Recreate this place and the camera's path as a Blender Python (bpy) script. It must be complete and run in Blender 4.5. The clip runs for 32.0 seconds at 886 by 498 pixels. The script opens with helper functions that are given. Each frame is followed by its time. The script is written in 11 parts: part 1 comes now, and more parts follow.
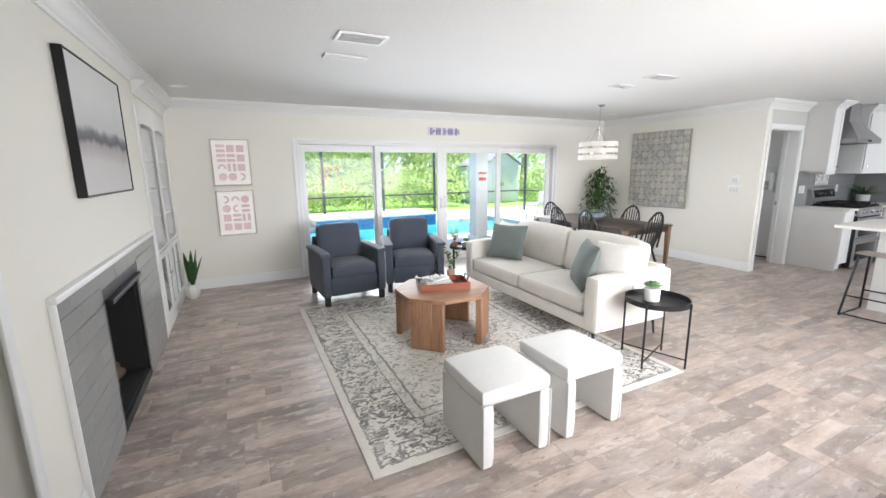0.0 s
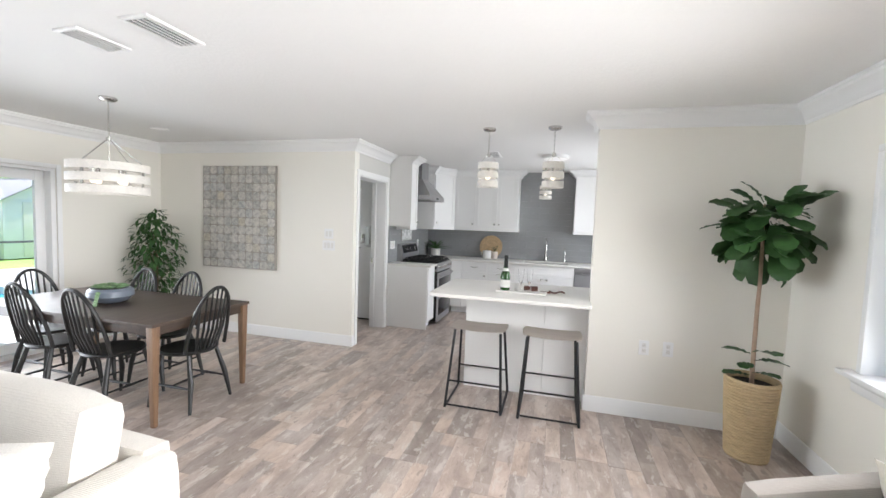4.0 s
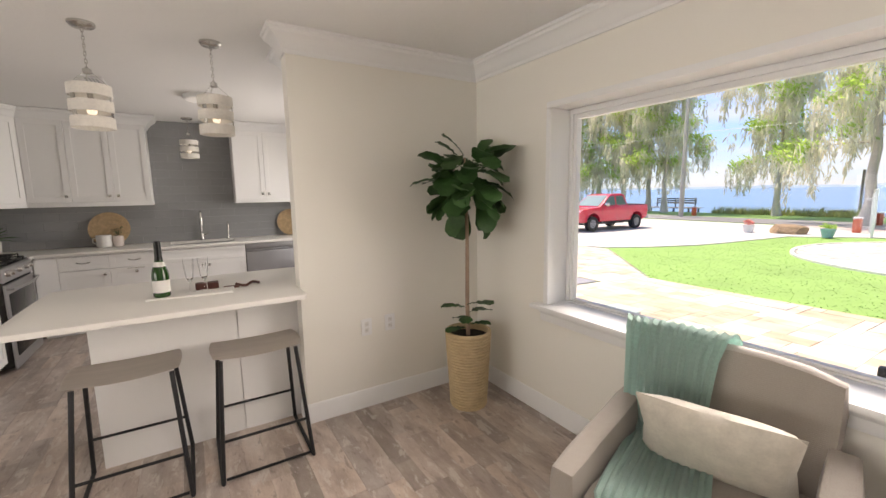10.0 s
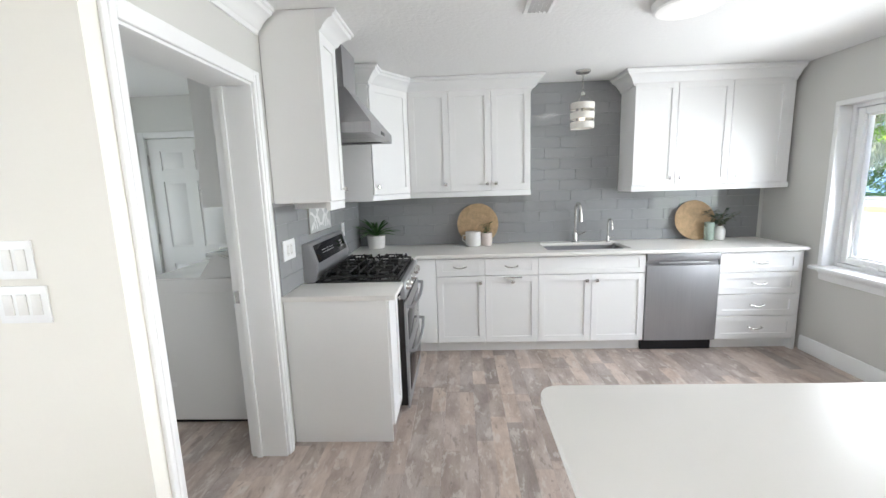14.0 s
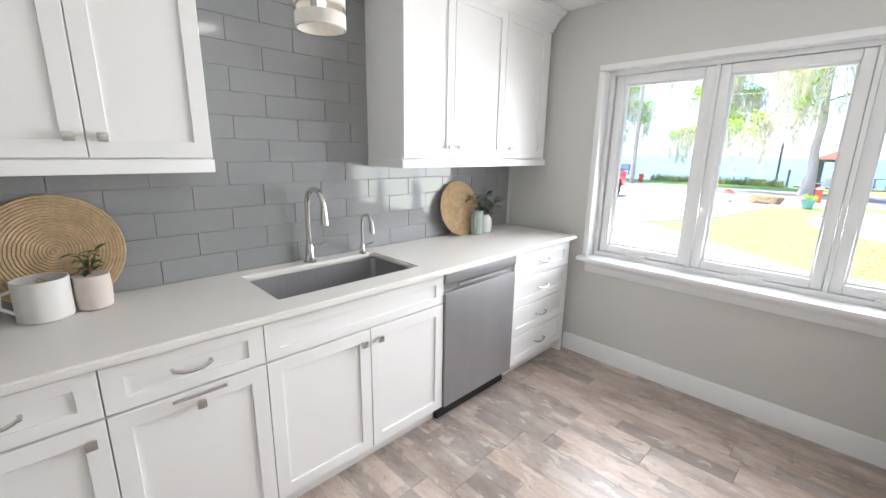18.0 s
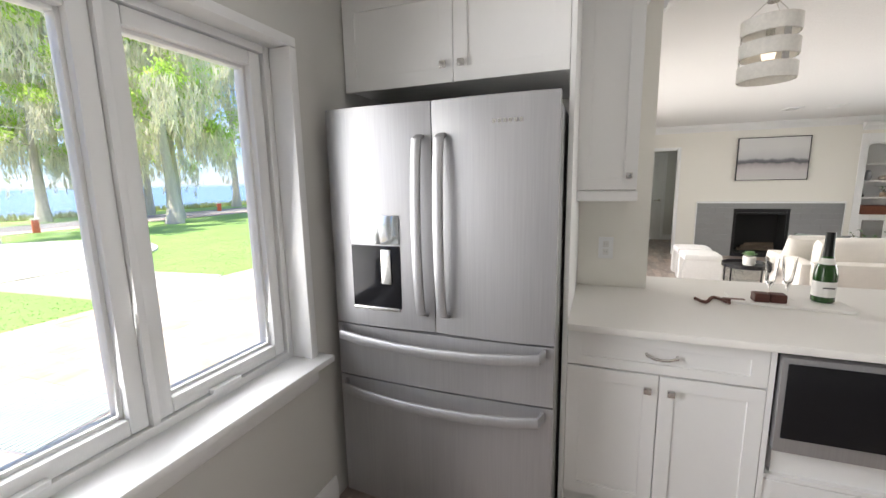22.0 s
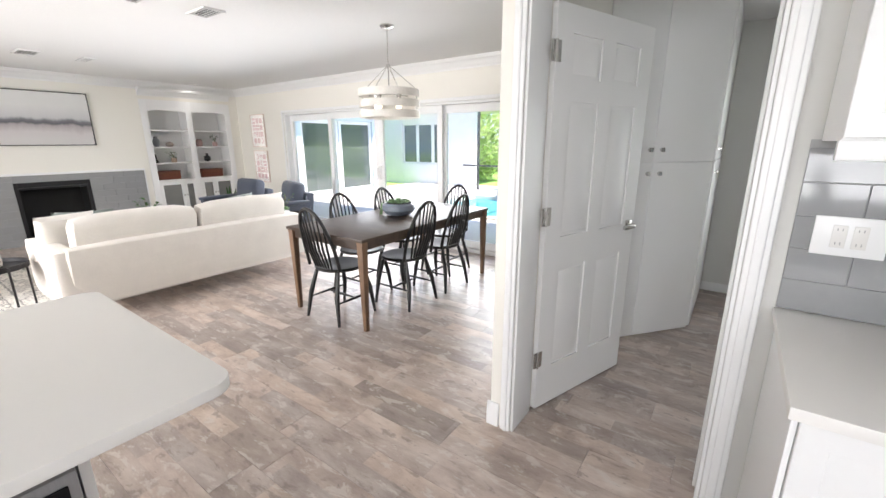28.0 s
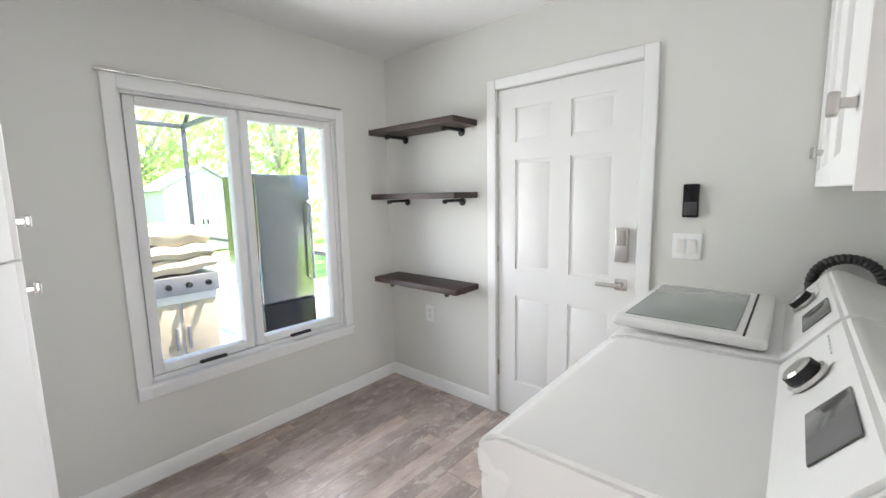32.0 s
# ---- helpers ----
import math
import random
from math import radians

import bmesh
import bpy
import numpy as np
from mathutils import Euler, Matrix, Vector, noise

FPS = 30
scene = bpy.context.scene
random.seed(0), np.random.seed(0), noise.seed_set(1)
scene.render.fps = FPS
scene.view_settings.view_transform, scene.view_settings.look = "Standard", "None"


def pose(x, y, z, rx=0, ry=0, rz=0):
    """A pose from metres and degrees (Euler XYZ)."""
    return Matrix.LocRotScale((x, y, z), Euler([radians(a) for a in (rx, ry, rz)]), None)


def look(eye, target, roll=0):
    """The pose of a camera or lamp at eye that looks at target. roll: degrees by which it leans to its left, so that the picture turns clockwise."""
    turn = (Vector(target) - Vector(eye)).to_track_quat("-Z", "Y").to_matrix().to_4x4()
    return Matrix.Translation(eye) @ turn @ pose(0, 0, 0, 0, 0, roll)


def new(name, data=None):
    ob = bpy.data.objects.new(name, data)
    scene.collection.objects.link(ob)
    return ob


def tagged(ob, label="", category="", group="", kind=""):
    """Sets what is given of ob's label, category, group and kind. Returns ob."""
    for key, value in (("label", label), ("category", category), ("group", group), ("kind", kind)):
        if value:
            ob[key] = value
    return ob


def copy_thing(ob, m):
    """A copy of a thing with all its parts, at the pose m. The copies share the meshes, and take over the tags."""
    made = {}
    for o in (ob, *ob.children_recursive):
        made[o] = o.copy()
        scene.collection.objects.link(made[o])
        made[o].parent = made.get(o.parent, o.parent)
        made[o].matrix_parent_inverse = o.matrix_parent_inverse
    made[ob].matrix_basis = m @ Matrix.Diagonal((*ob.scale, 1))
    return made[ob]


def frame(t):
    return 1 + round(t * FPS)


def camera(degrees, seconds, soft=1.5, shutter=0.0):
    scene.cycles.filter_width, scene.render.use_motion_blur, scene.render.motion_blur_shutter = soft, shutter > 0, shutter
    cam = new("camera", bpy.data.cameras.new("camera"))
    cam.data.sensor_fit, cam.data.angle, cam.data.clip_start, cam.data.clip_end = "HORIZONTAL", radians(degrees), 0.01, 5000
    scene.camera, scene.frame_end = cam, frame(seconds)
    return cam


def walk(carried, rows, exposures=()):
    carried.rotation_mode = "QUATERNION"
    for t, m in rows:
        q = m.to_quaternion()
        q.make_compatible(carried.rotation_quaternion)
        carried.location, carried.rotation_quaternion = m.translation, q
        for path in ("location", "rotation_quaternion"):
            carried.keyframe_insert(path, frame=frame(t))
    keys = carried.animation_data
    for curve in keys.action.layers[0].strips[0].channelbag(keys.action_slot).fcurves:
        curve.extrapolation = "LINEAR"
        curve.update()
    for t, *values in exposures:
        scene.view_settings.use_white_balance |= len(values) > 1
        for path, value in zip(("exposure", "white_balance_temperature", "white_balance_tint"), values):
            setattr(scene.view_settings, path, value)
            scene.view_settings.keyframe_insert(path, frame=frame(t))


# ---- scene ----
cam = camera(94.7, 32.0)
PATH = [
    (0, (0.515, 0.294, 1.541), (1.376, 2.058, 1.159), -0.7),
    (0.5, (0.676, 0.442, 1.518), (1.815, 2.042, 1.14), -0.1),
    (1, (0.957, 0.577, 1.521), (2.457, 1.849, 1.158), 0.7),
    (1.5, (1.314, 0.639, 1.496), (3.005, 1.666, 1.204), 2.2),
    (2, (1.562, 0.764, 1.498), (3.203, 1.862, 1.184), 1.4),
    (2.5, (1.833, 0.946, 1.545), (3.447, 2.104, 1.304), 0.1),
    (4.5, (3.062, 1.36, 1.504), (5.058, 1.472, 1.423), 3.2),
    (5, (3.272, 1.389, 1.479), (5.234, 1.006, 1.434), 3.5),
    (5.5, (3.431, 1.439, 1.519), (5.143, 0.411, 1.414), 1.9),
    (6, (3.542, 1.468, 1.549), (4.754, -0.114, 1.382), 0.7),
    (6.5, (3.494, 1.4, 1.534), (4.212, -0.456, 1.334), 0.1),
    (7, (3.37, 1.249, 1.524), (3.716, -0.712, 1.34), -0.2),
    (7.5, (3.303, 1.135, 1.517), (3.423, -0.855, 1.356), -0.5),
    (8, (3.285, 1.119, 1.517), (3.365, -0.874, 1.372), -0.5),
    (8.5, (3.303, 1.132, 1.526), (3.539, -0.849, 1.373), -0.4),
    (9, (3.417, 1.223, 1.531), (4.052, -0.666, 1.365), -0.3),
    (9.5, (3.6, 1.417, 1.519), (4.784, -0.183, 1.32), -0.4),
    (10, (3.718, 1.548, 1.497), (5.405, 0.51, 1.222), -0.9),
    (10.5, (3.952, 1.564, 1.46), (5.867, 1.082, 1.141), -0.3),
    (11, (4.202, 1.602, 1.441), (6.175, 1.63, 1.115), -0.3),
    (11.5, (4.425, 1.773, 1.433), (6.334, 2.284, 1.127), -0.7),
    (12, (4.656, 1.962, 1.472), (6.322, 3.025, 1.165), -1.8),
    (12.5, (4.961, 2.11, 1.467), (6.415, 3.449, 1.166), -1.7),
    (13, (5.273, 2.311, 1.47), (6.925, 3.386, 1.135), -1.9),
    (13.5, (5.603, 2.482, 1.49), (7.484, 3.068, 1.141), -2.0),
    (14, (5.98, 2.567, 1.531), (7.953, 2.655, 1.212), -1.8),
    (14.5, (6.308, 2.646, 1.492), (8.231, 2.195, 1.179), -1.9),
    (16.5, (7.401, 2.855, 1.552), (9.245, 2.13, 1.28), -2.3),
    (17, (7.598, 2.818, 1.534), (9.411, 2.068, 1.145), -1.9),
    (17.5, (7.791, 2.607, 1.514), (9.49, 1.672, 1.024), -0.6),
    (18, (8.059, 2.4, 1.486), (9.443, 1.032, 1.024), 0.9),
    (18.5, (8.358, 2.201, 1.473), (9.344, 0.514, 1.048), -0.3),
    (19, (8.543, 1.981, 1.501), (9.114, 0.113, 1.069), -0.4),
    (19.5, (8.708, 1.717, 1.497), (8.847, -0.229, 1.058), -0.5),
    (20, (8.836, 1.512, 1.498), (8.539, -0.411, 1.036), -0.8),
    (20.5, (8.932, 1.322, 1.513), (8.223, -0.491, 1.054), -1.1),
    (21, (8.898, 1.092, 1.601), (7.8, -0.486, 1.048), -1.4),
    (21.5, (8.814, 0.927, 1.512), (7.344, -0.363, 1.092), -1.2),
    (22, (8.841, 0.749, 1.506), (7.0, 0.041, 1.179), -1.1),
    (22.5, (8.863, 0.675, 1.582), (6.883, 0.466, 1.386), -2.5),
    (23, (8.88, 0.73, 1.614), (6.895, 0.934, 1.475), -3.4),
    (23.5, (8.844, 0.836, 1.588), (6.936, 1.392, 1.359), -3.1),
    (24, (8.809, 0.952, 1.551), (7.018, 1.748, 1.152), -2.3),
    (24.5, (8.801, 1.03, 1.492), (7.137, 1.977, 0.912), -0.7),
    (25, (8.823, 1.092, 1.469), (7.326, 2.257, 0.834), 0.9),
    (25.5, (8.802, 1.214, 1.467), (7.741, 2.805, 0.881), 1.2),
    (27.5, (8.205, 1.714, 1.468), (7.023, 3.251, 0.978), -1.4),
    (28, (8.041, 1.933, 1.446), (6.912, 3.504, 0.939), -0.2),
    (28.5, (7.895, 2.209, 1.434), (7.004, 3.929, 0.936), 1.6),
    (29, (7.815, 2.56, 1.408), (7.228, 4.42, 0.962), 3.9),
    (29.5, (7.678, 2.945, 1.392), (7.483, 4.885, 0.948), 4.2),
    (30, (7.63, 3.204, 1.40), (7.744, 5.171, 1.008), 3.3),
    (30.5, (7.622, 3.481, 1.428), (7.993, 5.415, 1.079), 2.6),
    (31, (7.685, 3.766, 1.432), (8.317, 5.64, 1.131), 1.4),
    (31.5, (7.756, 4.029, 1.421), (8.936, 5.62, 1.14), 0.1),
    (32, (7.815, 4.212, 1.43), (9.314, 5.51, 1.169), -1.2),
]
EXPOSURES = [(0, 0.95, 6250, 12), (2, 0.87, 6250, 12), (5, 1.0, 6350, 12), (6, 0.76, 6550, 10), (6.5, 0.46, 6900, 14), (7, 0.16, 7500, 18), (7.5, -0.02, 7500, 10), (8, -0.06, 7600, 6), (9, -0.2, 7500, 4), (9.5, 0.08, 7600, 8), (10, 0.36, 7500, 18), (10.5, 1.08, 6600, 16), (11, 1.22, 6300, 12), (14, 1.28, 6250, 10), (17, 1.5, 6350, 12), (18, 1.3, 6450, 12), (19, 1.15, 6450, 14), (20, 0.86, 6400, 15), (21, 0.70, 6500, 16), (22, 0.74, 6750, 13), (23, 1.0, 6650, 12), (25, 1.15, 6500, 12), (28, 1.12, 6500, 14), (30, 1.42, 6500, 16), (31, 1.78, 6600, 14), (32, 2.1, 6500, 16)]
walk(cam, [(t, look(eye, target, roll)) for t, eye, target, roll in PATH], EXPOSURES)

# power of the faint fill added at ceiling fittings that are unlit
DOWN = 0.5

# ---- light and sky ----
wd = bpy.data.worlds.new("sky")
scene.world = wd
wd.use_nodes = True
sky = wd.node_tree.nodes.new("ShaderNodeTexSky")
sky.sky_type, sky.sun_disc = "NISHITA", False
sky.sun_elevation, sky.sun_rotation = radians(68), radians(103)
sky.air_density, sky.dust_density, sky.ozone_density = 1.0, 0.05, 2.2
wbg = wd.node_tree.nodes["Background"]
wbg.inputs["Strength"].default_value = 0.15
# thin fair-weather clouds all round the sky
wtc = wd.node_tree.nodes.new("ShaderNodeTexCoord")
wmp0 = wd.node_tree.nodes.new("ShaderNodeMapping")
wmp0.inputs["Scale"].default_value = (1.6, 1.6, 7.0)
wcl = wd.node_tree.nodes.new("ShaderNodeTexNoise")
wcl.inputs["Scale"].default_value, wcl.inputs["Detail"].default_value, wcl.inputs["Roughness"].default_value = 1.7, 8, 0.58
wcr = wd.node_tree.nodes.new("ShaderNodeValToRGB")
wcr.color_ramp.elements[0].position, wcr.color_ramp.elements[1].position = 0.47, 0.68
wcr.color_ramp.elements[1].color = (0.8, 0.8, 0.8, 1)
wcm = wd.node_tree.nodes.new("ShaderNodeMixRGB")
wcm.inputs[2].default_value = (5.2, 5.5, 5.9, 1)
wd.node_tree.links.new(wtc.outputs["Generated"], wmp0.inputs[0])
wd.node_tree.links.new(wmp0.outputs[0], wcl.inputs["Vector"])
wd.node_tree.links.new(wcl.outputs["Fac"], wcr.inputs[0])
wd.node_tree.links.new(wcr.outputs[0], wcm.inputs[0])
wtint = wd.node_tree.nodes.new("ShaderNodeMixRGB")
wtint.blend_type = "MULTIPLY"
wtint.inputs[0].default_value = 1.0
wtint.inputs[2].default_value = (0.72, 0.90, 1.12, 1)
wsp = wd.node_tree.nodes.new("ShaderNodeSeparateXYZ")
wd.node_tree.links.new(wtc.outputs["Generated"], wsp.inputs[0])
whz = wd.node_tree.nodes.new("ShaderNodeValToRGB")
whz.color_ramp.elements[0].position, whz.color_ramp.elements[0].color = 0.0, (0.50, 0.64, 1.02, 1)
whz.color_ramp.elements[1].position, whz.color_ramp.elements[1].color = 0.30, (1.04, 1.10, 1.40, 1)
wd.node_tree.links.new(wsp.outputs["Z"], whz.inputs[0])
wd.node_tree.links.new(whz.outputs[0], wtint.inputs[2])
wd.node_tree.links.new(sky.outputs["Color"], wtint.inputs[1])
wd.node_tree.links.new(wtint.outputs[0], wcm.inputs[1])
wd.node_tree.links.new(wcm.outputs[0], wbg.inputs["Color"])
sun_data = bpy.data.lights.new("sun", "SUN")
sun_data.energy, sun_data.angle, sun_data.color = 5.0, radians(0.6), (1.0, 0.95, 0.87)
sun_ob = new("sun", sun_data)
# the sun stands high over the lake side
sun_ob.matrix_world = look((0, 0, 30), (0 - 0.50, 0 + 0.12, 30 - 1.25))


XW, XE, YS, YN = -0.26, 10.09, -0.38, 6.49
# the laundry's side wall and window wall
XL, YL = 9.965, 6.62


def window_light(name, m, w, h, power, color=(1, 1, 1), spread=150):
    d = bpy.data.lights.new(name, "AREA")
    d.shape, d.size, d.size_y, d.energy, d.color = "RECTANGLE", w, h, power, color
    d.spread = radians(spread)
    o = new(name, d)
    o.matrix_world = m
    return o


window_light("skylight_slider", pose(3.6, YN - 0.07, 0.98, 82, 0, 180), 4.5, 1.5, 51, (0.96, 0.99, 1.02), 118)
window_light("skylight_front", pose(3.66, YS - 0.06, 1.38, 80, 0, 0), 3.6, 1.1, 57, (1.0, 0.985, 0.96), 116)
window_light("skylight_kitchen", pose(8.44, YS - 0.07, 1.4, 83, 0, 0), 1.75, 1.1, 22, (0.97, 0.99, 1.0), 138)
# added fill lamp in an unseen opening, to brighten the hall
window_light("hall_fill", pose(-1.25, 2.80, 1.45, 90, 0, 180), 0.85, 1.05, 1.3, (1.0, 0.99, 0.97), 150)
window_light("skylight_laundry", pose(8.87, YL - 0.035, 1.26, 90, 0, 180), 1.1, 1.35, 5.4, (0.96, 1.0, 0.99), 140)

# ---- helpers for building ----
TAU = 2 * math.pi
rnd = random.Random(7)


def thing(name, m=None, label="", category="", group="", kind=""):
    e = new(name)
    e.empty_display_size = 0.1
    e.matrix_basis = m if m is not None else Matrix()
    return tagged(e, label, category, group, kind)


def mesh_of(name, bm, mat, smooth=True, sharp=38):
    me = bpy.data.meshes.new(name)
    bm.to_mesh(me)
    bm.free()
    if mat:
        me.materials.append(mat)
    if smooth:
        me.shade_smooth()
        me.set_sharp_from_angle(angle=radians(sharp))
    return me


def part(name, bm, mat, parent=None, label="", m=None, smooth=True, sharp=38):
    ob = new(name, mesh_of(name, bm, mat, smooth, sharp))
    ob.parent = parent
    if m is not None:
        ob.matrix_basis = m
    if label:
        ob["label"] = label
    return ob


def share(name, me, parent, m):
    ob = new(name, me)
    ob.parent = parent
    ob.matrix_basis = m
    return ob


def solid(name, bm, mat, label, category, kind="", m=None, group=""):
    return tagged(part(name, bm, mat, None, "", m), label, category, group, kind)


def box(x0, x1, y0, y1, z0, z1, bev=0.0, seg=2, bm=None):
    own = bmesh.new()
    bmesh.ops.create_cube(own, size=1, matrix=Matrix.LocRotScale(((x0 + x1) / 2, (y0 + y1) / 2, (z0 + z1) / 2), None, (abs(x1 - x0), abs(y1 - y0), abs(z1 - z0))))
    if bev:
        bmesh.ops.bevel(own, geom=own.edges[:], offset=bev, segments=seg, profile=0.6, affect="EDGES", clamp_overlap=True)
    if bm is None:
        return own
    merge(bm, own)
    return bm


def merge(bm, other, m=None):
    if m is not None:
        bmesh.ops.transform(other, matrix=m, verts=other.verts[:])
    tmp = bpy.data.meshes.new("tmp")
    other.to_mesh(tmp)
    other.free()
    bm.from_mesh(tmp)
    bpy.data.meshes.remove(tmp)
    return bm


def moved(bm, m):
    bmesh.ops.transform(bm, matrix=m, verts=bm.verts[:])
    return bm


def lathe(profile, seg=24, cap=True):
    """A body of revolution round z from (radius, height) pairs, bottom to top."""
    bm = bmesh.new()
    rings = []
    for r, z in profile:
        rings.append([bm.verts.new((r * math.cos(TAU * k / seg), r * math.sin(TAU * k / seg), z)) for k in range(seg)])
    for a, b in zip(rings, rings[1:]):
        for k in range(seg):
            bm.faces.new((a[k], a[(k + 1) % seg], b[(k + 1) % seg], b[k]))
    if cap:
        bm.faces.new(rings[0][::-1])
        bm.faces.new(rings[-1])
    return bm


def tube(points, radius, seg=10, closed=False, bm=None):
    """A round bar along a line of points; radius a number or one for each point."""
    out = bm if bm is not None else bmesh.new()
    pts = [Vector(p) for p in points]
    n = len(pts)
    rads = radius if isinstance(radius, (list, tuple)) else [radius] * n
    rings = []
    up = Vector((0.0, 0.0, 1.0))
    side = None
    for i, p in enumerate(pts):
        if closed:
            d = pts[(i + 1) % n] - pts[i - 1]
        else:
            d = pts[min(i + 1, n - 1)] - pts[max(i - 1, 0)]
        d.normalize()
        if side is None:
            side = d.cross(up if abs(d.z) < 0.95 else Vector((1, 0, 0))).normalized()
        else:
            side = (side - d * side.dot(d)).normalized()
        other = d.cross(side)
        rings.append([out.verts.new(p + rads[i] * (math.cos(TAU * k / seg) * side + math.sin(TAU * k / seg) * other)) for k in range(seg)])
    pairs = list(zip(rings, rings[1:])) + ([(rings[-1], rings[0])] if closed else [])
    for a, b in pairs:
        for k in range(seg):
            out.faces.new((a[k], a[(k + 1) % seg], b[(k + 1) % seg], b[k]))
    if not closed:
        out.faces.new(rings[0][::-1])
        out.faces.new(rings[-1])
    return out


def prism(poly, z0, z1, bev=0.0, seg=2):
    """A plate with the outline poly (x, y), from z0 to z1."""
    bm = bmesh.new()
    low = [bm.verts.new((x, y, z0)) for x, y in poly]
    f = bm.faces.new(low)
    got = bmesh.ops.extrude_face_region(bm, geom=[f])
    top = [v for v in got["geom"] if isinstance(v, bmesh.types.BMVert)]
    for v in top:
        v.co.z = z1
    bmesh.ops.recalc_face_normals(bm, faces=bm.faces[:])
    if bev:
        bmesh.ops.bevel(bm, geom=bm.edges[:], offset=bev, segments=seg, profile=0.6, affect="EDGES", clamp_overlap=True)
    return bm


def run(profile, a, b, out, mitre=(0, 0)):
    """A moulding: the profile (distance out of the wall, height) drawn from a to b, out: the side it stands out to; mitre: 1 for an outer corner, -1 for an inner one."""
    bm = bmesh.new()
    a, b, out = Vector(a), Vector(b), Vector(out)
    ends = []
    way = (b - a).normalized()
    for p, s in ((a, -mitre[0]), (b, mitre[1])):
        ends.append([bm.verts.new(p + out * d + way * d * s + Vector((0, 0, h))) for d, h in profile])
    n = len(profile)
    for k in range(n):
        bm.faces.new((ends[0][k], ends[0][(k + 1) % n], ends[1][(k + 1) % n], ends[1][k]))
    bm.faces.new(ends[0][::-1])
    bm.faces.new(ends[1])
    bmesh.ops.recalc_face_normals(bm, faces=bm.faces[:])
    return bm


def flat_bar(points, u, half, thick):
    """A flat bar bent along points, u: the way of its width."""
    bm = bmesh.new()
    pts, u = [Vector(p) for p in points], Vector(u)
    rings = []
    for i, p in enumerate(pts):
        d = (pts[min(i + 1, len(pts) - 1)] - pts[max(i - 1, 0)]).normalized()
        n = d.cross(u).normalized()
        rings.append([bm.verts.new(p + u * a * half + n * b * thick) for a, b in ((-1, -0.6), (-0.75, -1), (0.75, -1), (1, -0.6), (1, 0.6), (0.75, 1), (-0.75, 1), (-1, 0.6))])
    for a, b in zip(rings, rings[1:]):
        for k in range(8):
            bm.faces.new((a[k], a[(k + 1) % 8], b[(k + 1) % 8], b[k]))
    bm.faces.new(rings[0][::-1])
    bm.faces.new(rings[-1])
    bmesh.ops.recalc_face_normals(bm, faces=bm.faces[:])
    return bm


def cushion(w, d, h, puff=0.35, cuts=7, seed=0, corner=0.9):
    """A stuffed cushion lying flat, w by d, h thick at its middle."""
    bm = bmesh.new()
    bmesh.ops.create_grid(bm, x_segments=cuts * 2, y_segments=cuts * 2, size=0.5)
    got = bmesh.ops.extrude_face_region(bm, geom=bm.faces[:])
    top = {v for v in got["geom"] if isinstance(v, bmesh.types.BMVert)}
    for v in bm.verts:
        u, t = v.co.x * 2, v.co.y * 2
        swell = ((1 - abs(u) ** 2.6) * (1 - abs(t) ** 2.6))
        swell = max(swell, 0) ** puff
        pinch = 1 - 0.07 * (1 - abs(u * t)) * (max(abs(u), abs(t)) ** 6)
        wob = noise.noise(Vector((u * 1.7 + seed, t * 1.7, seed * 0.7))) * 0.08
        zz = (h / 2) * swell * (1 + wob)
        v.co = Vector((u * w / 2 * pinch, t * d / 2 * pinch, zz if v in top else -zz))
    bmesh.ops.remove_doubles(bm, verts=bm.verts[:], dist=0.0005)
    bmesh.ops.recalc_face_normals(bm, faces=bm.faces[:])
    return bm


def soft_box(w, d, h, r=0.04, crown=0.012, seed=0):
    """An upholstered block with rounded edges, base at z 0."""
    bm = box(-w / 2, w / 2, -d / 2, d / 2, 0, h)
    bmesh.ops.subdivide_edges(bm, edges=bm.edges[:], cuts=5, use_grid_fill=True)
    for v in bm.verts:
        x, y, z = v.co
        cx, cy, cz = max(-w / 2 + r, min(w / 2 - r, x)), max(-d / 2 + r, min(d / 2 - r, y)), max(r, min(h - r, z))
        off = Vector((x - cx, y - cy, z - cz))
        if off.length > 1e-6:
            v.co = Vector((cx, cy, cz)) + off.normalized() * min(off.length, r)
        u, t = 2 * x / w, 2 * y / d
        if z > h * 0.6:
            v.co.z += crown * max(0, 1 - u * u) * max(0, 1 - t * t)
        v.co += 0.003 * Vector((noise.noise(v.co * 9 + Vector((seed, 0, 0))), noise.noise(v.co * 9 + Vector((0, seed, 3))), 0))
    return bm


def leaf(length, width, bend=0.3, fold=0.15, n=5):
    """One leaf along +y, with a folded midrib."""
    bm = bmesh.new()
    rows = []
    for i in range(n + 1):
        s = i / n
        w = width * math.sin(math.pi * min(1, s * 0.94 + 0.04)) ** 0.8 * 0.5
        y, z = length * s, -bend * length * s * s
        rows.append([bm.verts.new((-w, y, z + fold * w)), bm.verts.new((0, y, z)), bm.verts.new((w, y, z + fold * w))])
    for a, b in zip(rows, rows[1:]):
        for k in range(2):
            bm.faces.new((a[k], a[k + 1], b[k + 1], b[k]))
    return bm


# ---- materials ----
def node_mat(name):
    m = bpy.data.materials.new(name)
    m.use_nodes = True
    nt = m.node_tree
    return m, nt, nt.nodes["Principled BSDF"]


def link(nt, a, b):
    nt.links.new(a, b)


def math_node(nt, op, a, b=None):
    n = nt.nodes.new("ShaderNodeMath")
    n.operation = op
    for i, v in enumerate((a, b)):
        if v is None:
            continue
        if isinstance(v, (int, float)):
            n.inputs[i].default_value = v
        else:
            link(nt, v, n.inputs[i])
    return n.outputs[0]


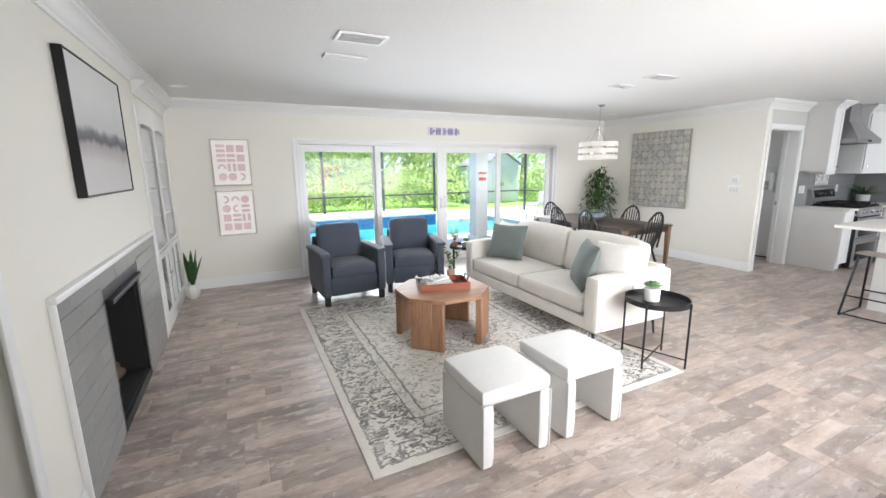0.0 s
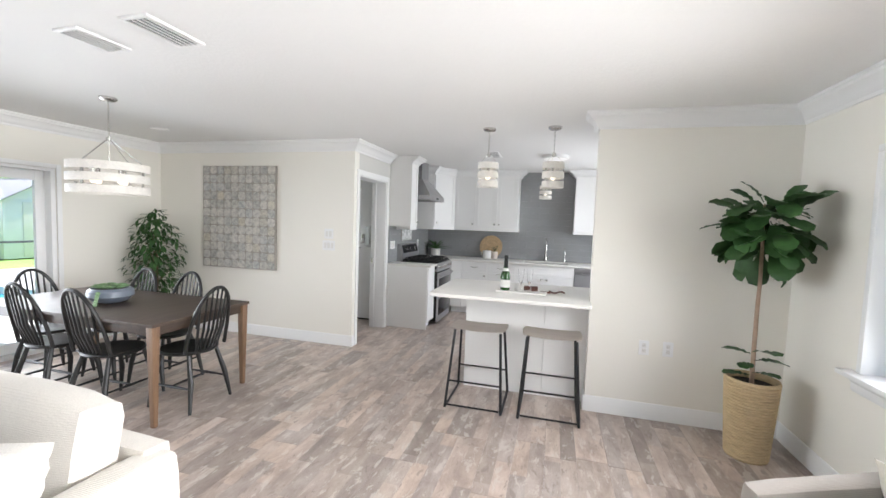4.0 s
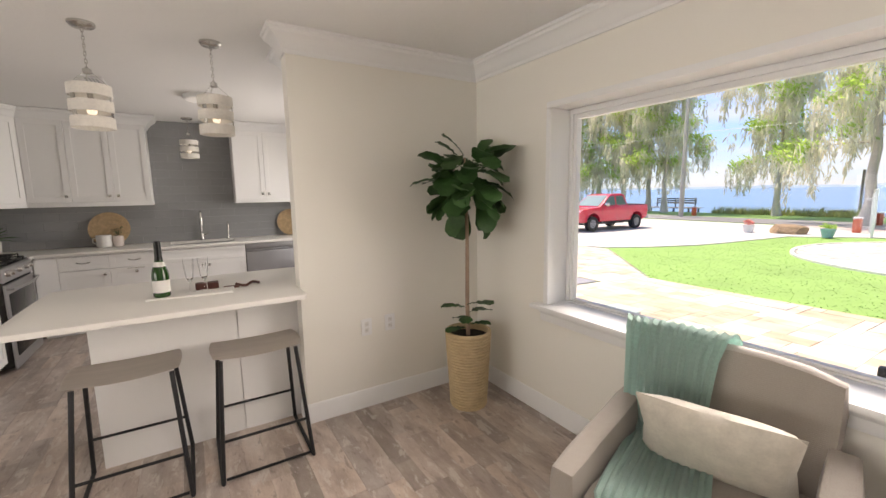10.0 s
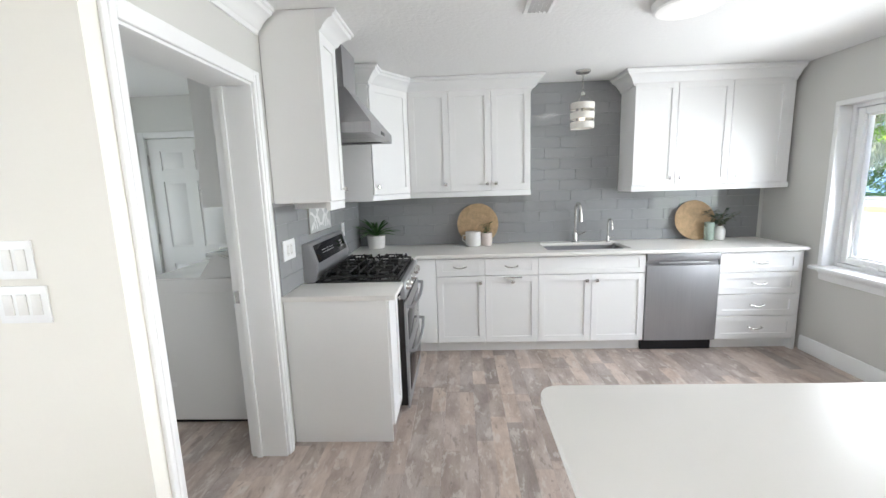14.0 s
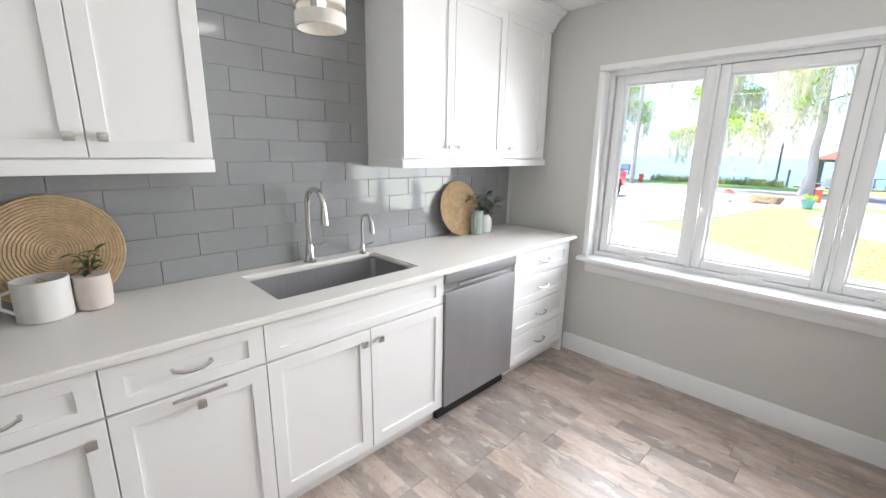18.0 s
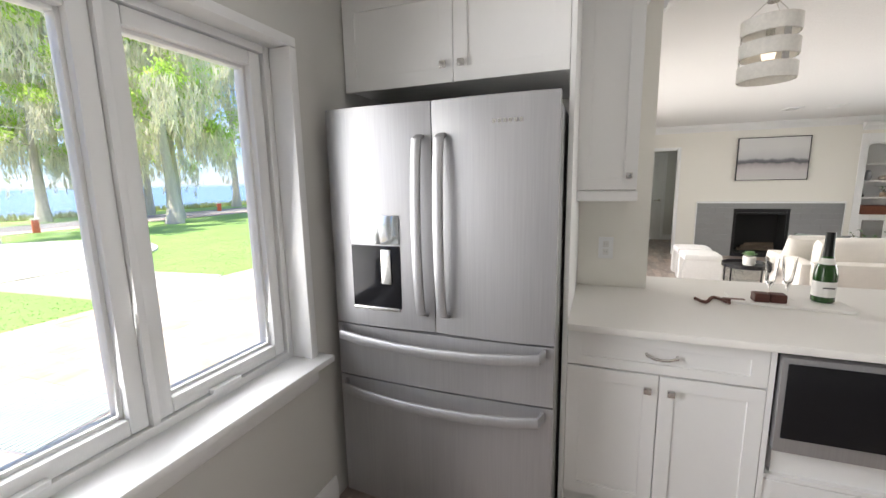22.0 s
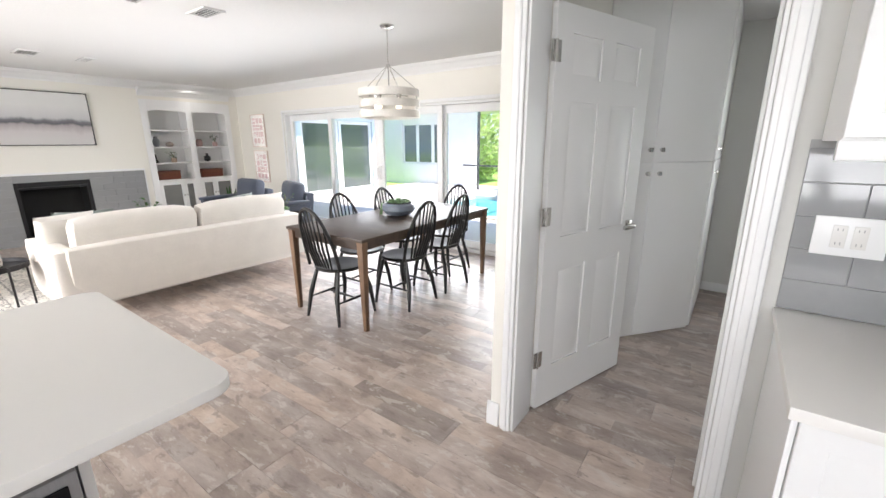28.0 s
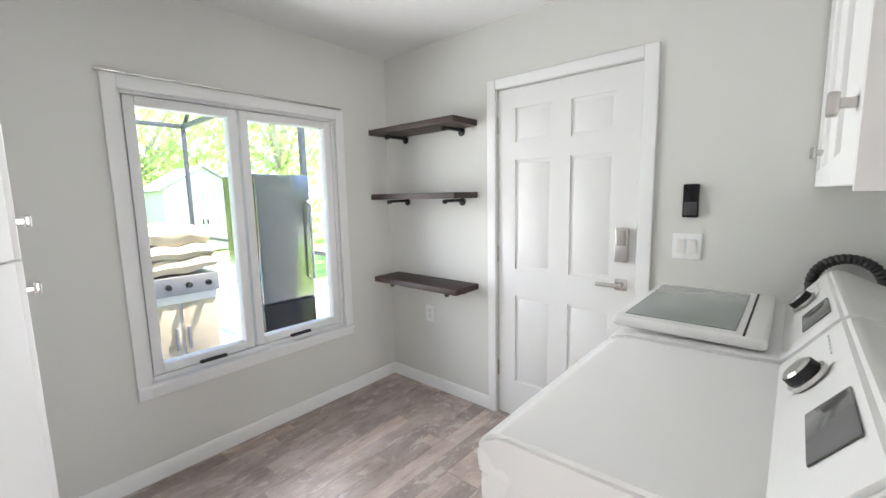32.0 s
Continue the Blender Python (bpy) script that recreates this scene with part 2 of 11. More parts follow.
def coords(nt, scale=(1, 1, 1), shift=False):
    tc = nt.nodes.new("ShaderNodeTexCoord")
    mp = nt.nodes.new("ShaderNodeMapping")
    mp.inputs["Scale"].default_value = scale
    link(nt, tc.outputs["Object"], mp.inputs["Vector"])
    if shift:
        info = nt.nodes.new("ShaderNodeObjectInfo")
        comb = nt.nodes.new("ShaderNodeCombineXYZ")
        link(nt, math_node(nt, "MULTIPLY", info.outputs["Random"], 37.0), comb.inputs[0])
        link(nt, math_node(nt, "MULTIPLY", info.outputs["Random"], 91.0), comb.inputs[1])
        link(nt, comb.outputs[0], mp.inputs["Location"])
    return mp.outputs["Vector"]


def noise_node(nt, vec, scale, detail=4, rough=0.55, dist=0.0):
    n = nt.nodes.new("ShaderNodeTexNoise")
    n.inputs["Scale"].default_value, n.inputs["Detail"].default_value = scale, detail
    n.inputs["Roughness"].default_value, n.inputs["Distortion"].default_value = rough, dist
    link(nt, vec, n.inputs["Vector"])
    return n.outputs["Fac"]


def ramp(nt, fac, stops):
    r = nt.nodes.new("ShaderNodeValToRGB")
    while len(r.color_ramp.elements) < len(stops):
        r.color_ramp.elements.new(0.5)
    for e, (p, c) in zip(r.color_ramp.elements, stops):
        e.position, e.color = p, (*c, 1)
    link(nt, fac, r.inputs["Fac"])
    return r.outputs["Color"]


def mix(nt, fac, a, b, mode="MIX"):
    n = nt.nodes.new("ShaderNodeMix")
    n.data_type, n.blend_type = "RGBA", mode
    for sock, v in ((n.inputs["Factor"], fac), (n.inputs["A"], a), (n.inputs["B"], b)):
        if isinstance(v, (int, float)):
            sock.default_value = v
        elif isinstance(v, tuple):
            sock.default_value = (*v, 1)
        else:
            link(nt, v, sock)
    return n.outputs["Result"]


def bump(nt, bsdf, height, strength, dist=0.01):
    b = nt.nodes.new("ShaderNodeBump")
    b.inputs["Strength"].default_value, b.inputs["Distance"].default_value = strength, dist
    link(nt, height, b.inputs["Height"])
    link(nt, b.outputs["Normal"], bsdf.inputs["Normal"])


def sc(c, k):
    return tuple(min(1, v * k) for v in c)


def plain(name, col, rough=0.5, metal=0.0, var=0.05, scale=3.0, fine=60.0, relief=0.05, dist=0.002, stretch=(1, 1, 1), shift=False, coat=0.0, sheen=0.0):
    """A surface of one colour with broad stains and fine grain."""
    m, nt, b = node_mat(name)
    vec = coords(nt, stretch, shift)
    n1, n2 = noise_node(nt, vec, scale, 3), noise_node(nt, vec, fine, 4, 0.6)
    both = mix(nt, 0.4, ramp(nt, n1, [(0.3, sc(col, 1 - var)), (0.7, sc(col, 1 + var))]), ramp(nt, n2, [(0.3, sc(col, 1 - var)), (0.7, sc(col, 1 + var))]))
    link(nt, both, b.inputs["Base Color"])
    rr = nt.nodes.new("ShaderNodeMapRange")
    rr.inputs["To Min"].default_value, rr.inputs["To Max"].default_value = max(0.02, rough - 0.07), min(1, rough + 0.07)
    link(nt, n1, rr.inputs["Value"])
    link(nt, rr.outputs["Result"], b.inputs["Roughness"])
    b.inputs["Metallic"].default_value = metal
    b.inputs["Coat Weight"].default_value = coat
    b.inputs["Sheen Weight"].default_value = sheen
    if relief:
        bump(nt, b, n2, relief, dist)
    return m


def wood(name, dark, light, along=(1, 1, 1), rough=0.45, scale=5.0, relief=0.12, shift=True):
    m, nt, b = node_mat(name)
    vec = coords(nt, along, shift)
    grain = noise_node(nt, vec, scale, 8, 0.65, 0.6)
    fine = noise_node(nt, vec, scale * 7, 4, 0.6)
    col = mix(nt, 0.35, ramp(nt, grain, [(0.32, dark), (0.68, light)]), ramp(nt, fine, [(0.3, dark), (0.7, light)]))
    link(nt, col, b.inputs["Base Color"])
    b.inputs["Roughness"].default_value = rough
    bump(nt, b, fine, relief, 0.001)
    return m


def fabric(name, col, weave=900.0, var=0.08, rough=0.9, relief=0.35, slub=0.0):
    m, nt, b = node_mat(name)
    vec = coords(nt)
    wa, wb = nt.nodes.new("ShaderNodeTexWave"), nt.nodes.new("ShaderNodeTexWave")
    for w, d in ((wa, "X"), (wb, "Z")):
        w.wave_type, w.bands_direction = "BANDS", d
        w.inputs["Scale"].default_value, w.inputs["Distortion"].default_value = weave / 20, 1.2
        link(nt, vec, w.inputs["Vector"])
    th = math_node(nt, "MULTIPLY", wa.outputs["Fac"], wb.outputs["Fac"])
    n1, n2 = noise_node(nt, vec, 5, 3), noise_node(nt, vec, 220, 3)
    c1 = ramp(nt, n1, [(0.3, sc(col, 1 - var)), (0.7, sc(col, 1 + var))])
    c2 = ramp(nt, n2, [(0.35, sc(col, 1 - var * 1.6)), (0.65, sc(col, 1 + var))])
    link(nt, mix(nt, 0.5, c1, c2), b.inputs["Base Color"])
    b.inputs["Roughness"].default_value = rough
    b.inputs["Sheen Weight"].default_value = 0.15
    bump(nt, b, math_node(nt, "ADD", th, n2), relief, 0.0015)
    return m


def glass_mat(name, tint=(1, 1, 1), rough=0.0, ior=1.2):
    m, nt, b = node_mat(name)
    b.inputs["Base Color"].default_value = (*tint, 1)
    b.inputs["Transmission Weight"].default_value = 1.0
    b.inputs["Roughness"].default_value, b.inputs["IOR"].default_value = rough, ior
    return m


M_WALL = plain("cream_paint", (0.835, 0.815, 0.752), 0.75, var=0.012, scale=0.8, fine=90, relief=0.12, dist=0.0015)
M_WALLG = plain("grey_paint", (0.62, 0.615, 0.585), 0.7, var=0.012, scale=0.8, fine=90, relief=0.12, dist=0.0015)
M_WALLL = plain("pale_grey_paint", (0.70, 0.70, 0.67), 0.7, var=0.012, scale=0.8, fine=90, relief=0.12, dist=0.0015)
M_CEIL = plain("white_textured_ceiling", (0.84, 0.84, 0.83), 0.9, var=0.01, scale=1.5, fine=38, relief=0.5, dist=0.006)
M_TRIM = plain("white_gloss_trim", (0.84, 0.845, 0.84), 0.35, var=0.012, scale=2, fine=40, relief=0.02)
M_CAB = plain("white_cabinet_paint", (0.87, 0.87, 0.86), 0.38, var=0.012, scale=2, fine=60, relief=0.02)
M_DOORW = plain("white_door_paint", (0.80, 0.80, 0.79), 0.4, var=0.012, scale=2, fine=60, relief=0.03)
M_QUARTZ = plain("white_quartz", (0.82, 0.805, 0.77), 0.38, var=0.012, scale=5, fine=150, relief=0.0)
M_CHROME = plain("brushed_nickel", (0.60, 0.59, 0.57), 0.25, 1.0, var=0.03, fine=200, relief=0.02)
M_BLACK = plain("black_metal", (0.018, 0.018, 0.02), 0.45, 0.3, var=0.1, relief=0.03)
M_BLACKGL = plain("black_glass", (0.012, 0.012, 0.014), 0.05, var=0.05, relief=0.0)
M_BLACKGL.node_tree.nodes["Principled BSDF"].inputs["Specular IOR Level"].default_value = 0.2
M_GLASS = glass_mat("window_glass")
M_SEAM = plain("dark_gap", (0.05, 0.05, 0.05), 0.9, relief=0)


def steel_mat():
    m, nt, b = node_mat("brushed_steel")
    vec = coords(nt, (1, 1, 0.02))
    n1, n2 = noise_node(nt, vec, 160, 4, 0.7), noise_node(nt, coords(nt, (1.0, 1.0, 0.15)), 2.2, 3)
    link(nt, mix(nt, 0.5, ramp(nt, n1, [(0.3, (0.34, 0.34, 0.35)), (0.7, (0.43, 0.43, 0.44))]), ramp(nt, n2, [(0.3, (0.30, 0.30, 0.307)), (0.7, (0.42, 0.42, 0.428))])), b.inputs["Base Color"])
    b.inputs["Metallic"].default_value, b.inputs["Roughness"].default_value = 0.62, 0.39
    bump(nt, b, n1, 0.05, 0.0005)
    return m


M_STEEL = steel_mat()


def plank_mat(name="weathered_plank"):
    """Whitewashed, blotchy wood-look planks: pale, tan, brown and grey patches over a long grain."""
    m, nt, b = node_mat(name)
    info = nt.nodes.new("ShaderNodeObjectInfo")
    big = noise_node(nt, coords(nt, (1.0, 2.4, 1), True), 3.0, 5, 0.62, 0.3)
    wash = noise_node(nt, coords(nt, (1.3, 3.2, 1), True), 4.6, 7, 0.68, 0.4)
    scuff = noise_node(nt, coords(nt, (2.2, 7.0, 1), True), 5.5, 6, 0.70, 0.4)
    streak = noise_node(nt, coords(nt, (1.2, 10.0, 1), True), 5.0, 8, 0.70, 0.2)
    fine = noise_node(nt, coords(nt, (3, 50, 1), True), 9, 4, 0.6)
    a = ramp(nt, big, [(0.30, (0.30, 0.225, 0.180)), (0.42, (0.42, 0.325, 0.270)), (0.52, (0.53, 0.430, 0.365)), (0.62, (0.62, 0.530, 0.465)), (0.74, (0.72, 0.645, 0.590))])
    base = mix(nt, 0.13, a, ramp(nt, streak, [(0.34, (0.20, 0.150, 0.120)), (0.5, (0.470, 0.380, 0.320)), (0.68, (0.738, 0.646, 0.575))]))
    # each board shows two reclaimed strips, cut at uneven lengths: brown, grey, beige, straw and whitewashed
    tc = nt.nodes.new("ShaderNodeTexCoord")
    sep = nt.nodes.new("ShaderNodeSeparateXYZ")
    link(nt, tc.outputs["Object"], sep.inputs[0])
    strip = math_node(nt, "FLOOR", math_node(nt, "DIVIDE", math_node(nt, "ADD", sep.outputs[1], 0.1), 0.1))
    shift = math_node(nt, "ADD", math_node(nt, "MULTIPLY", info.outputs["Random"], 9.0), math_node(nt, "MULTIPLY", strip, 0.37))
    piece = math_node(nt, "FLOOR", math_node(nt, "ADD", math_node(nt, "MULTIPLY", sep.outputs[0], 1.45), shift))
    key = nt.nodes.new("ShaderNodeCombineXYZ")
    link(nt, math_node(nt, "MULTIPLY", info.outputs["Random"], 53.0), key.inputs[0])
    link(nt, strip, key.inputs[1])
    link(nt, piece, key.inputs[2])
    white = nt.nodes.new("ShaderNodeTexWhiteNoise")
    link(nt, key.outputs[0], white.inputs["Vector"])
    tone = ramp(nt, white.outputs["Value"], [(0.0, (0.50, 0.465, 0.445)), (0.14, (0.78, 0.775, 0.80)), (0.30, (1.10, 1.02, 0.97)), (0.44, (0.66, 0.62, 0.59)), (0.58, (1.28, 1.24, 1.21)), (0.72, (1.18, 1.06, 0.94)), (0.86, (0.84, 0.85, 0.89)), (1.0, (1.20, 1.10, 1.04))])
    base = mix(nt, 1.0, base, mix(nt, 0.06, tone, (0.98, 0.96, 0.94)), "MULTIPLY")
    pale = ramp(nt, wash, [(0.555, (0, 0, 0)), (0.61, (0.55, 0.55, 0.55))])
    base = mix(nt, pale, base, (0.760, 0.715, 0.650))
    dark = ramp(nt, wash, [(0.37, (0.62, 0.62, 0.62)), (0.425, (0, 0, 0))])
    base = mix(nt, dark, base, (0.205, 0.150, 0.115))
    nick = ramp(nt, scuff, [(0.31, (0.75, 0.75, 0.75)), (0.36, (0, 0, 0))])
    base = mix(nt, nick, base, (0.135, 0.105, 0.088))
    base = mix(nt, 0.14, base, ramp(nt, fine, [(0.35, (0.16, 0.125, 0.10)), (0.65, (0.62, 0.54, 0.48))]))
    base = mix(nt, 0.10, base, (0.50, 0.42, 0.365))
    calm = nt.nodes.new("ShaderNodeHueSaturation")
    calm.inputs["Saturation"].default_value, calm.inputs["Value"].default_value = 0.80, 0.91
    link(nt, base, calm.inputs["Color"])
    base = calm.outputs["Color"]
    link(nt, base, b.inputs["Base Color"])
    b.inputs["Roughness"].default_value = 0.31
    bump(nt, b, streak, 0.12, 0.001)
    return m


M_PLANK = plank_mat()

# ---- the shell of the house ----
CEIL = 2.44


def wall(name, axis, at, thick, a0, a1, z0, z1, holes, mat, label, face_mats=None):
    """A wall along x (axis 'x') or y, its inner face at 'at', its thickness towards +thick; holes: (a0, a1, z0, z1)."""
    aa = sorted({a0, a1, *[h[0] for h in holes], *[h[1] for h in holes]})
    zz = sorted({z0, z1, *[h[2] for h in holes], *[h[3] for h in holes]})
    bm = bmesh.new()
    cells = {}

    def vert(a, d, z):
        key = (round(a, 4), round(d, 4), round(z, 4))
        if key not in cells:
            cells[key] = bm.verts.new((a, at + d, z) if axis == "x" else (at + d, a, z))
        return cells[key]

    def full(i, j):
        if not (0 <= i < len(aa) - 1 and 0 <= j < len(zz) - 1):
            return False
        ca, cz = (aa[i] + aa[i + 1]) / 2, (zz[j] + zz[j + 1]) / 2
        return not any(h[0] < ca < h[1] and h[2] < cz < h[3] for h in holes)

    for i in range(len(aa) - 1):
        for j in range(len(zz) - 1):
            if not full(i, j):
                continue
            p, q, r, s = aa[i], aa[i + 1], zz[j], zz[j + 1]
            for d in (0, thick):
                bm.faces.new((vert(p, d, r), vert(q, d, r), vert(q, d, s), vert(p, d, s)))
            for di, dj, e in ((-1, 0, ((p, r), (p, s))), (1, 0, ((q, r), (q, s))), (0, -1, ((p, r), (q, r))), (0, 1, ((p, s), (q, s)))):
                if not full(i + di, j + dj):
                    (u0, w0), (u1, w1) = e
                    bm.faces.new((vert(u0, 0, w0), vert(u1, 0, w1), vert(u1, thick, w1), vert(u0, thick, w0)))
    bmesh.ops.recalc_face_normals(bm, faces=bm.faces[:])
    ob = solid(name, bm, mat, label, "wall", "structure")
    for p in ob.data.polygons:
        p.use_smooth = False
    return ob


# openings
SLIDE = (1.255, 5.94, 0.0, 1.95)
FWIN = (1.715, 5.565, 0.76, 2.005)
KWIN = (7.505, 9.376, 0.765, 2.03)
LWIN = (8.312, 9.515, 0.51, 1.965)
HALL = (1.35, 2.16, 0.0, 2.01)
DOORX = (7.275, 8.085)

wall("wall_pool", "x", YN, 0.22, XW - 0.2, 7.15, 0, CEIL, [SLIDE], M_WALL, "cream painted wall with a wide opening to the pool")
wall("wall_pool_laundry", "x", YL, 0.22, 7.27, 10.3, 0, CEIL, [LWIN], M_WALLL, "pale grey laundry wall with a double window")
wall("wall_lake", "x", YS, -0.24, XW - 0.2, 6.457, -0.2, CEIL, [FWIN], M_WALL, "cream painted wall with a large picture window")
wall("wall_lake_kitchen", "x", YS, -0.24, 6.457, 10.3, -0.2, CEIL, [KWIN], M_WALLG, "grey painted kitchen wall with a triple window")
wall("wall_hearth", "y", XW, -0.14, YS, YN, 0, CEIL, [HALL, (4.86, 6.27, 0.08, 2.12), (3.14, 3.92, 0.06, 0.86)], M_WALL, "cream painted wall with a fireplace and a hall opening")
wall("wall_fig", "y", 6.33, 0.123, YS, 1.0, 0, CEIL, [], M_WALL, "short cream painted partition beside the breakfast bar")
wall("wall_art", "y", 7.15, 0.12, 3.60, YL + 0.22, 0, CEIL, [], M_WALL, "cream painted partition behind the dining table")
wall("wall_range", "x", 3.60, 0.20, 7.2705, 10.3, 0, CEIL, [(DOORX[0], DOORX[1], 0, 2.05)], M_WALLG, "painted wall between kitchen and laundry with a doorway")
wall("wall_sink", "y", XE, 0.2, YS, 3.60, 0, CEIL, [], M_WALLG, "grey painted kitchen wall behind the sink")
wall("wall_laundry", "y", XL, 0.2, 3.80, YL, 0, CEIL, [(4.80, 5.62, 0, 2.045)], M_WALLL, "pale grey laundry wall with the side door")
# hall beyond the opening
wall("wall_hall_end", "y", -2.3, -0.1, 0.4, 3.0, 0, CEIL, [], M_WALLL, "grey hall wall")
# unseen side wall; its opening is added for the hall's fill lamp
wall("wall_hall_side", "x", 2.75, 0.1, -2.3, -0.4, 0, CEIL, [(-1.7, -0.8, 0.9, 2.0)], M_WALLL, "grey hall wall")
wall("wall_hall_side_near", "x", 0.75, -0.1, -2.3, -0.4, 0, CEIL, [], M_WALLL, "grey hall wall")
solid("ceiling", box(-2.45, 10.35, -0.66, 6.86, CEIL, CEIL + 0.14), M_CEIL, "white ceiling with a rolled texture", "ceiling", "structure")
# unseen slab, added so its overhang blocks direct sun at the openings
solid("roof", prism([(-3.2, -1.15), (11.2, -1.15), (11.2, 7.3), (-3.2, 7.3)], CEIL + 0.16, CEIL + 0.30), plain("roof_white", (0.7, 0.7, 0.69), 0.7), "unseen flat roof slab added to keep direct sun out", "roof", "structure")
solid("subfloor", box(-2.4, 10.3, -0.6, 6.84, -0.10, -0.008), plain("grout_grey", (0.16, 0.14, 0.125), 0.9), "grey grout bed under the floor planks", "floor", "structure")

CROWN = [(0, 0), (0.012, 0), (0.018, 0.02), (0.03, 0.028), (0.042, 0.05), (0.07, 0.078), (0.092, 0.088), (0.098, 0.104), (0.11, 0.108), (0.11, 0.125), (0, 0.125)]
BASE = [(0, 0), (0.016, 0), (0.016, 0.095), (0.012, 0.108), (0.012, 0.118), (0.006, 0.13), (0, 0.13)]
cz = CEIL - 0.125


def moulding(name, prof, a, b, out, z, label, cat, mitre=(0, 0)):
    solid(name, run(prof, (*a, z), (*b, z), (*out, 0), mitre), M_TRIM, label, cat, "structure")


for a, b, out, mi in (((XW, YN), (7.15, YN), (0, -1), (-1, -1)), ((XW, YS), (XW, YN), (1, 0), (-1, -1)), ((XW, YS), (6.33, YS), (0, 1), (-1, -1)), ((6.33, YS), (6.33, 1.0), (-1, 0), (-1, 1)), ((6.33, 1.0), (6.453, 1.0), (0, 1), (1, 0)),
                      ((7.15, 3.6), (7.15, YN), (-1, 0), (1, -1)), ((7.15, 3.6), (8.20, 3.6), (0, -1), (1, 0)), ((6.70, YS), (7.1, YS), (0, 1), (0, 0))):
    moulding("crown_trim", CROWN, a, b, out, cz - 0.001, "white crown moulding", "crown moulding", mi)
for a, b, out in (((XW, YN), (1.20, YN), (0, -1)), ((6.0, YN), (7.15, YN), (0, -1)), ((XW, YS), (XW, 1.35), (1, 0)), ((XW, 2.16), (XW, 2.47), (1, 0)), ((XW, YS), (6.33, YS), (0, 1)), ((6.33, YS), (6.33, 1.016), (-1, 0)),
                  ((6.32, 1.0), (6.46, 1.0), (0, 1)), ((7.15, 3.584), (7.15, YN), (-1, 0)), ((7.134, 3.6), (7.20, 3.6), (0, -1)), ((7.40, YS), (9.50, YS), (0, 1)),
                  ((-2.3, 1.36), (-2.3, 2.7), (1, 0))):
    moulding("baseboard", BASE, a, b, out, 0, "white baseboard", "baseboard")
BASE_LOW = [(0, 0), (0.013, 0), (0.013, 0.07), (0.009, 0.08), (0.005, 0.086), (0, 0.086)]
for a, b, out in (((7.88, YL), (XL, YL), (0, -1)), ((XL, 5.685), (XL, YL), (-1, 0))):
    moulding("baseboard", BASE_LOW, a, b, out, 0.0, "low white laundry baseboard", "baseboard")


# ---- windows and doors ----
def pane(parent, x0, x1, y, z0, z1, name="pane", label="clear window glass"):
    p = part(name, box(x0, x1, y - 0.003, y + 0.003, z0, z1), M_GLASS, parent, label, smooth=False)
    p.visible_shadow = False
    return p


def frame_bars(parent, x0, x1, y0, y1, z0, z1, w, mat, name="window_frame", bev=0.004, wz=None, foot=None):
    wz = wz or w
    foot = foot or wz
    bm = box(x0, x0 + w, y0, y1, z0, z1, bev)
    box(x1 - w, x1, y0, y1, z0, z1, bev, bm=bm)
    box(x0 + w, x1 - w, y0, y1, z0, z0 + foot, bev, bm=bm)
    box(x0 + w, x1 - w, y0, y1, z1 - wz, z1, bev, bm=bm)
    return part(name, bm, mat, parent)


def stool_and_apron(parent, x0, x1, y, z, s):
    """An inner sill board with its apron; s: the side of the room."""
    part("window_sill", box(x0, x1, *sorted((y - s * 0.20, y + s * 0.075)), z - 0.028, z, 0.006), M_TRIM, parent)
    part("apron", run([(0, 0), (0.012, 0), (0.02, 0.015), (0.02, 0.05), (0.034, 0.066), (0.036, 0.085), (0, 0.085)], (x0 + 0.05, y, z - 0.113), (x1 - 0.05, y, z - 0.113), (0, s, 0)), M_TRIM, parent)


w1 = thing("window_1", None, "large fixed picture window with deep white reveal and sill", "window", kind="structure")
frame_bars(w1, FWIN[0] + 0.002, FWIN[1] - 0.002, YS - 0.235, YS - 0.165, FWIN[2] + 0.002, FWIN[3] - 0.002, 0.024, M_TRIM, wz=0.035, foot=0.010)
frame_bars(w1, FWIN[0] + 0.026, FWIN[1] - 0.026, YS - 0.225, YS - 0.18, FWIN[2] + 0.012, FWIN[3] - 0.037, 0.022, M_TRIM, "sash", wz=0.028, foot=0.014)
part("reveal", box(FWIN[0] - 0.03, FWIN[1] + 0.03, YS - 0.16, YS + 0.010, FWIN[3] - 0.008, FWIN[3] + 0.03, 0.005), M_TRIM, w1)
for xx in (FWIN[0] - 0.03, FWIN[1] - 0.008):
    part("reveal", box(xx, xx + 0.038, YS - 0.16, YS + 0.010, FWIN[2], FWIN[3] - 0.01, 0.005), M_TRIM, w1)
stool_and_apron(w1, FWIN[0] - 0.09, FWIN[1] + 0.09, YS, FWIN[2] + 0.005, 1)
pane(w1, FWIN[0] + 0.04, FWIN[1] - 0.04, YS - 0.20, FWIN[2] + 0.022, FWIN[3] - 0.06)

w2 = thing("window_2", None, "white triple casement window over a deep sill", "window", kind="structure")
frame_bars(w2, KWIN[0] + 0.002, KWIN[1] - 0.002, YS - 0.2, YS - 0.09, KWIN[2] + 0.002, KWIN[3] - 0.002, 0.03, M_TRIM)
part("casing", box(KWIN[0] - 0.035, KWIN[1] + 0.035, YS - 0.09, YS + 0.010, KWIN[3] - 0.006, KWIN[3] + 0.03, 0.005), M_TRIM, w2)
for xx in (KWIN[0] - 0.035, KWIN[1] - 0.005):
    part("casing", box(xx, xx + 0.04, YS - 0.09, YS + 0.010, KWIN[2], KWIN[3] - 0.008, 0.005), M_TRIM, w2)
stool_and_apron(w2, KWIN[0] - 0.065, KWIN[1] + 0.05, YS, KWIN[2] + 0.003, 1)
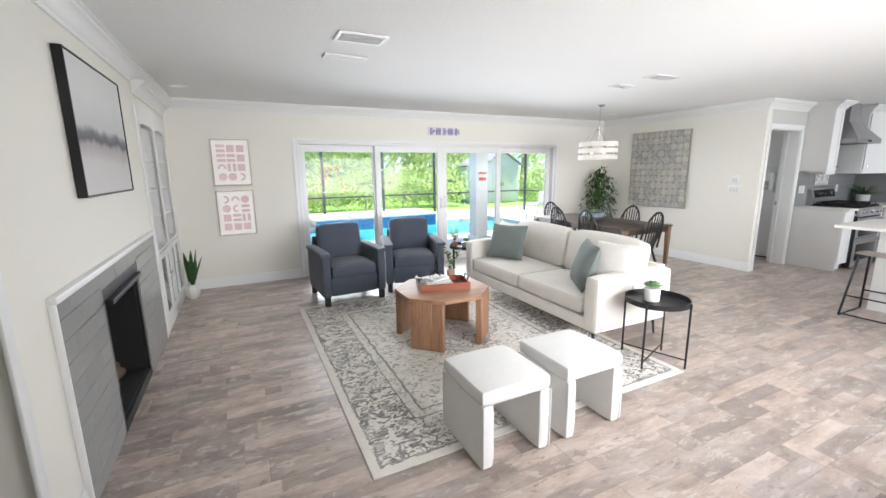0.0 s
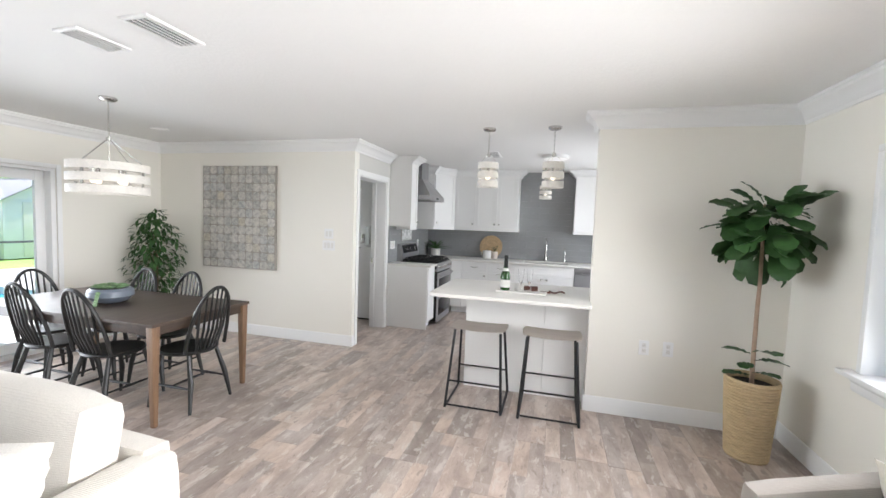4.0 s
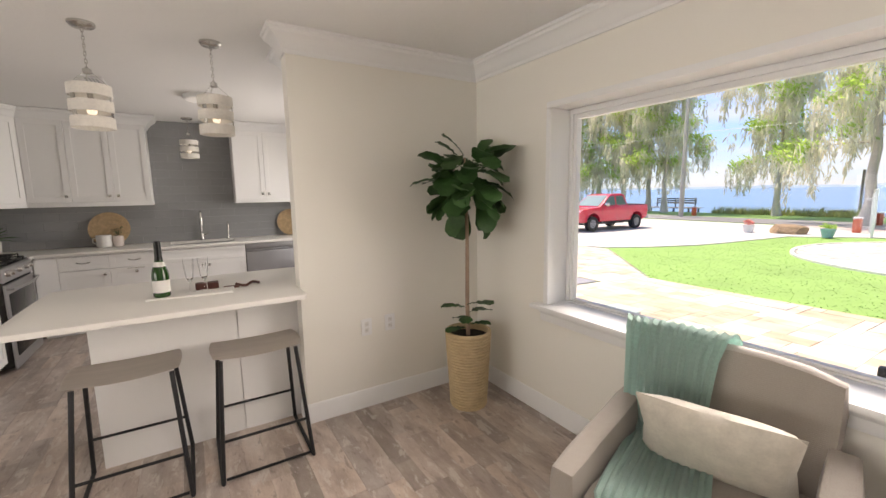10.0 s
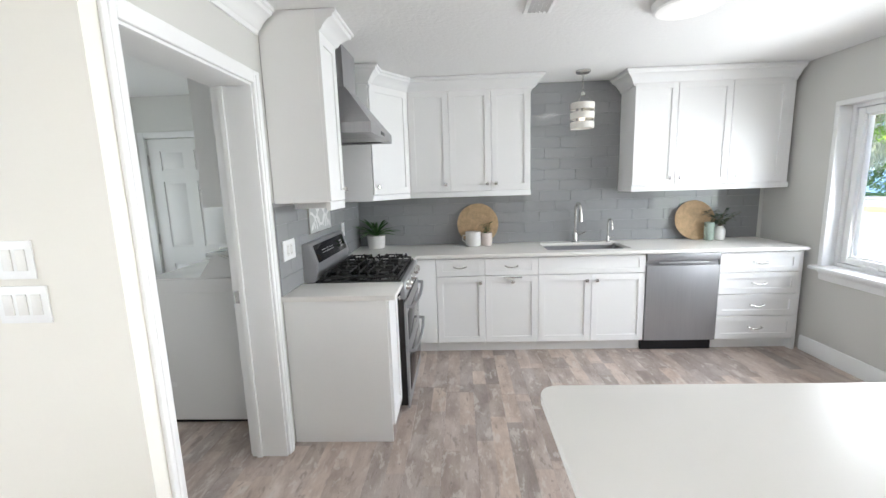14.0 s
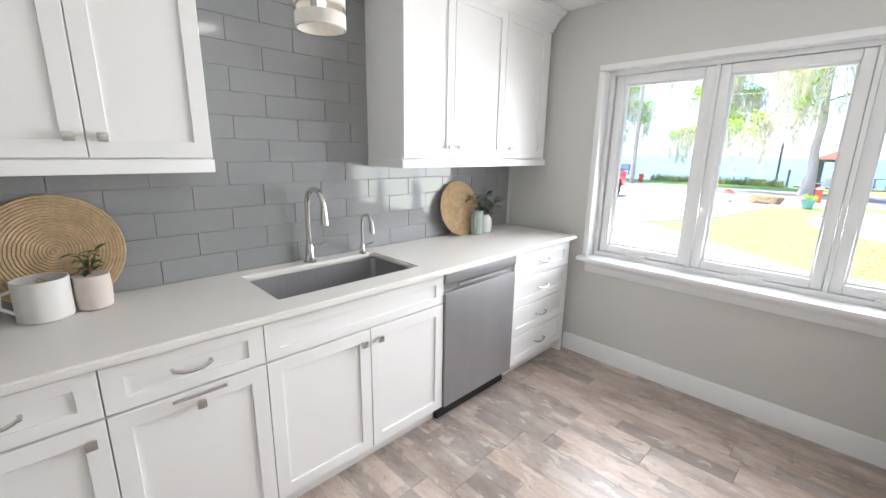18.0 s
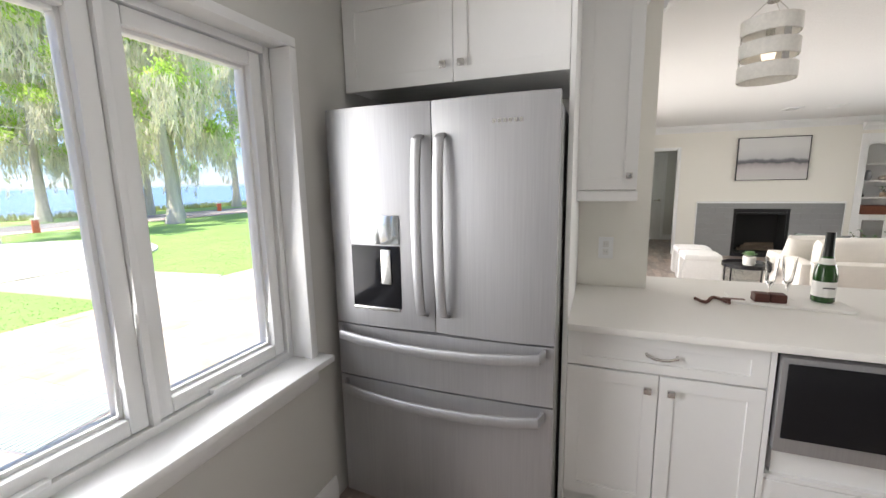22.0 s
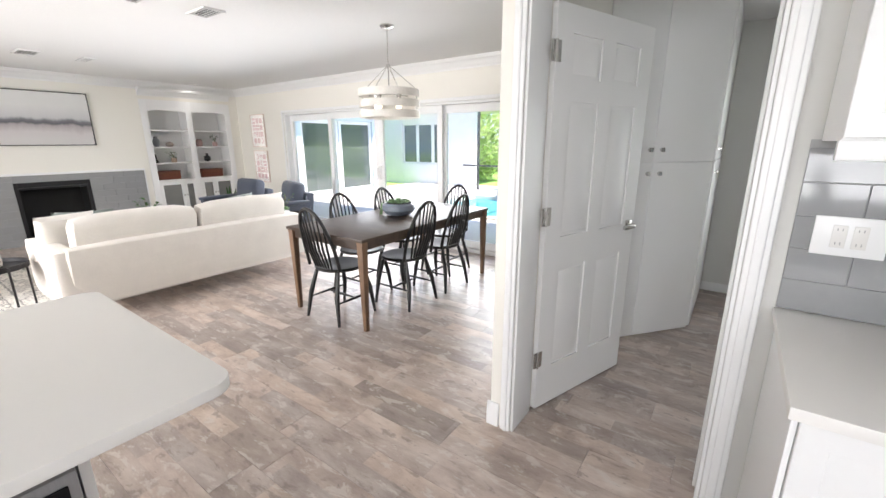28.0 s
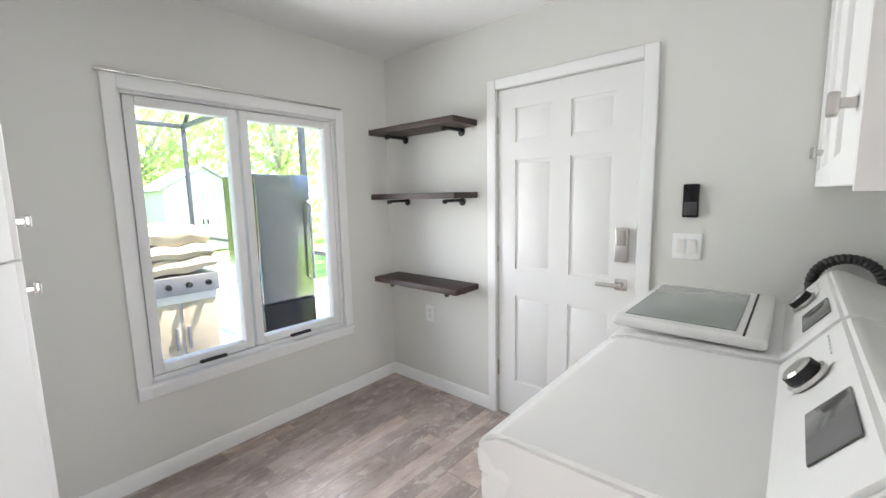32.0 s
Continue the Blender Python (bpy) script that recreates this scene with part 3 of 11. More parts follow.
ks = [KWIN[0] + 0.03, 8.10, 8.75, KWIN[1] - 0.03]
for a, b in zip(ks, ks[1:]):
    frame_bars(w2, a + 0.012, b - 0.012, YS - 0.185, YS - 0.10, KWIN[2] + 0.035, KWIN[3] - 0.035, 0.052, M_TRIM, "sash", 0.008)
    frame_bars(w2, a + 0.062, b - 0.062, YS - 0.165, YS - 0.125, KWIN[2] + 0.085, KWIN[3] - 0.085, 0.014, M_TRIM, "glazing_bead", 0.003)
    pane(w2, a + 0.07, b - 0.07, YS - 0.15, KWIN[2] + 0.09, KWIN[3] - 0.09)
    cr = part("crank", box(a + 0.26, a + 0.38, YS - 0.10, YS - 0.075, KWIN[2] + 0.035, KWIN[2] + 0.052, 0.004), M_TRIM, w2, "white window crank")
for xx in ks[1:-1]:
    part("mullion", box(xx - 0.011, xx + 0.011, YS - 0.195, YS - 0.085, KWIN[2] + 0.033, KWIN[3] - 0.033, 0.003), M_TRIM, w2)

w3 = thing("window_3", None, "white double casement laundry window", "window", kind="structure")
frame_bars(w3, LWIN[0] - 0.05, LWIN[1] + 0.045, YL - 0.018, YL - 0.001, LWIN[2] - 0.065, LWIN[3] + 0.045, 0.06, M_TRIM, "casing", 0.004)
frame_bars(w3, LWIN[0] + 0.002, LWIN[1] - 0.002, YL + 0.02, YL + 0.12, LWIN[2] + 0.002, LWIN[3] - 0.002, 0.025, M_TRIM)
part("window_sill", box(LWIN[0] - 0.05, LWIN[1] + 0.05, YL - 0.03, YL + 0.02, LWIN[2] - 0.02, LWIN[2] + 0.004, 0.004), M_TRIM, w3)
part("curtain_rod", box(LWIN[0] - 0.07, LWIN[1] + 0.02, YL - 0.03, YL - 0.02, LWIN[3] + 0.048, LWIN[3] + 0.058, 0.003), M_CHROME, w3)
for a, b in ((LWIN[0] + 0.025, 8.874), (8.874, LWIN[1] - 0.025)):
    frame_bars(w3, a + 0.008, b - 0.008, YL + 0.03, YL + 0.10, LWIN[2] + 0.03, LWIN[3] - 0.03, 0.048, M_TRIM, "sash", 0.007)
    pane(w3, a + 0.05, b - 0.05, YL + 0.06, LWIN[2] + 0.075, LWIN[3] - 0.075)
    part("crank", box(a + 0.22, a + 0.36, YL + 0.005, YL + 0.03, LWIN[2] + 0.03, LWIN[2] + 0.045, 0.004), M_BLACK, w3, "dark window crank")

# wide sliding door to the pool
sl = thing("door_pool", None, "white four-panel sliding glass door", "sliding door", kind="structure")
frame_bars(sl, SLIDE[0] + 0.002, SLIDE[1] - 0.002, YN + 0.004, YN + 0.16, 0.002, SLIDE[3] - 0.002, 0.045, M_TRIM, "door_frame", 0.004, 0.03)
frame_bars(sl, SLIDE[0] - 0.045, SLIDE[1] + 0.045, YN - 0.014, YN - 0.001, 0.0, SLIDE[3] + 0.045, 0.045, M_TRIM, "casing", 0.004, 0.045)
sx = [SLIDE[0] + 0.045, 2.44, 3.56, 4.70, SLIDE[1] - 0.045]
for k, (a, b) in enumerate(zip(sx, sx[1:])):
    yy = YN + (0.10 if k in (0, 3) else 0.04)
    pan = frame_bars(sl, a + (0.0 if k in (0, 2) else -0.03), b + (0.03 if k in (0, 2) else 0.0), yy, yy + 0.045, 0.034, SLIDE[3] - 0.034, 0.085, M_TRIM, "door_panel", 0.005, 0.10)
    pane(sl, a + 0.07, b - 0.07, yy + 0.022, 0.12, SLIDE[3] - 0.12)
    if k in (1, 2):
        hx = b - 0.035 if k == 1 else a + 0.035
        part("handle", tube([(hx, YN + 0.04, 0.90), (hx, YN + 0.0, 0.93), (hx, YN - 0.005, 1.0), (hx, YN + 0.0, 1.07), (hx, YN + 0.04, 1.10)], 0.009), M_TRIM, pan, "white pull handle")


def six_panel(parent, w, h, t, mat):
    """A moulded six-panel leaf from x 0 to w, its faces at y -t/2 and t/2: stiles, rails and raised panels."""
    st = w * 0.145
    mid = w * 0.13
    rails = [(0, 0.235), (0.235 + 0.56, 0.235 + 0.56 + 0.17), (1.62, 1.62 + 0.105), (h - 0.115, h)]
    bm = box(0, w, -t / 2 + 0.009, t / 2 - 0.009, 0, h)
    for s in (-1, 1):
        y0, y1 = sorted((s * (t / 2 - 0.009), s * t / 2))
        for x0, x1 in ((0, st), (w / 2 - mid / 2, w / 2 + mid / 2), (w - st, w)):
            box(x0, x1, y0, y1, 0, h, bm=bm)
        for z0, z1 in rails:
            for x0, x1 in ((st, w / 2 - mid / 2), (w / 2 + mid / 2, w - st)):
                box(x0, x1, y0, y1, z0, z1, bm=bm)
        for (_, za), (zb, _) in zip(rails, rails[1:]):
            for x0, x1 in ((st, w / 2 - mid / 2), (w / 2 + mid / 2, w - st)):
                pb = box(x0 + 0.02, x1 - 0.02, y0, y1, za + 0.02, zb - 0.02)
                for v in pb.verts:
                    if abs(v.co.y - s * t / 2) < 1e-4:
                        cx, czz = (x0 + x1) / 2, (za + zb) / 2
                        v.co.x += 0.022 * (1 if v.co.x < cx else -1)
                        v.co.z += 0.022 * (1 if v.co.z < czz else -1)
                merge(bm, pb)
    return part("door_leaf", bm, mat, parent)


def lever(parent, x, y, z, s, d, plate=0.06):
    """A square-plate lever handle standing out to side s, its lever pointing along d."""
    part("door_handle", box(x - plate / 2, x + plate / 2, *sorted((y, y + s * 0.008)), z - plate / 2, z + plate / 2, 0.002), M_CHROME, parent, "brushed nickel rose")
    bm = box(x - 0.011, x + 0.011, *sorted((y + s * 0.008, y + s * 0.048)), z - 0.011, z + 0.011, 0.003)
    box(*sorted((x, x + d * 0.115)), *sorted((y + s * 0.040, y + s * 0.054)), z - 0.011, z + 0.011, 0.003, bm=bm)
    part("lever", bm, M_CHROME, parent, "brushed nickel lever")


# laundry door, standing open
d1 = thing("door_1", pose(DOORX[0] + 0.008, 3.835, 0.008, 0, 0, 71.3), "white six-panel door standing open into the laundry", "door", kind="structure")
six_panel(d1, 0.80, 2.03, 0.036, M_DOORW)
lever(d1, 0.74, -0.018, 0.955, -1, -1)
lever(d1, 0.74, 0.018, 0.955, 1, -1)
for zz in (0.30, 1.08, 1.83):
    bm = box(-0.028, 0.002, -0.019, -0.016, zz - 0.045, zz + 0.045)
    tube([(-0.004, -0.024, zz - 0.047), (-0.004, -0.024, zz + 0.047)], 0.007, 8, bm=bm)
    box(0.002, 0.032, -0.021, -0.018, zz - 0.045, zz + 0.045, bm=bm)
    part("hinge", bm, M_CHROME, d1, "nickel hinge")
dj = thing("door_frame_laundry", None, "white door casing and jamb", "door frame", kind="structure")
CASE = [(0, 0), (0.014, 0), (0.02, 0.012), (0.02, 0.028), (0.015, 0.034), (0.015, 0.058), (0.008, 0.07), (0, 0.07)]


def casing_bar(parent, x0, x1, y0, y1, z0, z1):
    part("casing", box(x0, x1, y0, y1, z0, z1, 0.006, 3), M_TRIM, parent)


for s, yy in ((-1, 3.60), (1, 3.80)):
    y0, y1 = sorted((yy, yy + s * 0.018))
    for xa, xb in ((DOORX[0] - 0.062, DOORX[0] - 0.008), (DOORX[1] + 0.008, DOORX[1] + 0.075)):
        casing_bar(dj, xa, xb, y0, y1, 0, 2.12)
        casing_bar(dj, xa + 0.018, xb - 0.018, min(y0, y1 - 0.0) - (0.006 if s < 0 else 0), y1 + (0.006 if s > 0 else 0), 0, 2.10)
    casing_bar(dj, DOORX[0] - 0.008, DOORX[1] + 0.008, y0, y1, 2.055, 2.12)
for xa, xb in ((DOORX[0] - 0.006, DOORX[0] + 0.006), (DOORX[1] - 0.006, DOORX[1] + 0.006)):
    part("jamb", box(xa, xb, 3.596, 3.804, 0, 2.055, 0.001), M_TRIM, dj)
part("head_jamb", box(DOORX[0] + 0.006, DOORX[1] - 0.006, 3.596, 3.804, 2.043, 2.055, 0.001), M_TRIM, dj)
part("door_stop", box(DOORX[1] - 0.018, DOORX[1] - 0.006, 3.74, 3.77, 0, 2.043, 0.002), M_TRIM, dj)
part("strike_plate", box(DOORX[1] - 0.0085, DOORX[1] - 0.006, 3.775, 3.80, 0.92, 0.99, 0.001), M_CHROME, dj, "nickel strike plate")

# side door of the laundry
d2 = thing("door_2", pose(XL + 0.03, 5.616, 0.008, 0, 0, -90), "white six-panel side door with keypad lock", "door", kind="structure")
six_panel(d2, 0.812, 2.033, 0.04, M_DOORW)
lever(d2, 0.745, -0.02, 0.945, -1, -1)
part("deadbolt", box(0.715, 0.78, -0.05, -0.02, 1.065, 1.24, 0.008), M_CHROME, d2, "nickel electronic deadbolt")
part("keypad", box(0.727, 0.768, -0.055, -0.05, 1.15, 1.228, 0.004), plain("deadbolt_plate", (0.42, 0.40, 0.37), 0.3, 0.9), d2)
for zz in (0.3, 1.05, 1.83):
    part("hinge", tube([(-0.002, -0.024, zz - 0.05), (-0.002, -0.024, zz + 0.05)], 0.008, 8), M_CHROME, d2, "nickel hinge")
df2 = thing("door_frame_side", None, "white casing of the side door", "door frame", kind="structure")
for ya, yb in ((4.73, 4.796), (5.624, 5.685)):
    casing_bar(df2, XL - 0.018, XL - 0.001, ya, yb, 0, 2.105)
casing_bar(df2, XL - 0.018, XL - 0.001, 4.796, 5.624, 2.046, 2.105)
# hall opening
hf = thing("door_frame_hall", None, "white casing round the hall opening", "door frame", kind="structure")
for ya, yb in ((HALL[0] - 0.008, HALL[0] + 0.055), (HALL[1] - 0.055, HALL[1] + 0.008)):
    casing_bar(hf, XW, XW + 0.016, ya, yb, 0, HALL[3] + 0.05)
casing_bar(hf, XW, XW + 0.016, HALL[0] + 0.055, HALL[1] - 0.055, HALL[3] - 0.008, HALL[3] + 0.05)

# ---- kitchen ----
M_SHELFW = plain("cabinet_inside", (0.86, 0.86, 0.85), 0.5, var=0.015, relief=0.02)


def shaker(parent, x0, x1, z0, z1, name="door", rail=0.055, y=0.0, t=0.02, flat=False):
    """A recessed-panel front between x0, x1 and z0, z1, its face at y, looking to -y."""
    g = 0.0015
    x0, x1, z0, z1 = x0 + g, x1 - g, z0 + g, z1 - g
    if flat:
        return part(name, box(x0, x1, y, y + t, z0, z1, 0.002), M_CAB, parent)
    r = min(rail, (z1 - z0) * 0.28)
    bm = bmesh.new()
    rings = []
    for dx, dz, yy in ((0, 0, y + t), (0, 0, y + 0.002), (0.002, 0.002, y), (rail - 0.001, r - 0.001, y), (rail, r, y + 0.001), (rail, r, y + 0.009)):
        rings.append([bm.verts.new((xa, yy, za)) for xa, za in ((x0 + dx, z0 + dz), (x1 - dx, z0 + dz), (x1 - dx, z1 - dz), (x0 + dx, z1 - dz))])
    for p, q in zip(rings, rings[1:]):
        for k in range(4):
            bm.faces.new((p[k], p[(k + 1) % 4], q[(k + 1) % 4], q[k]))
    bm.faces.new(rings[0])
    bm.faces.new(rings[-1])
    bmesh.ops.recalc_face_normals(bm, faces=bm.faces[:])
    return part(name, bm, M_CAB, parent)


def knob(parent, x, z, y=0.0):
    bm = box(x - 0.006, x + 0.006, y - 0.018, y, z - 0.006, z + 0.006, 0.001, 1)
    box(x - 0.014, x + 0.014, y - 0.028, y - 0.016, z - 0.014, z + 0.014, 0.003, 2, bm)
    part("knob", bm, M_CHROME, parent, "square nickel knob")


def pull(parent, x, z, y=0.0, w=0.11):
    pts = [(x - w / 2, y, z + 0.004), (x - w / 2, y - 0.018, z + 0.004), (x - w / 4, y - 0.027, z - 0.004), (x, y - 0.029, z - 0.006), (x + w / 4, y - 0.027, z - 0.004), (x + w / 2, y - 0.018, z + 0.004), (x + w / 2, y, z + 0.004)]
    part("handle", tube(pts, 0.006, 8), M_CHROME, parent, "curved nickel pull")


def cabinet(name, m, w, d, z0, z1, label, toe=0.1, group=""):
    c = thing(name, m, label, "cabinet", group)
    bm = box(0.001, w - 0.001, 0.02, d, z0 + toe, z1, 0.001, 1)
    if toe:
        box(0.001, w - 0.001, 0.075, d, z0, z0 + toe, bm=bm)
    part("body", bm, M_CAB, c)
    return c


RS = lambda y: pose(9.48, y, 0, 0, 0, -90)
ZC = 0.884
c1 = cabinet("base_cabinet", RS(2.363 + 0.427), 0.427, 0.60, 0, ZC, "white shaker base cabinet with one drawer and one door", group="sink wall cabinets")
dr = shaker(c1, 0, 0.427, 0.72, 0.872, "drawer")
pull(dr, 0.21, 0.80)
dd = shaker(c1, 0, 0.427, 0.105, 0.715)
knob(dd, 0.385, 0.66)
c2 = cabinet("base_cabinet", RS(2.363), 0.463, 0.60, 0, ZC, "white shaker pull-out cabinet with a towel bar", group="sink wall cabinets")
dr = shaker(c2, 0, 0.463, 0.72, 0.872, "drawer")
pull(dr, 0.23, 0.80)
dd = shaker(c2, 0, 0.463, 0.105, 0.715)
knob(dd, 0.24, 0.665)
part("towel_bar", box(0.16, 0.32, -0.03, -0.018, 0.70, 0.708, 0.003), M_CHROME, dd, "flat nickel bar")
c3 = cabinet("sink_cabinet", RS(1.90), 0.917, 0.60, 0, ZC - 0.25, "white shaker sink base with two doors", group="sink wall cabinets")
part("apron", box(0, 0.917, 0.02, 0.06, ZC - 0.25, ZC), M_CAB, c3)
shaker(c3, 0, 0.917, 0.72, 0.872, "false_front")
for a, b, k in ((0, 0.458, 0.415), (0.459, 0.917, 0.50)):
    dd = shaker(c3, a, b, 0.105, 0.715)
    knob(dd, k, 0.66)
c4 = cabinet("drawer_cabinet", RS(0.365), 0.655, 0.60, 0, ZC, "white shaker cabinet with four drawers", group="sink wall cabinets")
for a, b in ((0.70, 0.872), (0.51, 0.697), (0.315, 0.507), (0.105, 0.312)):
    dr = shaker(c4, 0, 0.655, a, b, "drawer", 0.05)
    pull(dr, 0.33, (a + b) / 2)
part("end_panel", box(0.656, 0.69, 0.01, 0.60, 0, ZC, 0.002), M_CAB, c4)
cf = cabinet("corner_cabinet", RS(2.975), 0.183, 0.60, 0, ZC, "narrow white corner filler cabinet", group="sink wall cabinets")
shaker(cf, 0.0, 0.183, 0.105, 0.872, "panel", 0.03, flat=True)
cg = cabinet("corner_cabinet", pose(9.298, 2.985, 0, 0, 0, 0), 0.18, 0.61, 0, ZC, "narrow white filler cabinet beside the range", group="range wall cabinets")
gd = shaker(cg, 0.0, 0.18, 0.105, 0.872, "door", 0.04)
knob(gd, 0.03, 0.80)
cl = cabinet("base_cabinet", pose(8.222, 2.985, 0, 0, 0, 0), 0.298, 0.61, 0, ZC, "narrow white base cabinet with a plain end panel", group="range wall cabinets")
dd = shaker(cl, 0, 0.298, 0.105, 0.872)
knob(dd, 0.265, 0.82)
part("end_panel", box(-0.012, 0.0, 0.015, 0.612, 0.0, ZC, 0.002), M_CAB, cl)

# worktops
def slab(areas, z0, z1, soft):
    """One welded slab over several rectangles (x0, x1, y0, y1), its outer edges eased."""
    xs = sorted({v for q in areas for v in q[:2]})
    ys = sorted({v for q in areas for v in q[2:]})
    bm, known = bmesh.new(), {}

    def vert(*p):
        if p not in known:
            known[p] = bm.verts.new(p)
        return known[p]

    def full(i, j):
        if not (0 <= i < len(xs) - 1 and 0 <= j < len(ys) - 1):
            return False
        cx, cy = (xs[i] + xs[i + 1]) / 2, (ys[j] + ys[j + 1]) / 2
        return any(q[0] < cx < q[1] and q[2] < cy < q[3] for q in areas)

    for i in range(len(xs) - 1):
        for j in range(len(ys) - 1):
            if not full(i, j):
                continue
            p, q, r, w = xs[i], xs[i + 1], ys[j], ys[j + 1]
            for z in (z0, z1):
                bm.faces.new((vert(p, r, z), vert(q, r, z), vert(q, w, z), vert(p, w, z)))
            for di, dj, (u, v) in ((-1, 0, ((p, r), (p, w))), (1, 0, ((q, r), (q, w))), (0, -1, ((p, r), (q, r))), (0, 1, ((p, w), (q, w)))):
                if not full(i + di, j + dj):
                    bm.faces.new((vert(*u, z0), vert(*v, z0), vert(*v, z1), vert(*u, z1)))
    bmesh.ops.recalc_face_normals(bm, faces=bm.faces[:])
    rim = [e for e in bm.edges if len(e.link_faces) == 2 and e.calc_face_angle(0) > 1.0 and abs(e.verts[0].co.z - e.verts[1].co.z) < 1e-4]
    bmesh.ops.bevel(bm, geom=rim, offset=soft, segments=2, affect="EDGES", clamp_overlap=True)
    return bm


ct = slab(((9.442, 10.088, -0.335, 1.075), (9.442, 9.585, 1.075, 1.79), (9.976, 10.088, 1.075, 1.79), (9.442, 10.088, 1.79, 3.598), (9.294, 9.442, 2.95, 3.598)), 0.885, 0.915, 0.008)
solid("worktop", ct, M_QUARTZ, "white quartz worktop along the sink wall", "worktop")
solid("worktop", box(8.195, 8.522, 2.945, 3.598, 0.885, 0.915, 0.004), M_QUARTZ, "short white quartz worktop beside the range", "worktop")

snk = thing("sink", pose(9.78, 1.4325, 0.0), "undermount stainless steel sink", "sink")
sb = bmesh.new()
rims = []
for z, dx, dy, cr in ((0.886, 0.195, 0.357, 0.03), (0.70, 0.193, 0.355, 0.035), (0.672, 0.183, 0.345, 0.04), (0.664, 0.15, 0.31, 0.04), (0.664, 0.05, 0.05, 0.045)):
    rims.append([sb.verts.new((sx * (dx - cr) + cr * math.cos(q), sy * (dy - cr) + cr * math.sin(q), z)) for sx, sy, q0 in ((1, 1, 0), (-1, 1, 90), (-1, -1, 180), (1, -1, 270)) for q in [radians(q0 + 22.5 * k) for k in range(5)]])
for r0, r1 in zip(rims, rims[1:]):
    for k in range(20):
        sb.faces.new((r0[k], r0[(k + 1) % 20], r1[(k + 1) % 20], r1[k]))
sb.faces.new(rims[-1])
bmesh.ops.recalc_face_normals(sb, faces=sb.faces[:])
bmesh.ops.reverse_faces(sb, faces=sb.faces[:])
bmesh.ops.solidify(sb, geom=sb.faces[:], thickness=0.002)
part("basin", sb, M_STEEL, snk)
part("drain", lathe([(0.05, 0.664), (0.05, 0.668), (0.02, 0.667)], 20), M_CHROME, snk)


def faucet(name, x, y, s, label):
    f = thing(name, pose(x, y, 0.915), label, "faucet")
    part("base", lathe([(0.03 * s, 0), (0.03 * s, 0.006), (0.021 * s, 0.012), (0.019 * s, 0.075 * s), (0.013 * s, 0.085 * s)], 18), M_CHROME, f)
    pts = [(0, 0, 0.05 * s), (0, 0, 0.26 * s)] + [(-0.075 * s * (1 - math.cos(a)), 0, 0.26 * s + 0.075 * s * math.sin(a)) for a in [math.pi * k / 8 for k in range(1, 8)]] + [(-0.15 * s, 0, 0.255 * s)]
    part("spout", tube(pts, 0.0115 * s, 12), M_CHROME, f)
    part("spray_head", tube([(-0.15 * s, 0, 0.265 * s), (-0.152 * s, 0, 0.19 * s)], [0.0135 * s, 0.017 * s], 12), M_CHROME, f)
    part("lever", tube([(0, -0.015 * s, 0.06 * s), (-0.01 * s, -0.04 * s, 0.07 * s), (-0.05 * s, -0.075 * s, 0.095 * s)], [0.008 * s, 0.008 * s, 0.005 * s], 8), M_CHROME, f)


faucet("kitchen_faucet", 10.02, 1.44, 1.15, "tall brushed nickel gooseneck faucet")
faucet("filter_faucet", 10.0, 1.13, 0.68, "small brushed nickel water tap")

# dishwasher
dw = thing("dishwasher", RS(0.982), "stainless steel dishwasher with a pocket handle", "dishwasher")
part("body", box(0.003, 0.612, 0.03, 0.58, 0.1, 0.88), M_SEAM, dw)
part("kick_plate", box(0.005, 0.61, 0.05, 0.07, 0.0, 0.1), M_BLACK, dw)
dwd = part("door", box(0.003, 0.611, -0.012, 0.03, 0.105, 0.775, 0.006), M_STEEL, dw)
part("control_panel", box(0.003, 0.611, -0.012, 0.03, 0.822, 0.880, 0.005), M_STEEL, dw)
# strip behind the grip: the recess's shade is put into its darker grey
part("pocket_handle", box(0.003, 0.611, 0.012, 0.028, 0.776, 0.821), plain("handle_shadow", (0.30, 0.30, 0.305), 0.4, 0.7), dw)
part("handle_lip", box(0.10, 0.52, -0.012, 0.0, 0.790, 0.806, 0.005), M_STEEL, dw)

# upper cabinets
ZU, ZT = 1.40, 2.335


def upper(name, m, w, d, splits, label, knobs, side=(False, False), rail=True):
    c = cabinet(name, m, w, d, ZU + 0.045, CEIL - 0.002, label, 0, "upper cabinets")
    for (a, b), k in zip(zip(splits, splits[1:]), knobs):
        o = shaker(c, a, b, ZU + 0.05, ZT)
        if k is not None:
            knob(o, k, ZU + 0.115)
    part("light_rail", box(-0.004, w + 0.004, 0.004, 0.03, ZU, ZU + 0.047, 0.003), M_CAB, c)
    part("crown", run(CROWN, (0, 0.02, cz - 0.004), (w, 0.02, cz - 0.004), (0, -1, 0), (int(side[0]), int(side[1]))), M_TRIM, c)
    if side[0]:
        part("crown", run(CROWN, (0, 0.02, cz - 0.004), (0, d, cz - 0.004), (-1, 0, 0), (1, 0)), M_TRIM, c)
        part("light_rail", box(-0.004, 0.018, 0.03, d, ZU, ZU + 0.047, 0.003), M_CAB, c)
    if side[1]:
        part("crown", run(CROWN, (w, 0.02, cz - 0.004), (w, d, cz - 0.004), (1, 0, 0), (1, 0)), M_TRIM, c)
        part("light_rail", box(w - 0.018, w + 0.004, 0.03, d, ZU, ZU + 0.047, 0.003), M_CAB, c)
    return c


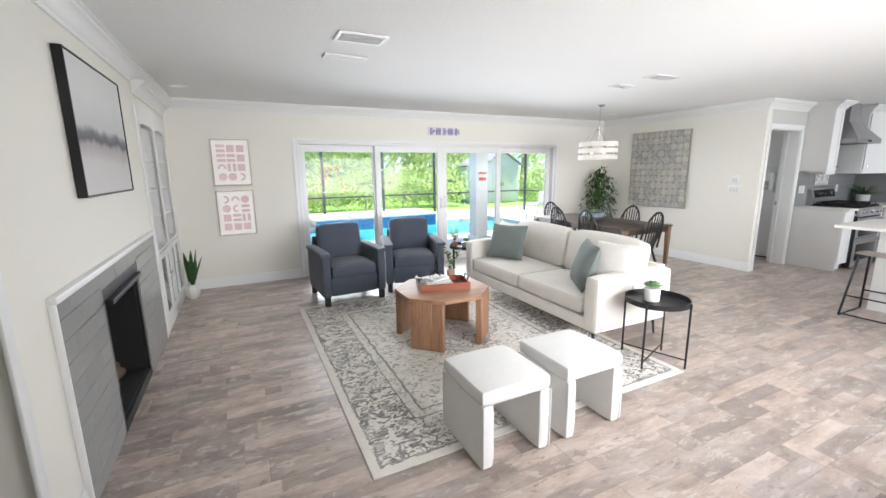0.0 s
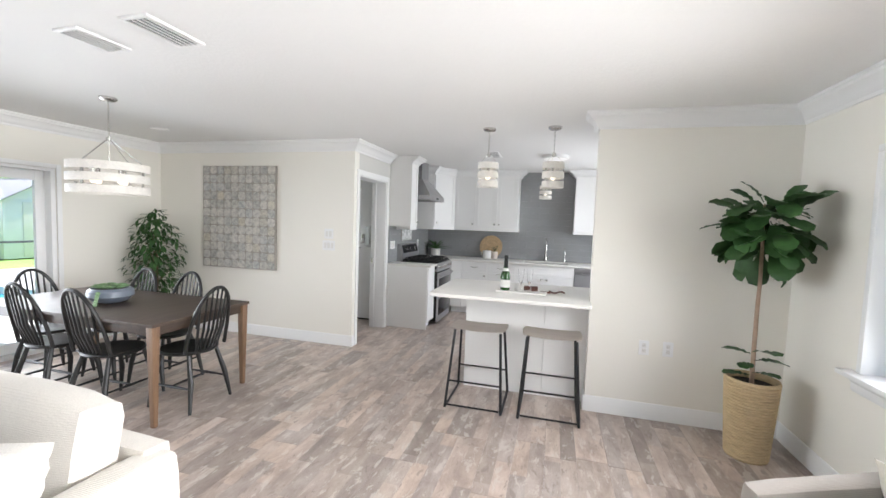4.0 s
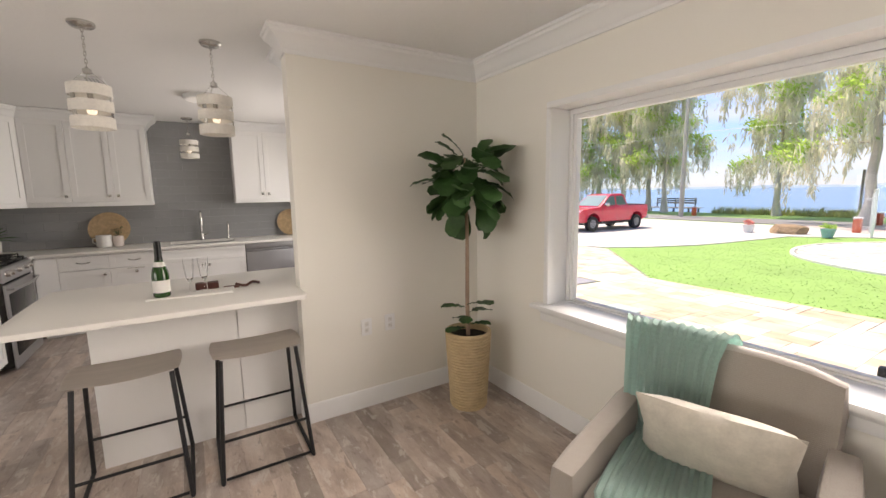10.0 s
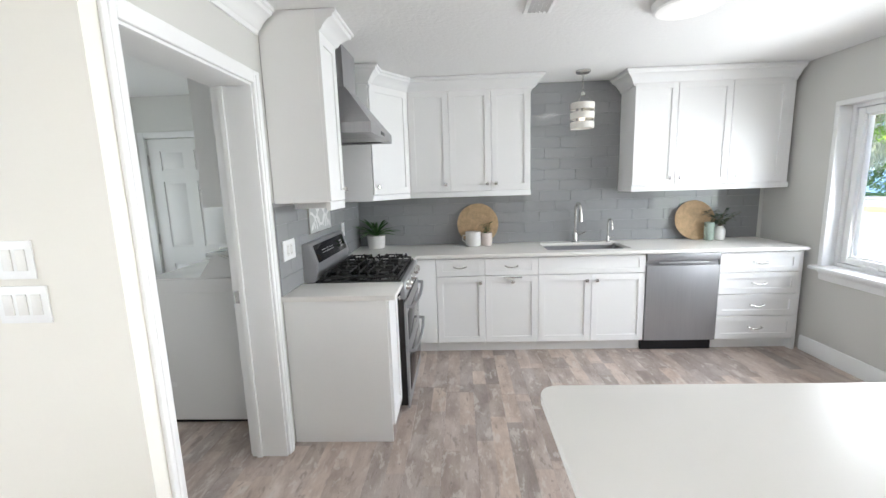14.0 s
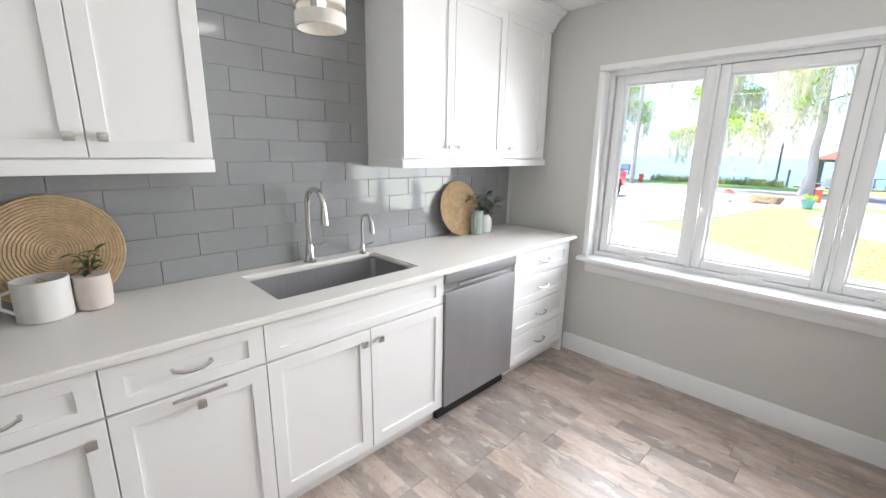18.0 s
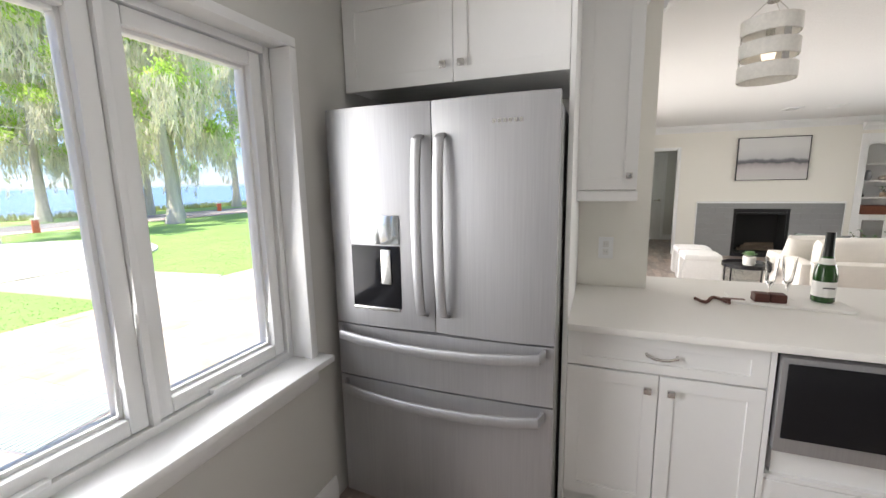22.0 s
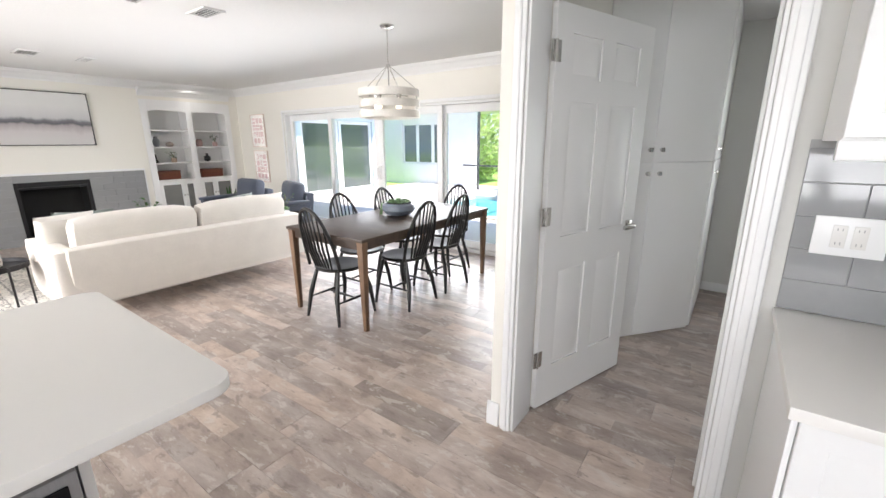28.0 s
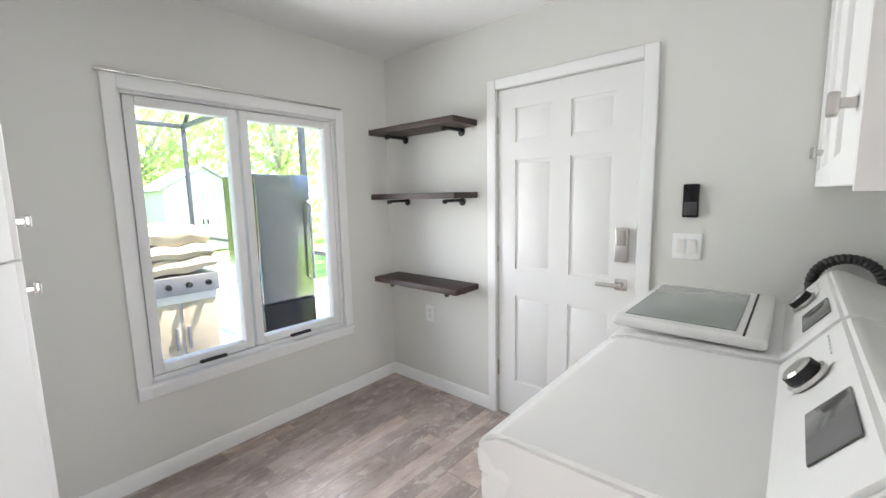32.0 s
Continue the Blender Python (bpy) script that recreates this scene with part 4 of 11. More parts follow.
RU = lambda y: pose(9.755, y, 0, 0, 0, -90)
upper("upper_cabinet", RU(3.015), 1.092, 0.33, (0.0, 0.365, 0.74, 1.092), "run of three white shaker upper cabinet doors", (0.325, 0.70, 0.78), (False, True))
upper("upper_cabinet", RU(1.02), 1.36, 0.33, (0.0, 0.37, 0.83, 1.30), "run of three white shaker upper cabinet doors beside the window", (0.33, 0.41, 0.90), (True, False))
ang = math.degrees(math.atan2(3.015 - 3.275, 9.755 - 9.385))
dlen = math.hypot(0.37, 0.26)
dc = thing("corner_upper_cabinet", pose(9.385, 3.275, 0, 0, 0, ang), "white diagonal corner upper cabinet", "cabinet", "upper cabinets")
dmi = pose(9.385, 3.275, 0, 0, 0, ang).inverted()
poly = [dmi @ Vector((x, y, 0)) for x, y in ((9.40, 3.29), (9.755, 3.04), (10.085, 3.02), (10.085, 3.595), (9.40, 3.595))]
part("body", prism([(p.x, p.y) for p in poly], ZU + 0.045, CEIL - 0.002), M_CAB, dc)
dd = shaker(dc, 0.0, dlen, ZU + 0.05, ZT)
knob(dd, 0.045, ZU + 0.115)
part("light_rail", box(-0.01, dlen + 0.004, 0.004, 0.03, ZU, ZU + 0.047, 0.003), M_CAB, dc)
part("crown", run(CROWN, (-0.03, 0.02, cz - 0.005), (dlen + 0.03, 0.02, cz - 0.005), (0, -1, 0)), M_TRIM, dc)
nf = thing("narrow_upper_cabinet", pose(9.325, 3.275, 0), "narrow white upper cabinet beside the hood", "cabinet", "upper cabinets")
part("body", box(0.0, 0.06, 0.015, 0.32, ZU + 0.045, CEIL - 0.002), M_CAB, nf)
part("end_panel", box(-0.012, 0.0, 0.0, 0.322, ZU, CEIL - 0.002, 0.002), M_CAB, nf)
part("crown", run(CROWN, (-0.012, 0.0, cz - 0.004), (0.06, 0.0, cz - 0.004), (0, -1, 0), (1, 0)), M_TRIM, nf)
part("crown", run(CROWN, (-0.012, 0.0, cz - 0.004), (-0.012, 0.32, cz - 0.004), (-1, 0, 0), (1, 0)), M_TRIM, nf)
upper("upper_cabinet", pose(8.222, 3.275, 0), 0.275, 0.322, (0.0, 0.275), "single white shaker upper cabinet beside the hood", (0.235,), (False, True))

# range hood
M_DIM = plain("filter_steel", (0.30, 0.30, 0.30), 0.35, 1.0, var=0.1, fine=200, relief=0.2)
hd = thing("range_hood", pose(8.91, 3.595, 0), "stainless steel pyramid chimney hood", "range hood")
hb = bmesh.new()
levels = [(0.385, 0.50, 1.855), (0.385, 0.50, 1.915), (0.17, 0.30, 2.17), (0.165, 0.29, 2.17), (0.165, 0.29, 2.438)]
rings = [[hb.verts.new(v) for v in ((-a, -0.002, z), (-a, -b, z), (a, -b, z), (a, -0.002, z))] for a, b, z in levels]
for p, q in zip(rings, rings[1:]):
    for k in range(4):
        hb.faces.new((p[k], p[(k + 1) % 4], q[(k + 1) % 4], q[k]))
hb.faces.new(rings[-1])
bmesh.ops.recalc_face_normals(hb, faces=hb.faces[:])
part("canopy", hb, M_STEEL, hd)
for x0, x1, y0, y1 in ((-0.384, 0.384, -0.499, -0.44), (-0.384, 0.384, -0.06, -0.003), (-0.384, -0.325, -0.439, -0.061), (0.325, 0.384, -0.439, -0.061)):
    part("lower_flange", box(x0, x1, y0, y1, 1.851, 1.8545, 0.001, 1), M_STEEL, hd)
for x0, x1 in ((-0.322, -0.002), (0.002, 0.322)):
    part("grease_filter", box(x0, x1, -0.436, -0.064, 1.862, 1.870, 0.002, 1), M_DIM, hd)
part("back_plate", box(-0.36, 0.36, -0.475, -0.02, 1.872, 1.878), plain("baffle_steel", (0.42, 0.42, 0.42), 0.3, 1.0), hd)
part("button_strip", box(-0.06, 0.06, -0.503, -0.5, 1.872, 1.894), M_BLACKGL, hd)

# range
rg = thing("gas_range", pose(8.528, 2.94, 0), "stainless steel gas range with double oven", "range")
M_ENAMEL = plain("black_enamel", (0.012, 0.012, 0.013), 0.12, relief=0.0)
part("body", box(0.0, 0.758, 0.0085, 0.655, 0.05, 0.90, 0.003), M_ENAMEL, rg, "black enamelled body")
part("cooktop", box(0.002, 0.756, 0.02, 0.58, 0.90, 0.925, 0.006), M_ENAMEL, rg)
part("control_fascia", prism([(-0.001, -0.006), (0.759, -0.006), (0.759, 0.03), (-0.001, 0.03)], 0.79, 0.915, 0.012, 3), M_STEEL, rg)
for x in (0.085, 0.185, 0.37, 0.56, 0.67):
    kb = moved(lathe([(0.031, 0), (0.031, 0.004), (0.025, 0.008), (0.022, 0.032), (0.018, 0.036)], 20), pose(x, 0.0, 0.86, 90, 0, 0))
    kn = part("burner_knob", kb, M_CHROME, rg, "nickel burner knob")
for z0, z1, nm in ((0.475, 0.77, "upper_oven_door"), (0.115, 0.465, "lower_oven_door")):
    od = part(nm, box(0.003, 0.755, -0.008, 0.008, z0, z1, 0.005), M_STEEL, rg)
    part("oven_window", box(0.06, 0.70, -0.012, -0.008, z0 + 0.02, z1 - 0.085, 0.003), M_BLACKGL, od, "black oven glass")
    hz = z1 - 0.035
    part("handle", tube([(0.03, -0.008, hz), (0.035, -0.045, hz - 0.0), (0.2, -0.058, hz - 0.010), (0.379, -0.062, hz - 0.014), (0.56, -0.058, hz - 0.010), (0.723, -0.045, hz), (0.728, -0.008, hz)], 0.012, 10), M_STEEL, od, "bowed steel handle")
vb = bmesh.new()
for k in range(6):
    box(0.10 + k * 0.095, 0.18 + k * 0.095, -0.0085, -0.002, 0.776, 0.783, bm=vb)
part("vent_slots", vb, M_SEAM, rg)
part("kick_drawer", box(0.003, 0.755, -0.004, 0.008, 0.03, 0.11, 0.003), M_STEEL, rg)
bgp = bmesh.new()
for x0, x1 in ((0.0, 0.758),):
    pr = [(0.575, 0.915), (0.66, 0.915), (0.66, 1.17), (0.60, 1.17), (0.555, 1.02)]
    vs = [[bgp.verts.new((x, y, z)) for y, z in pr] for x in (x0, x1)]
    for k in range(5):
        bgp.faces.new((vs[0][k], vs[0][(k + 1) % 5], vs[1][(k + 1) % 5], vs[1][k]))
    bgp.faces.new(vs[0][::-1]); bgp.faces.new(vs[1])
bmesh.ops.recalc_face_normals(bgp, faces=bgp.faces[:])
bmesh.ops.bevel(bgp, geom=bgp.edges[:], offset=0.006, segments=2, affect="EDGES", clamp_overlap=True)
bg = part("backguard", bgp, M_STEEL, rg)
tilt = math.degrees(math.atan2(0.045, 0.15))
pnl = part("control_display", box(0.05, 0.708, -0.003, 0.0, 0.018, 0.138, 0.002), M_BLACKGL, bg, "black touch panel", pose(0, 0.556, 1.02, -tilt, 0, 0))
M_LEGEND = plain("legend_grey", (0.5, 0.5, 0.5), 0.6)
marks = [(0.17 + k * 0.028, 0.016, z, 0.004) for k in range(9) for z in (0.066, 0.085)] + [(0.58 + k * 0.016, 0.009, 0.05 + i * 0.02, 0.010) for i in range(3) for k in range(4)]
for mx, mw, mz, mh in marks:
    part("key_mark", box(mx, mx + mw, -0.0042, -0.0032, mz, mz + mh), M_LEGEND, bg, "", pose(0, 0.556, 1.02, -tilt, 0, 0))
M_IRON = plain("cast_iron", (0.022, 0.022, 0.022), 0.6, 0.2, var=0.15, fine=200, relief=0.15)
for gi, gx in enumerate((0.025, 0.265, 0.505)):
    gb = bmesh.new()
    w = 0.228
    for x0, x1, y0, y1 in ((0, w, 0.035, 0.047), (0, w, 0.547, 0.559), (0, 0.010, 0.035, 0.559), (w - 0.010, w, 0.035, 0.559)):
        box(gx + x0, gx + x1, y0, y1, 0.934, 0.948, 0.003, 1, gb)
    def bent(p, q, down_p, down_q):
        """A cast finger, turned down at the ends that are named."""
        p, q = Vector(p), Vector(q)
        d = (q - p).normalized()
        line = ([p + Vector((0, 0, -0.028))] if down_p else []) + [p + d * 0.010, q - d * 0.010] + ([q + Vector((0, 0, -0.028))] if down_q else [])
        tube(line, [0.0062] * len(line), 7, bm=gb)
    zt = 0.972
    for y in (0.075, 0.235, 0.297, 0.36, 0.52):
        bent((gx + 0.004, y, zt), (gx + w - 0.004, y, zt), True, True)
    for cy in (0.165, 0.43):
        for s in (-1, 1):
            bent((gx + w / 2 - s * (w / 2 - 0.004), cy + 0.012 * s, zt), (gx + w / 2 - s * 0.028, cy + 0.004 * s, zt), True, True)
            bent((gx + w / 2 + 0.01 * s, cy + s * 0.112, zt), (gx + w / 2, cy + s * 0.030, zt), False, True)
            bent((gx + w / 2 + 0.062 * s, cy + 0.08, zt), (gx + w / 2 + 0.062 * s, cy - 0.08, zt), False, False)
    for fx in (gx + 0.007, gx + w - 0.007):
        for fy in (0.042, 0.297, 0.552):
            box(fx - 0.006, fx + 0.006, fy - 0.006, fy + 0.006, 0.925, 0.934, bm=gb)
    part("burner_grate", gb, M_IRON, rg, "black cast-iron grate")
    for cy in (0.165, 0.43):
        part("burner", moved(lathe([(0.052, 0), (0.052, 0.010), (0.040, 0.012), (0.044, 0.016), (0.044, 0.024), (0.036, 0.028), (0.004, 0.029)], 24), pose(gx + w / 2, cy, 0.925)), M_IRON, rg, "black burner cap")

# fridge
fr = thing("refrigerator", pose(7.375, -0.325, 0, 0, 0, 90), "stainless steel french-door refrigerator with water dispenser", "refrigerator")
FW = 0.94
part("body", box(0.004, FW - 0.004, 0.055, 0.88, 0.02, 1.775, 0.004), plain("fridge_side", (0.30, 0.30, 0.30), 0.45, 0.4), fr)


def bowed(x0, x1, z0, z1, bow=0.012, t=0.05):
    bm = bmesh.new()
    n = 10
    fro, bac = [], []
    for k in range(n + 1):
        u = k / n
        x = x0 + (x1 - x0) * u
        y = -bow * (1 - (2 * u - 1) ** 2)
        fro.append([bm.verts.new((x, y, z)) for z in (z0, z1)])
        bac.append([bm.verts.new((x, t, z)) for z in (z0, z1)])
    for a, b in zip(fro, fro[1:]):
        bm.faces.new((a[0], b[0], b[1], a[1]))
    for a, b in zip(bac, bac[1:]):
        bm.faces.new((a[0], a[1], b[1], b[0]))
    for a, b, c, d in zip(fro, fro[1:], bac, bac[1:]):
        bm.faces.new((a[1], b[1], d[1], c[1]))
        bm.faces.new((a[0], c[0], d[0], b[0]))
    bm.faces.new((fro[0][0], fro[0][1], bac[0][1], bac[0][0]))
    bm.faces.new((fro[-1][0], bac[-1][0], bac[-1][1], fro[-1][1]))
    bmesh.ops.recalc_face_normals(bm, faces=bm.faces[:])
    return bm


FX = 0.472
ld = part("left_door", bowed(0, FX - 0.002, 0.90, 1.802), M_STEEL, fr)
rd = part("right_door", bowed(FX + 0.002, FW, 0.90, 1.802), M_STEEL, fr)
part("middle_drawer", bowed(0, FW, 0.655, 0.893, 0.016), M_STEEL, fr)
part("freezer_drawer", bowed(0, FW, 0.06, 0.648, 0.016), M_STEEL, fr)
for hx, d0 in ((FX - 0.045, ld), (FX + 0.045, rd)):
    part("handle", flat_bar([(hx, -0.008, 1.675), (hx, -0.04, 1.662), (hx, -0.055, 1.58), (hx, -0.065, 1.45), (hx, -0.068, 1.32), (hx, -0.065, 1.19), (hx, -0.055, 1.07), (hx, -0.04, 0.988), (hx, -0.008, 0.975)], (1, 0, 0), 0.019, 0.009), M_STEEL, d0, "bowed flat steel handle")
for hz in (0.855, 0.605):
    part("handle", flat_bar([(0.035, -0.008, hz + 0.012), (0.05, -0.045, hz + 0.004), (0.15, -0.058, hz - 0.006), (0.31, -0.067, hz - 0.015), (0.47, -0.07, hz - 0.018), (0.63, -0.067, hz - 0.015), (0.79, -0.058, hz - 0.006), (0.89, -0.045, hz + 0.004), (0.905, -0.008, hz + 0.012)], (0, 0, 1), 0.02, 0.009), M_STEEL, fr, "bowed flat steel handle")
part("dispenser_panel", box(0.10, 0.328, -0.016, -0.006, 1.255, 1.375, 0.004), plain("dispenser_glass", (0.45, 0.47, 0.47), 0.06, 0.9, relief=0), ld, "mirror-like dispenser panel")
part("dispenser_recess", box(0.10, 0.328, -0.014, -0.006, 0.985, 1.25, 0.004), M_BLACKGL, ld, "black dispenser recess")
part("dispenser_paddle", box(0.243, 0.288, -0.020, -0.014, 1.09, 1.235, 0.004), M_CHROME, ld)
part("dispenser_tray", box(0.105, 0.323, -0.020, -0.006, 0.975, 0.99, 0.003), M_CHROME, ld)
bb = bmesh.new()
for k in range(6):
    box(0.71 + k * 0.019, 0.722 + k * 0.019, -0.0125, -0.0105, 1.705, 1.719, bm=bb)
part("badge", bb, M_CHROME, rd, "small chrome badge")

fc = thing("fridge_cabinet", pose(7.14, YS + 0.005, 0, 0, 0, 90), "white shaker cabinet above the refrigerator", "cabinet", "fridge wall cabinets")
part("body", box(0.0, 1.0, 0.02, 0.68, 1.93, CEIL - 0.002), M_CAB, fc)
for a, b, k in ((0.0, 0.53, 0.49), (0.53, 1.0, 0.57)):
    o = shaker(fc, a, b, 1.915, 2.315, rail=0.06)
    knob(o, k, 1.985)
part("crown", run(CROWN, (0, 0.02, cz - 0.004), (1.02, 0.02, cz - 0.004), (0, -1, 0), (0, 1)), M_TRIM, fc)
part("crown", run(CROWN, (1.02, 0.02, cz - 0.004), (1.02, 0.60, cz - 0.004), (1, 0, 0), (1, 0)), M_TRIM, fc)
part("end_panel", box(1.0, 1.02, 0.0, 0.68, 0.0, CEIL - 0.002, 0.002), M_CAB, fc)
pu = upper("upper_cabinet", pose(6.79, 0.642, 0, 0, 0, 90), 0.262, 0.33, (0, 0.262), "single white shaker upper cabinet over the bar worktop", (0.225,), (False, True))

# breakfast bar
pb_ = cabinet("bar_cabinet", pose(7.10, 0.645, 0, 0, 0, 90), 0.715, 0.60, 0, ZC, "white shaker bar cabinet with drawer and two doors", 0.1, "bar cabinets")
dr = shaker(pb_, 0, 0.715, 0.72, 0.872, "drawer")
pull(dr, 0.36, 0.80)
for a, b, k in ((0, 0.357, 0.315), (0.358, 0.715, 0.40)):
    o = shaker(pb_, a, b, 0.105, 0.715)
    knob(o, k, 0.655)
mc = thing("microwave_cabinet", pose(7.10, 1.36, 0, 0, 0, 90), "white bar cabinet with an open microwave bay and drawer", "cabinet", "bar cabinets")
for b6 in ((0.0, 0.018, 0.0, 0.60, 0.1, ZC), (0.692, 0.71, 0.0, 0.60, 0.1, ZC), (0.018, 0.692, 0.58, 0.60, 0.1, ZC), (0.018, 0.692, 0.01, 0.58, 0.355, 0.373), (0.018, 0.692, 0.03, 0.58, 0.1, 0.355), (0.018, 0.692, 0.02, 0.58, 0.868, ZC), (0.0, 0.71, 0.075, 0.60, 0.0, 0.1)):
    part("carcass_panel", box(*b6), M_CAB, mc)
part("back_panel", box(0.0, 0.71, 0.601, 0.612, 0.0, ZC, 0.001), M_CAB, mc)
o = shaker(mc, 0.0, 0.71, 0.115, 0.352, "drawer", 0.05, y=0.008)
pull(o, 0.355, 0.245, 0.008)
bp = bmesh.new()
box(-0.715, -0.005, 0.601, 0.612, 0.0, ZC, bm=bp)
part("back_panel", bp, M_CAB, mc)
mw = thing("microwave", pose(7.10, 1.375, 0.374, 0, 0, 90), "stainless steel built-in microwave with black glass door", "microwave")
part("body", box(0.03, 0.655, 0.02, 0.45, 0.125, 0.475, 0.004), M_STEEL, mw)
part("trim_frame", box(0.012, 0.672, -0.02, 0.02, 0.115, 0.487, 0.008), M_STEEL, mw)
part("door_glass", box(0.03, 0.565, -0.026, -0.02, 0.175, 0.465, 0.004), M_BLACKGL, mw)
part("control_panel", box(0.57, 0.655, -0.026, -0.02, 0.175, 0.465, 0.004), M_BLACKGL, mw)
lb = bmesh.new()
for k in range(7):
    box(0.585, 0.642, -0.0275, -0.026, 0.215 + k * 0.026, 0.219 + k * 0.026, bm=lb)
part("key_legend", lb, plain("legend_white", (0.7, 0.7, 0.7), 0.5), mw, "white key legend")
part("bay_support", box(0.03, 0.655, 0.03, 0.44, 0.0, 0.125), M_CAB, mw)
wt = bmesh.new()
r = 0.06
outl = [(6.14, 1.004), (6.325, 1.004)]
outl = [(6.14 + 0.02, 1.0), (6.455, 1.0), (6.458, 0.645), (7.15, 0.645)]
outl += [(7.15 - r + r * math.cos(a), 2.345 - r + r * math.sin(a)) for a in [math.pi / 2 * k / 6 for k in range(7)]]
outl += [(6.14 + r - r * math.sin(a), 2.345 - r + r * math.cos(a)) for a in [math.pi / 2 * k / 6 for k in range(7)]]
outl += [(6.14, 1.02)]
solid("bar_worktop", prism(outl, 0.885, 0.915, 0.004), M_QUARTZ, "white quartz breakfast bar top with rounded corners", "worktop")

# backsplash tiles
M_TILE = plain("grey_glazed_tile", (0.30, 0.305, 0.31), 0.07, var=0.06, scale=1.5, fine=30, relief=0.0, shift=True)
M_GROUT = plain("pale_grout", (0.40, 0.403, 0.406), 0.9)


def tiles(parent, place, a0, a1, z0, z1, skip=None, tw=0.302, th=0.102, t=0.007, seed=1):
    """Running-bond tiles; place(a, z) gives the pose of a tile whose middle is there, with a running along the wall."""
    made = {}
    rw = random.Random(seed)
    j = 0
    z = z0
    while z < z1 - 0.01:
        h = min(th, z1 - z)
        a = a0 - (tw / 2 if j % 2 else 0)
        while a < a1 - 0.004:
            b0, b1 = max(a, a0), min(a + tw, a1)
            if b1 - b0 > 0.012 and not (skip and skip((b0 + b1) / 2, z + h / 2, b0, b1)):
                key = (round(b1 - b0, 3), round(h, 3))
                if key not in made:
                    made[key] = mesh_of("tile", box(-(b1 - b0) / 2 + 0.0012, (b1 - b0) / 2 - 0.0012, -t, 0, -h / 2 + 0.0012, h / 2 - 0.0012, 0.0012, 1), M_TILE)
                share("tile", made[key], parent, place((b0 + b1) / 2, z + h / 2) @ pose(0, 0, 0, rw.uniform(-0.25, 0.25), 0, rw.uniform(-0.25, 0.25)))
            a += tw
        z += th
        j += 1


bs = thing("backsplash", None, "grey glossy subway tile backsplash", "backsplash", kind="structure")
part("grout_bed", box(XE - 0.0061, XE - 0.0005, -0.335, 3.598, 0.916, 2.438), M_GROUT, bs)
part("grout_bed", box(8.20, XE - 0.0062, 3.5939, 3.5995, 0.916, 1.45), M_GROUT, bs)
part("grout_bed", box(8.50, 9.33, 3.5939, 3.5995, 1.45, 1.95), M_GROUT, bs)
at_sink = lambda a, z: Matrix.Translation((XE - 0.004, a, z)) @ pose(0, 0, 0, 0, 0, -90)
at_range = lambda a, z: Matrix.Translation((a, 3.596, z))
tiles(bs, at_sink, -0.335, 3.585, 0.917, 1.43)
tiles(bs, at_sink, 0.98, 1.96, 1.427, 2.438, seed=2)
tiles(bs, at_range, 8.20, 10.075, 0.917, 1.43, seed=3)
tiles(bs, at_range, 8.50, 9.325, 1.427, 1.86, seed=4, skip=lambda a, z, p, q: False)
# patterned tile panel over the range
dp = thing("tile_panel", pose(8.905, 3.588, 1.21), "white and grey arabesque tile panel over the range", "tile panel")
part("panel_trim", box(-0.232, 0.232, -0.006, 0, 0.0, 0.464, 0.003), M_CHROME, dp)
for z0 in (0.008, 0.233):
    part("panel_tile", box(-0.224, 0.224, -0.010, -0.006, z0, z0 + 0.222, 0.001), plain("panel_grey", (0.50, 0.51, 0.50), 0.3), dp)
M_ORN = plain("panel_white", (0.82, 0.82, 0.81), 0.3)
for sx_ in (-1, 1):
    for sz_ in (-1, 1):
        ob_ = bmesh.new()
        def P(u, w):
            return (sx_ * u, -0.0105, 0.232 + sz_ * w)
        for cx, cw, rr, a0, a1, rad in ((0.0, 0.09, 0.085, 5, 90, 0.011), (0.085, 0.165, 0.05, 150, 400, 0.010), (0.12, 0.06, 0.06, 100, 330, 0.010), (0.06, 0.045, 0.032, -60, 170, 0.009), (0.215, 0.215, 0.13, 185, 265, 0.010)):
            tube([P(cx + rr * math.cos(radians(a0 + (a1 - a0) * k / 14)), cw + rr * math.sin(radians(a0 + (a1 - a0) * k / 14))) for k in range(15)], rad, 6, bm=ob_)
        tube([P(0.15, 0.15), P(0.175, 0.18), P(0.205, 0.205)], [0.004, 0.022, 0.004], 6, bm=ob_)
        moved(ob_, Matrix.Translation((0, -0.0105, 0)) @ Matrix.Diagonal((1, 0.12, 1, 1)) @ Matrix.Translation((0, 0.0105, 0)))
        part("ornament", ob_, M_ORN, dp)

# ---- living room ----
M_SOFA = fabric("cream_linen", (0.72, 0.685, 0.63))
M_NAVY = fabric("slate_blue_weave", (0.066, 0.078, 0.105), var=0.14)
M_BOUCLE = plain("white_boucle", (0.74, 0.73, 0.71), 0.95, var=0.04, scale=30, fine=260, relief=0.7, dist=0.003, sheen=0.3)
M_GREEN = fabric("sage_cushion", (0.145, 0.172, 0.162), var=0.12)
M_IVORY = fabric("ivory_cushion", (0.78, 0.75, 0.70))
M_TAUPE = fabric("taupe_upholstery", (0.36, 0.325, 0.29), var=0.05)
M_TEAL = fabric("mint_throw", (0.43, 0.60, 0.55), weave=300, relief=0.8)
M_WALNUT = wood("dark_walnut", (0.032, 0.021, 0.015), (0.085, 0.058, 0.042), (0.3, 3, 3))
M_LEGW = wood("walnut_leg", (0.11, 0.06, 0.034), (0.24, 0.145, 0.085), (3, 3, 0.3))
M_TEAK = wood("reddish_teak", (0.22, 0.105, 0.055), (0.46, 0.26, 0.15), (0.4, 2.5, 2.5))
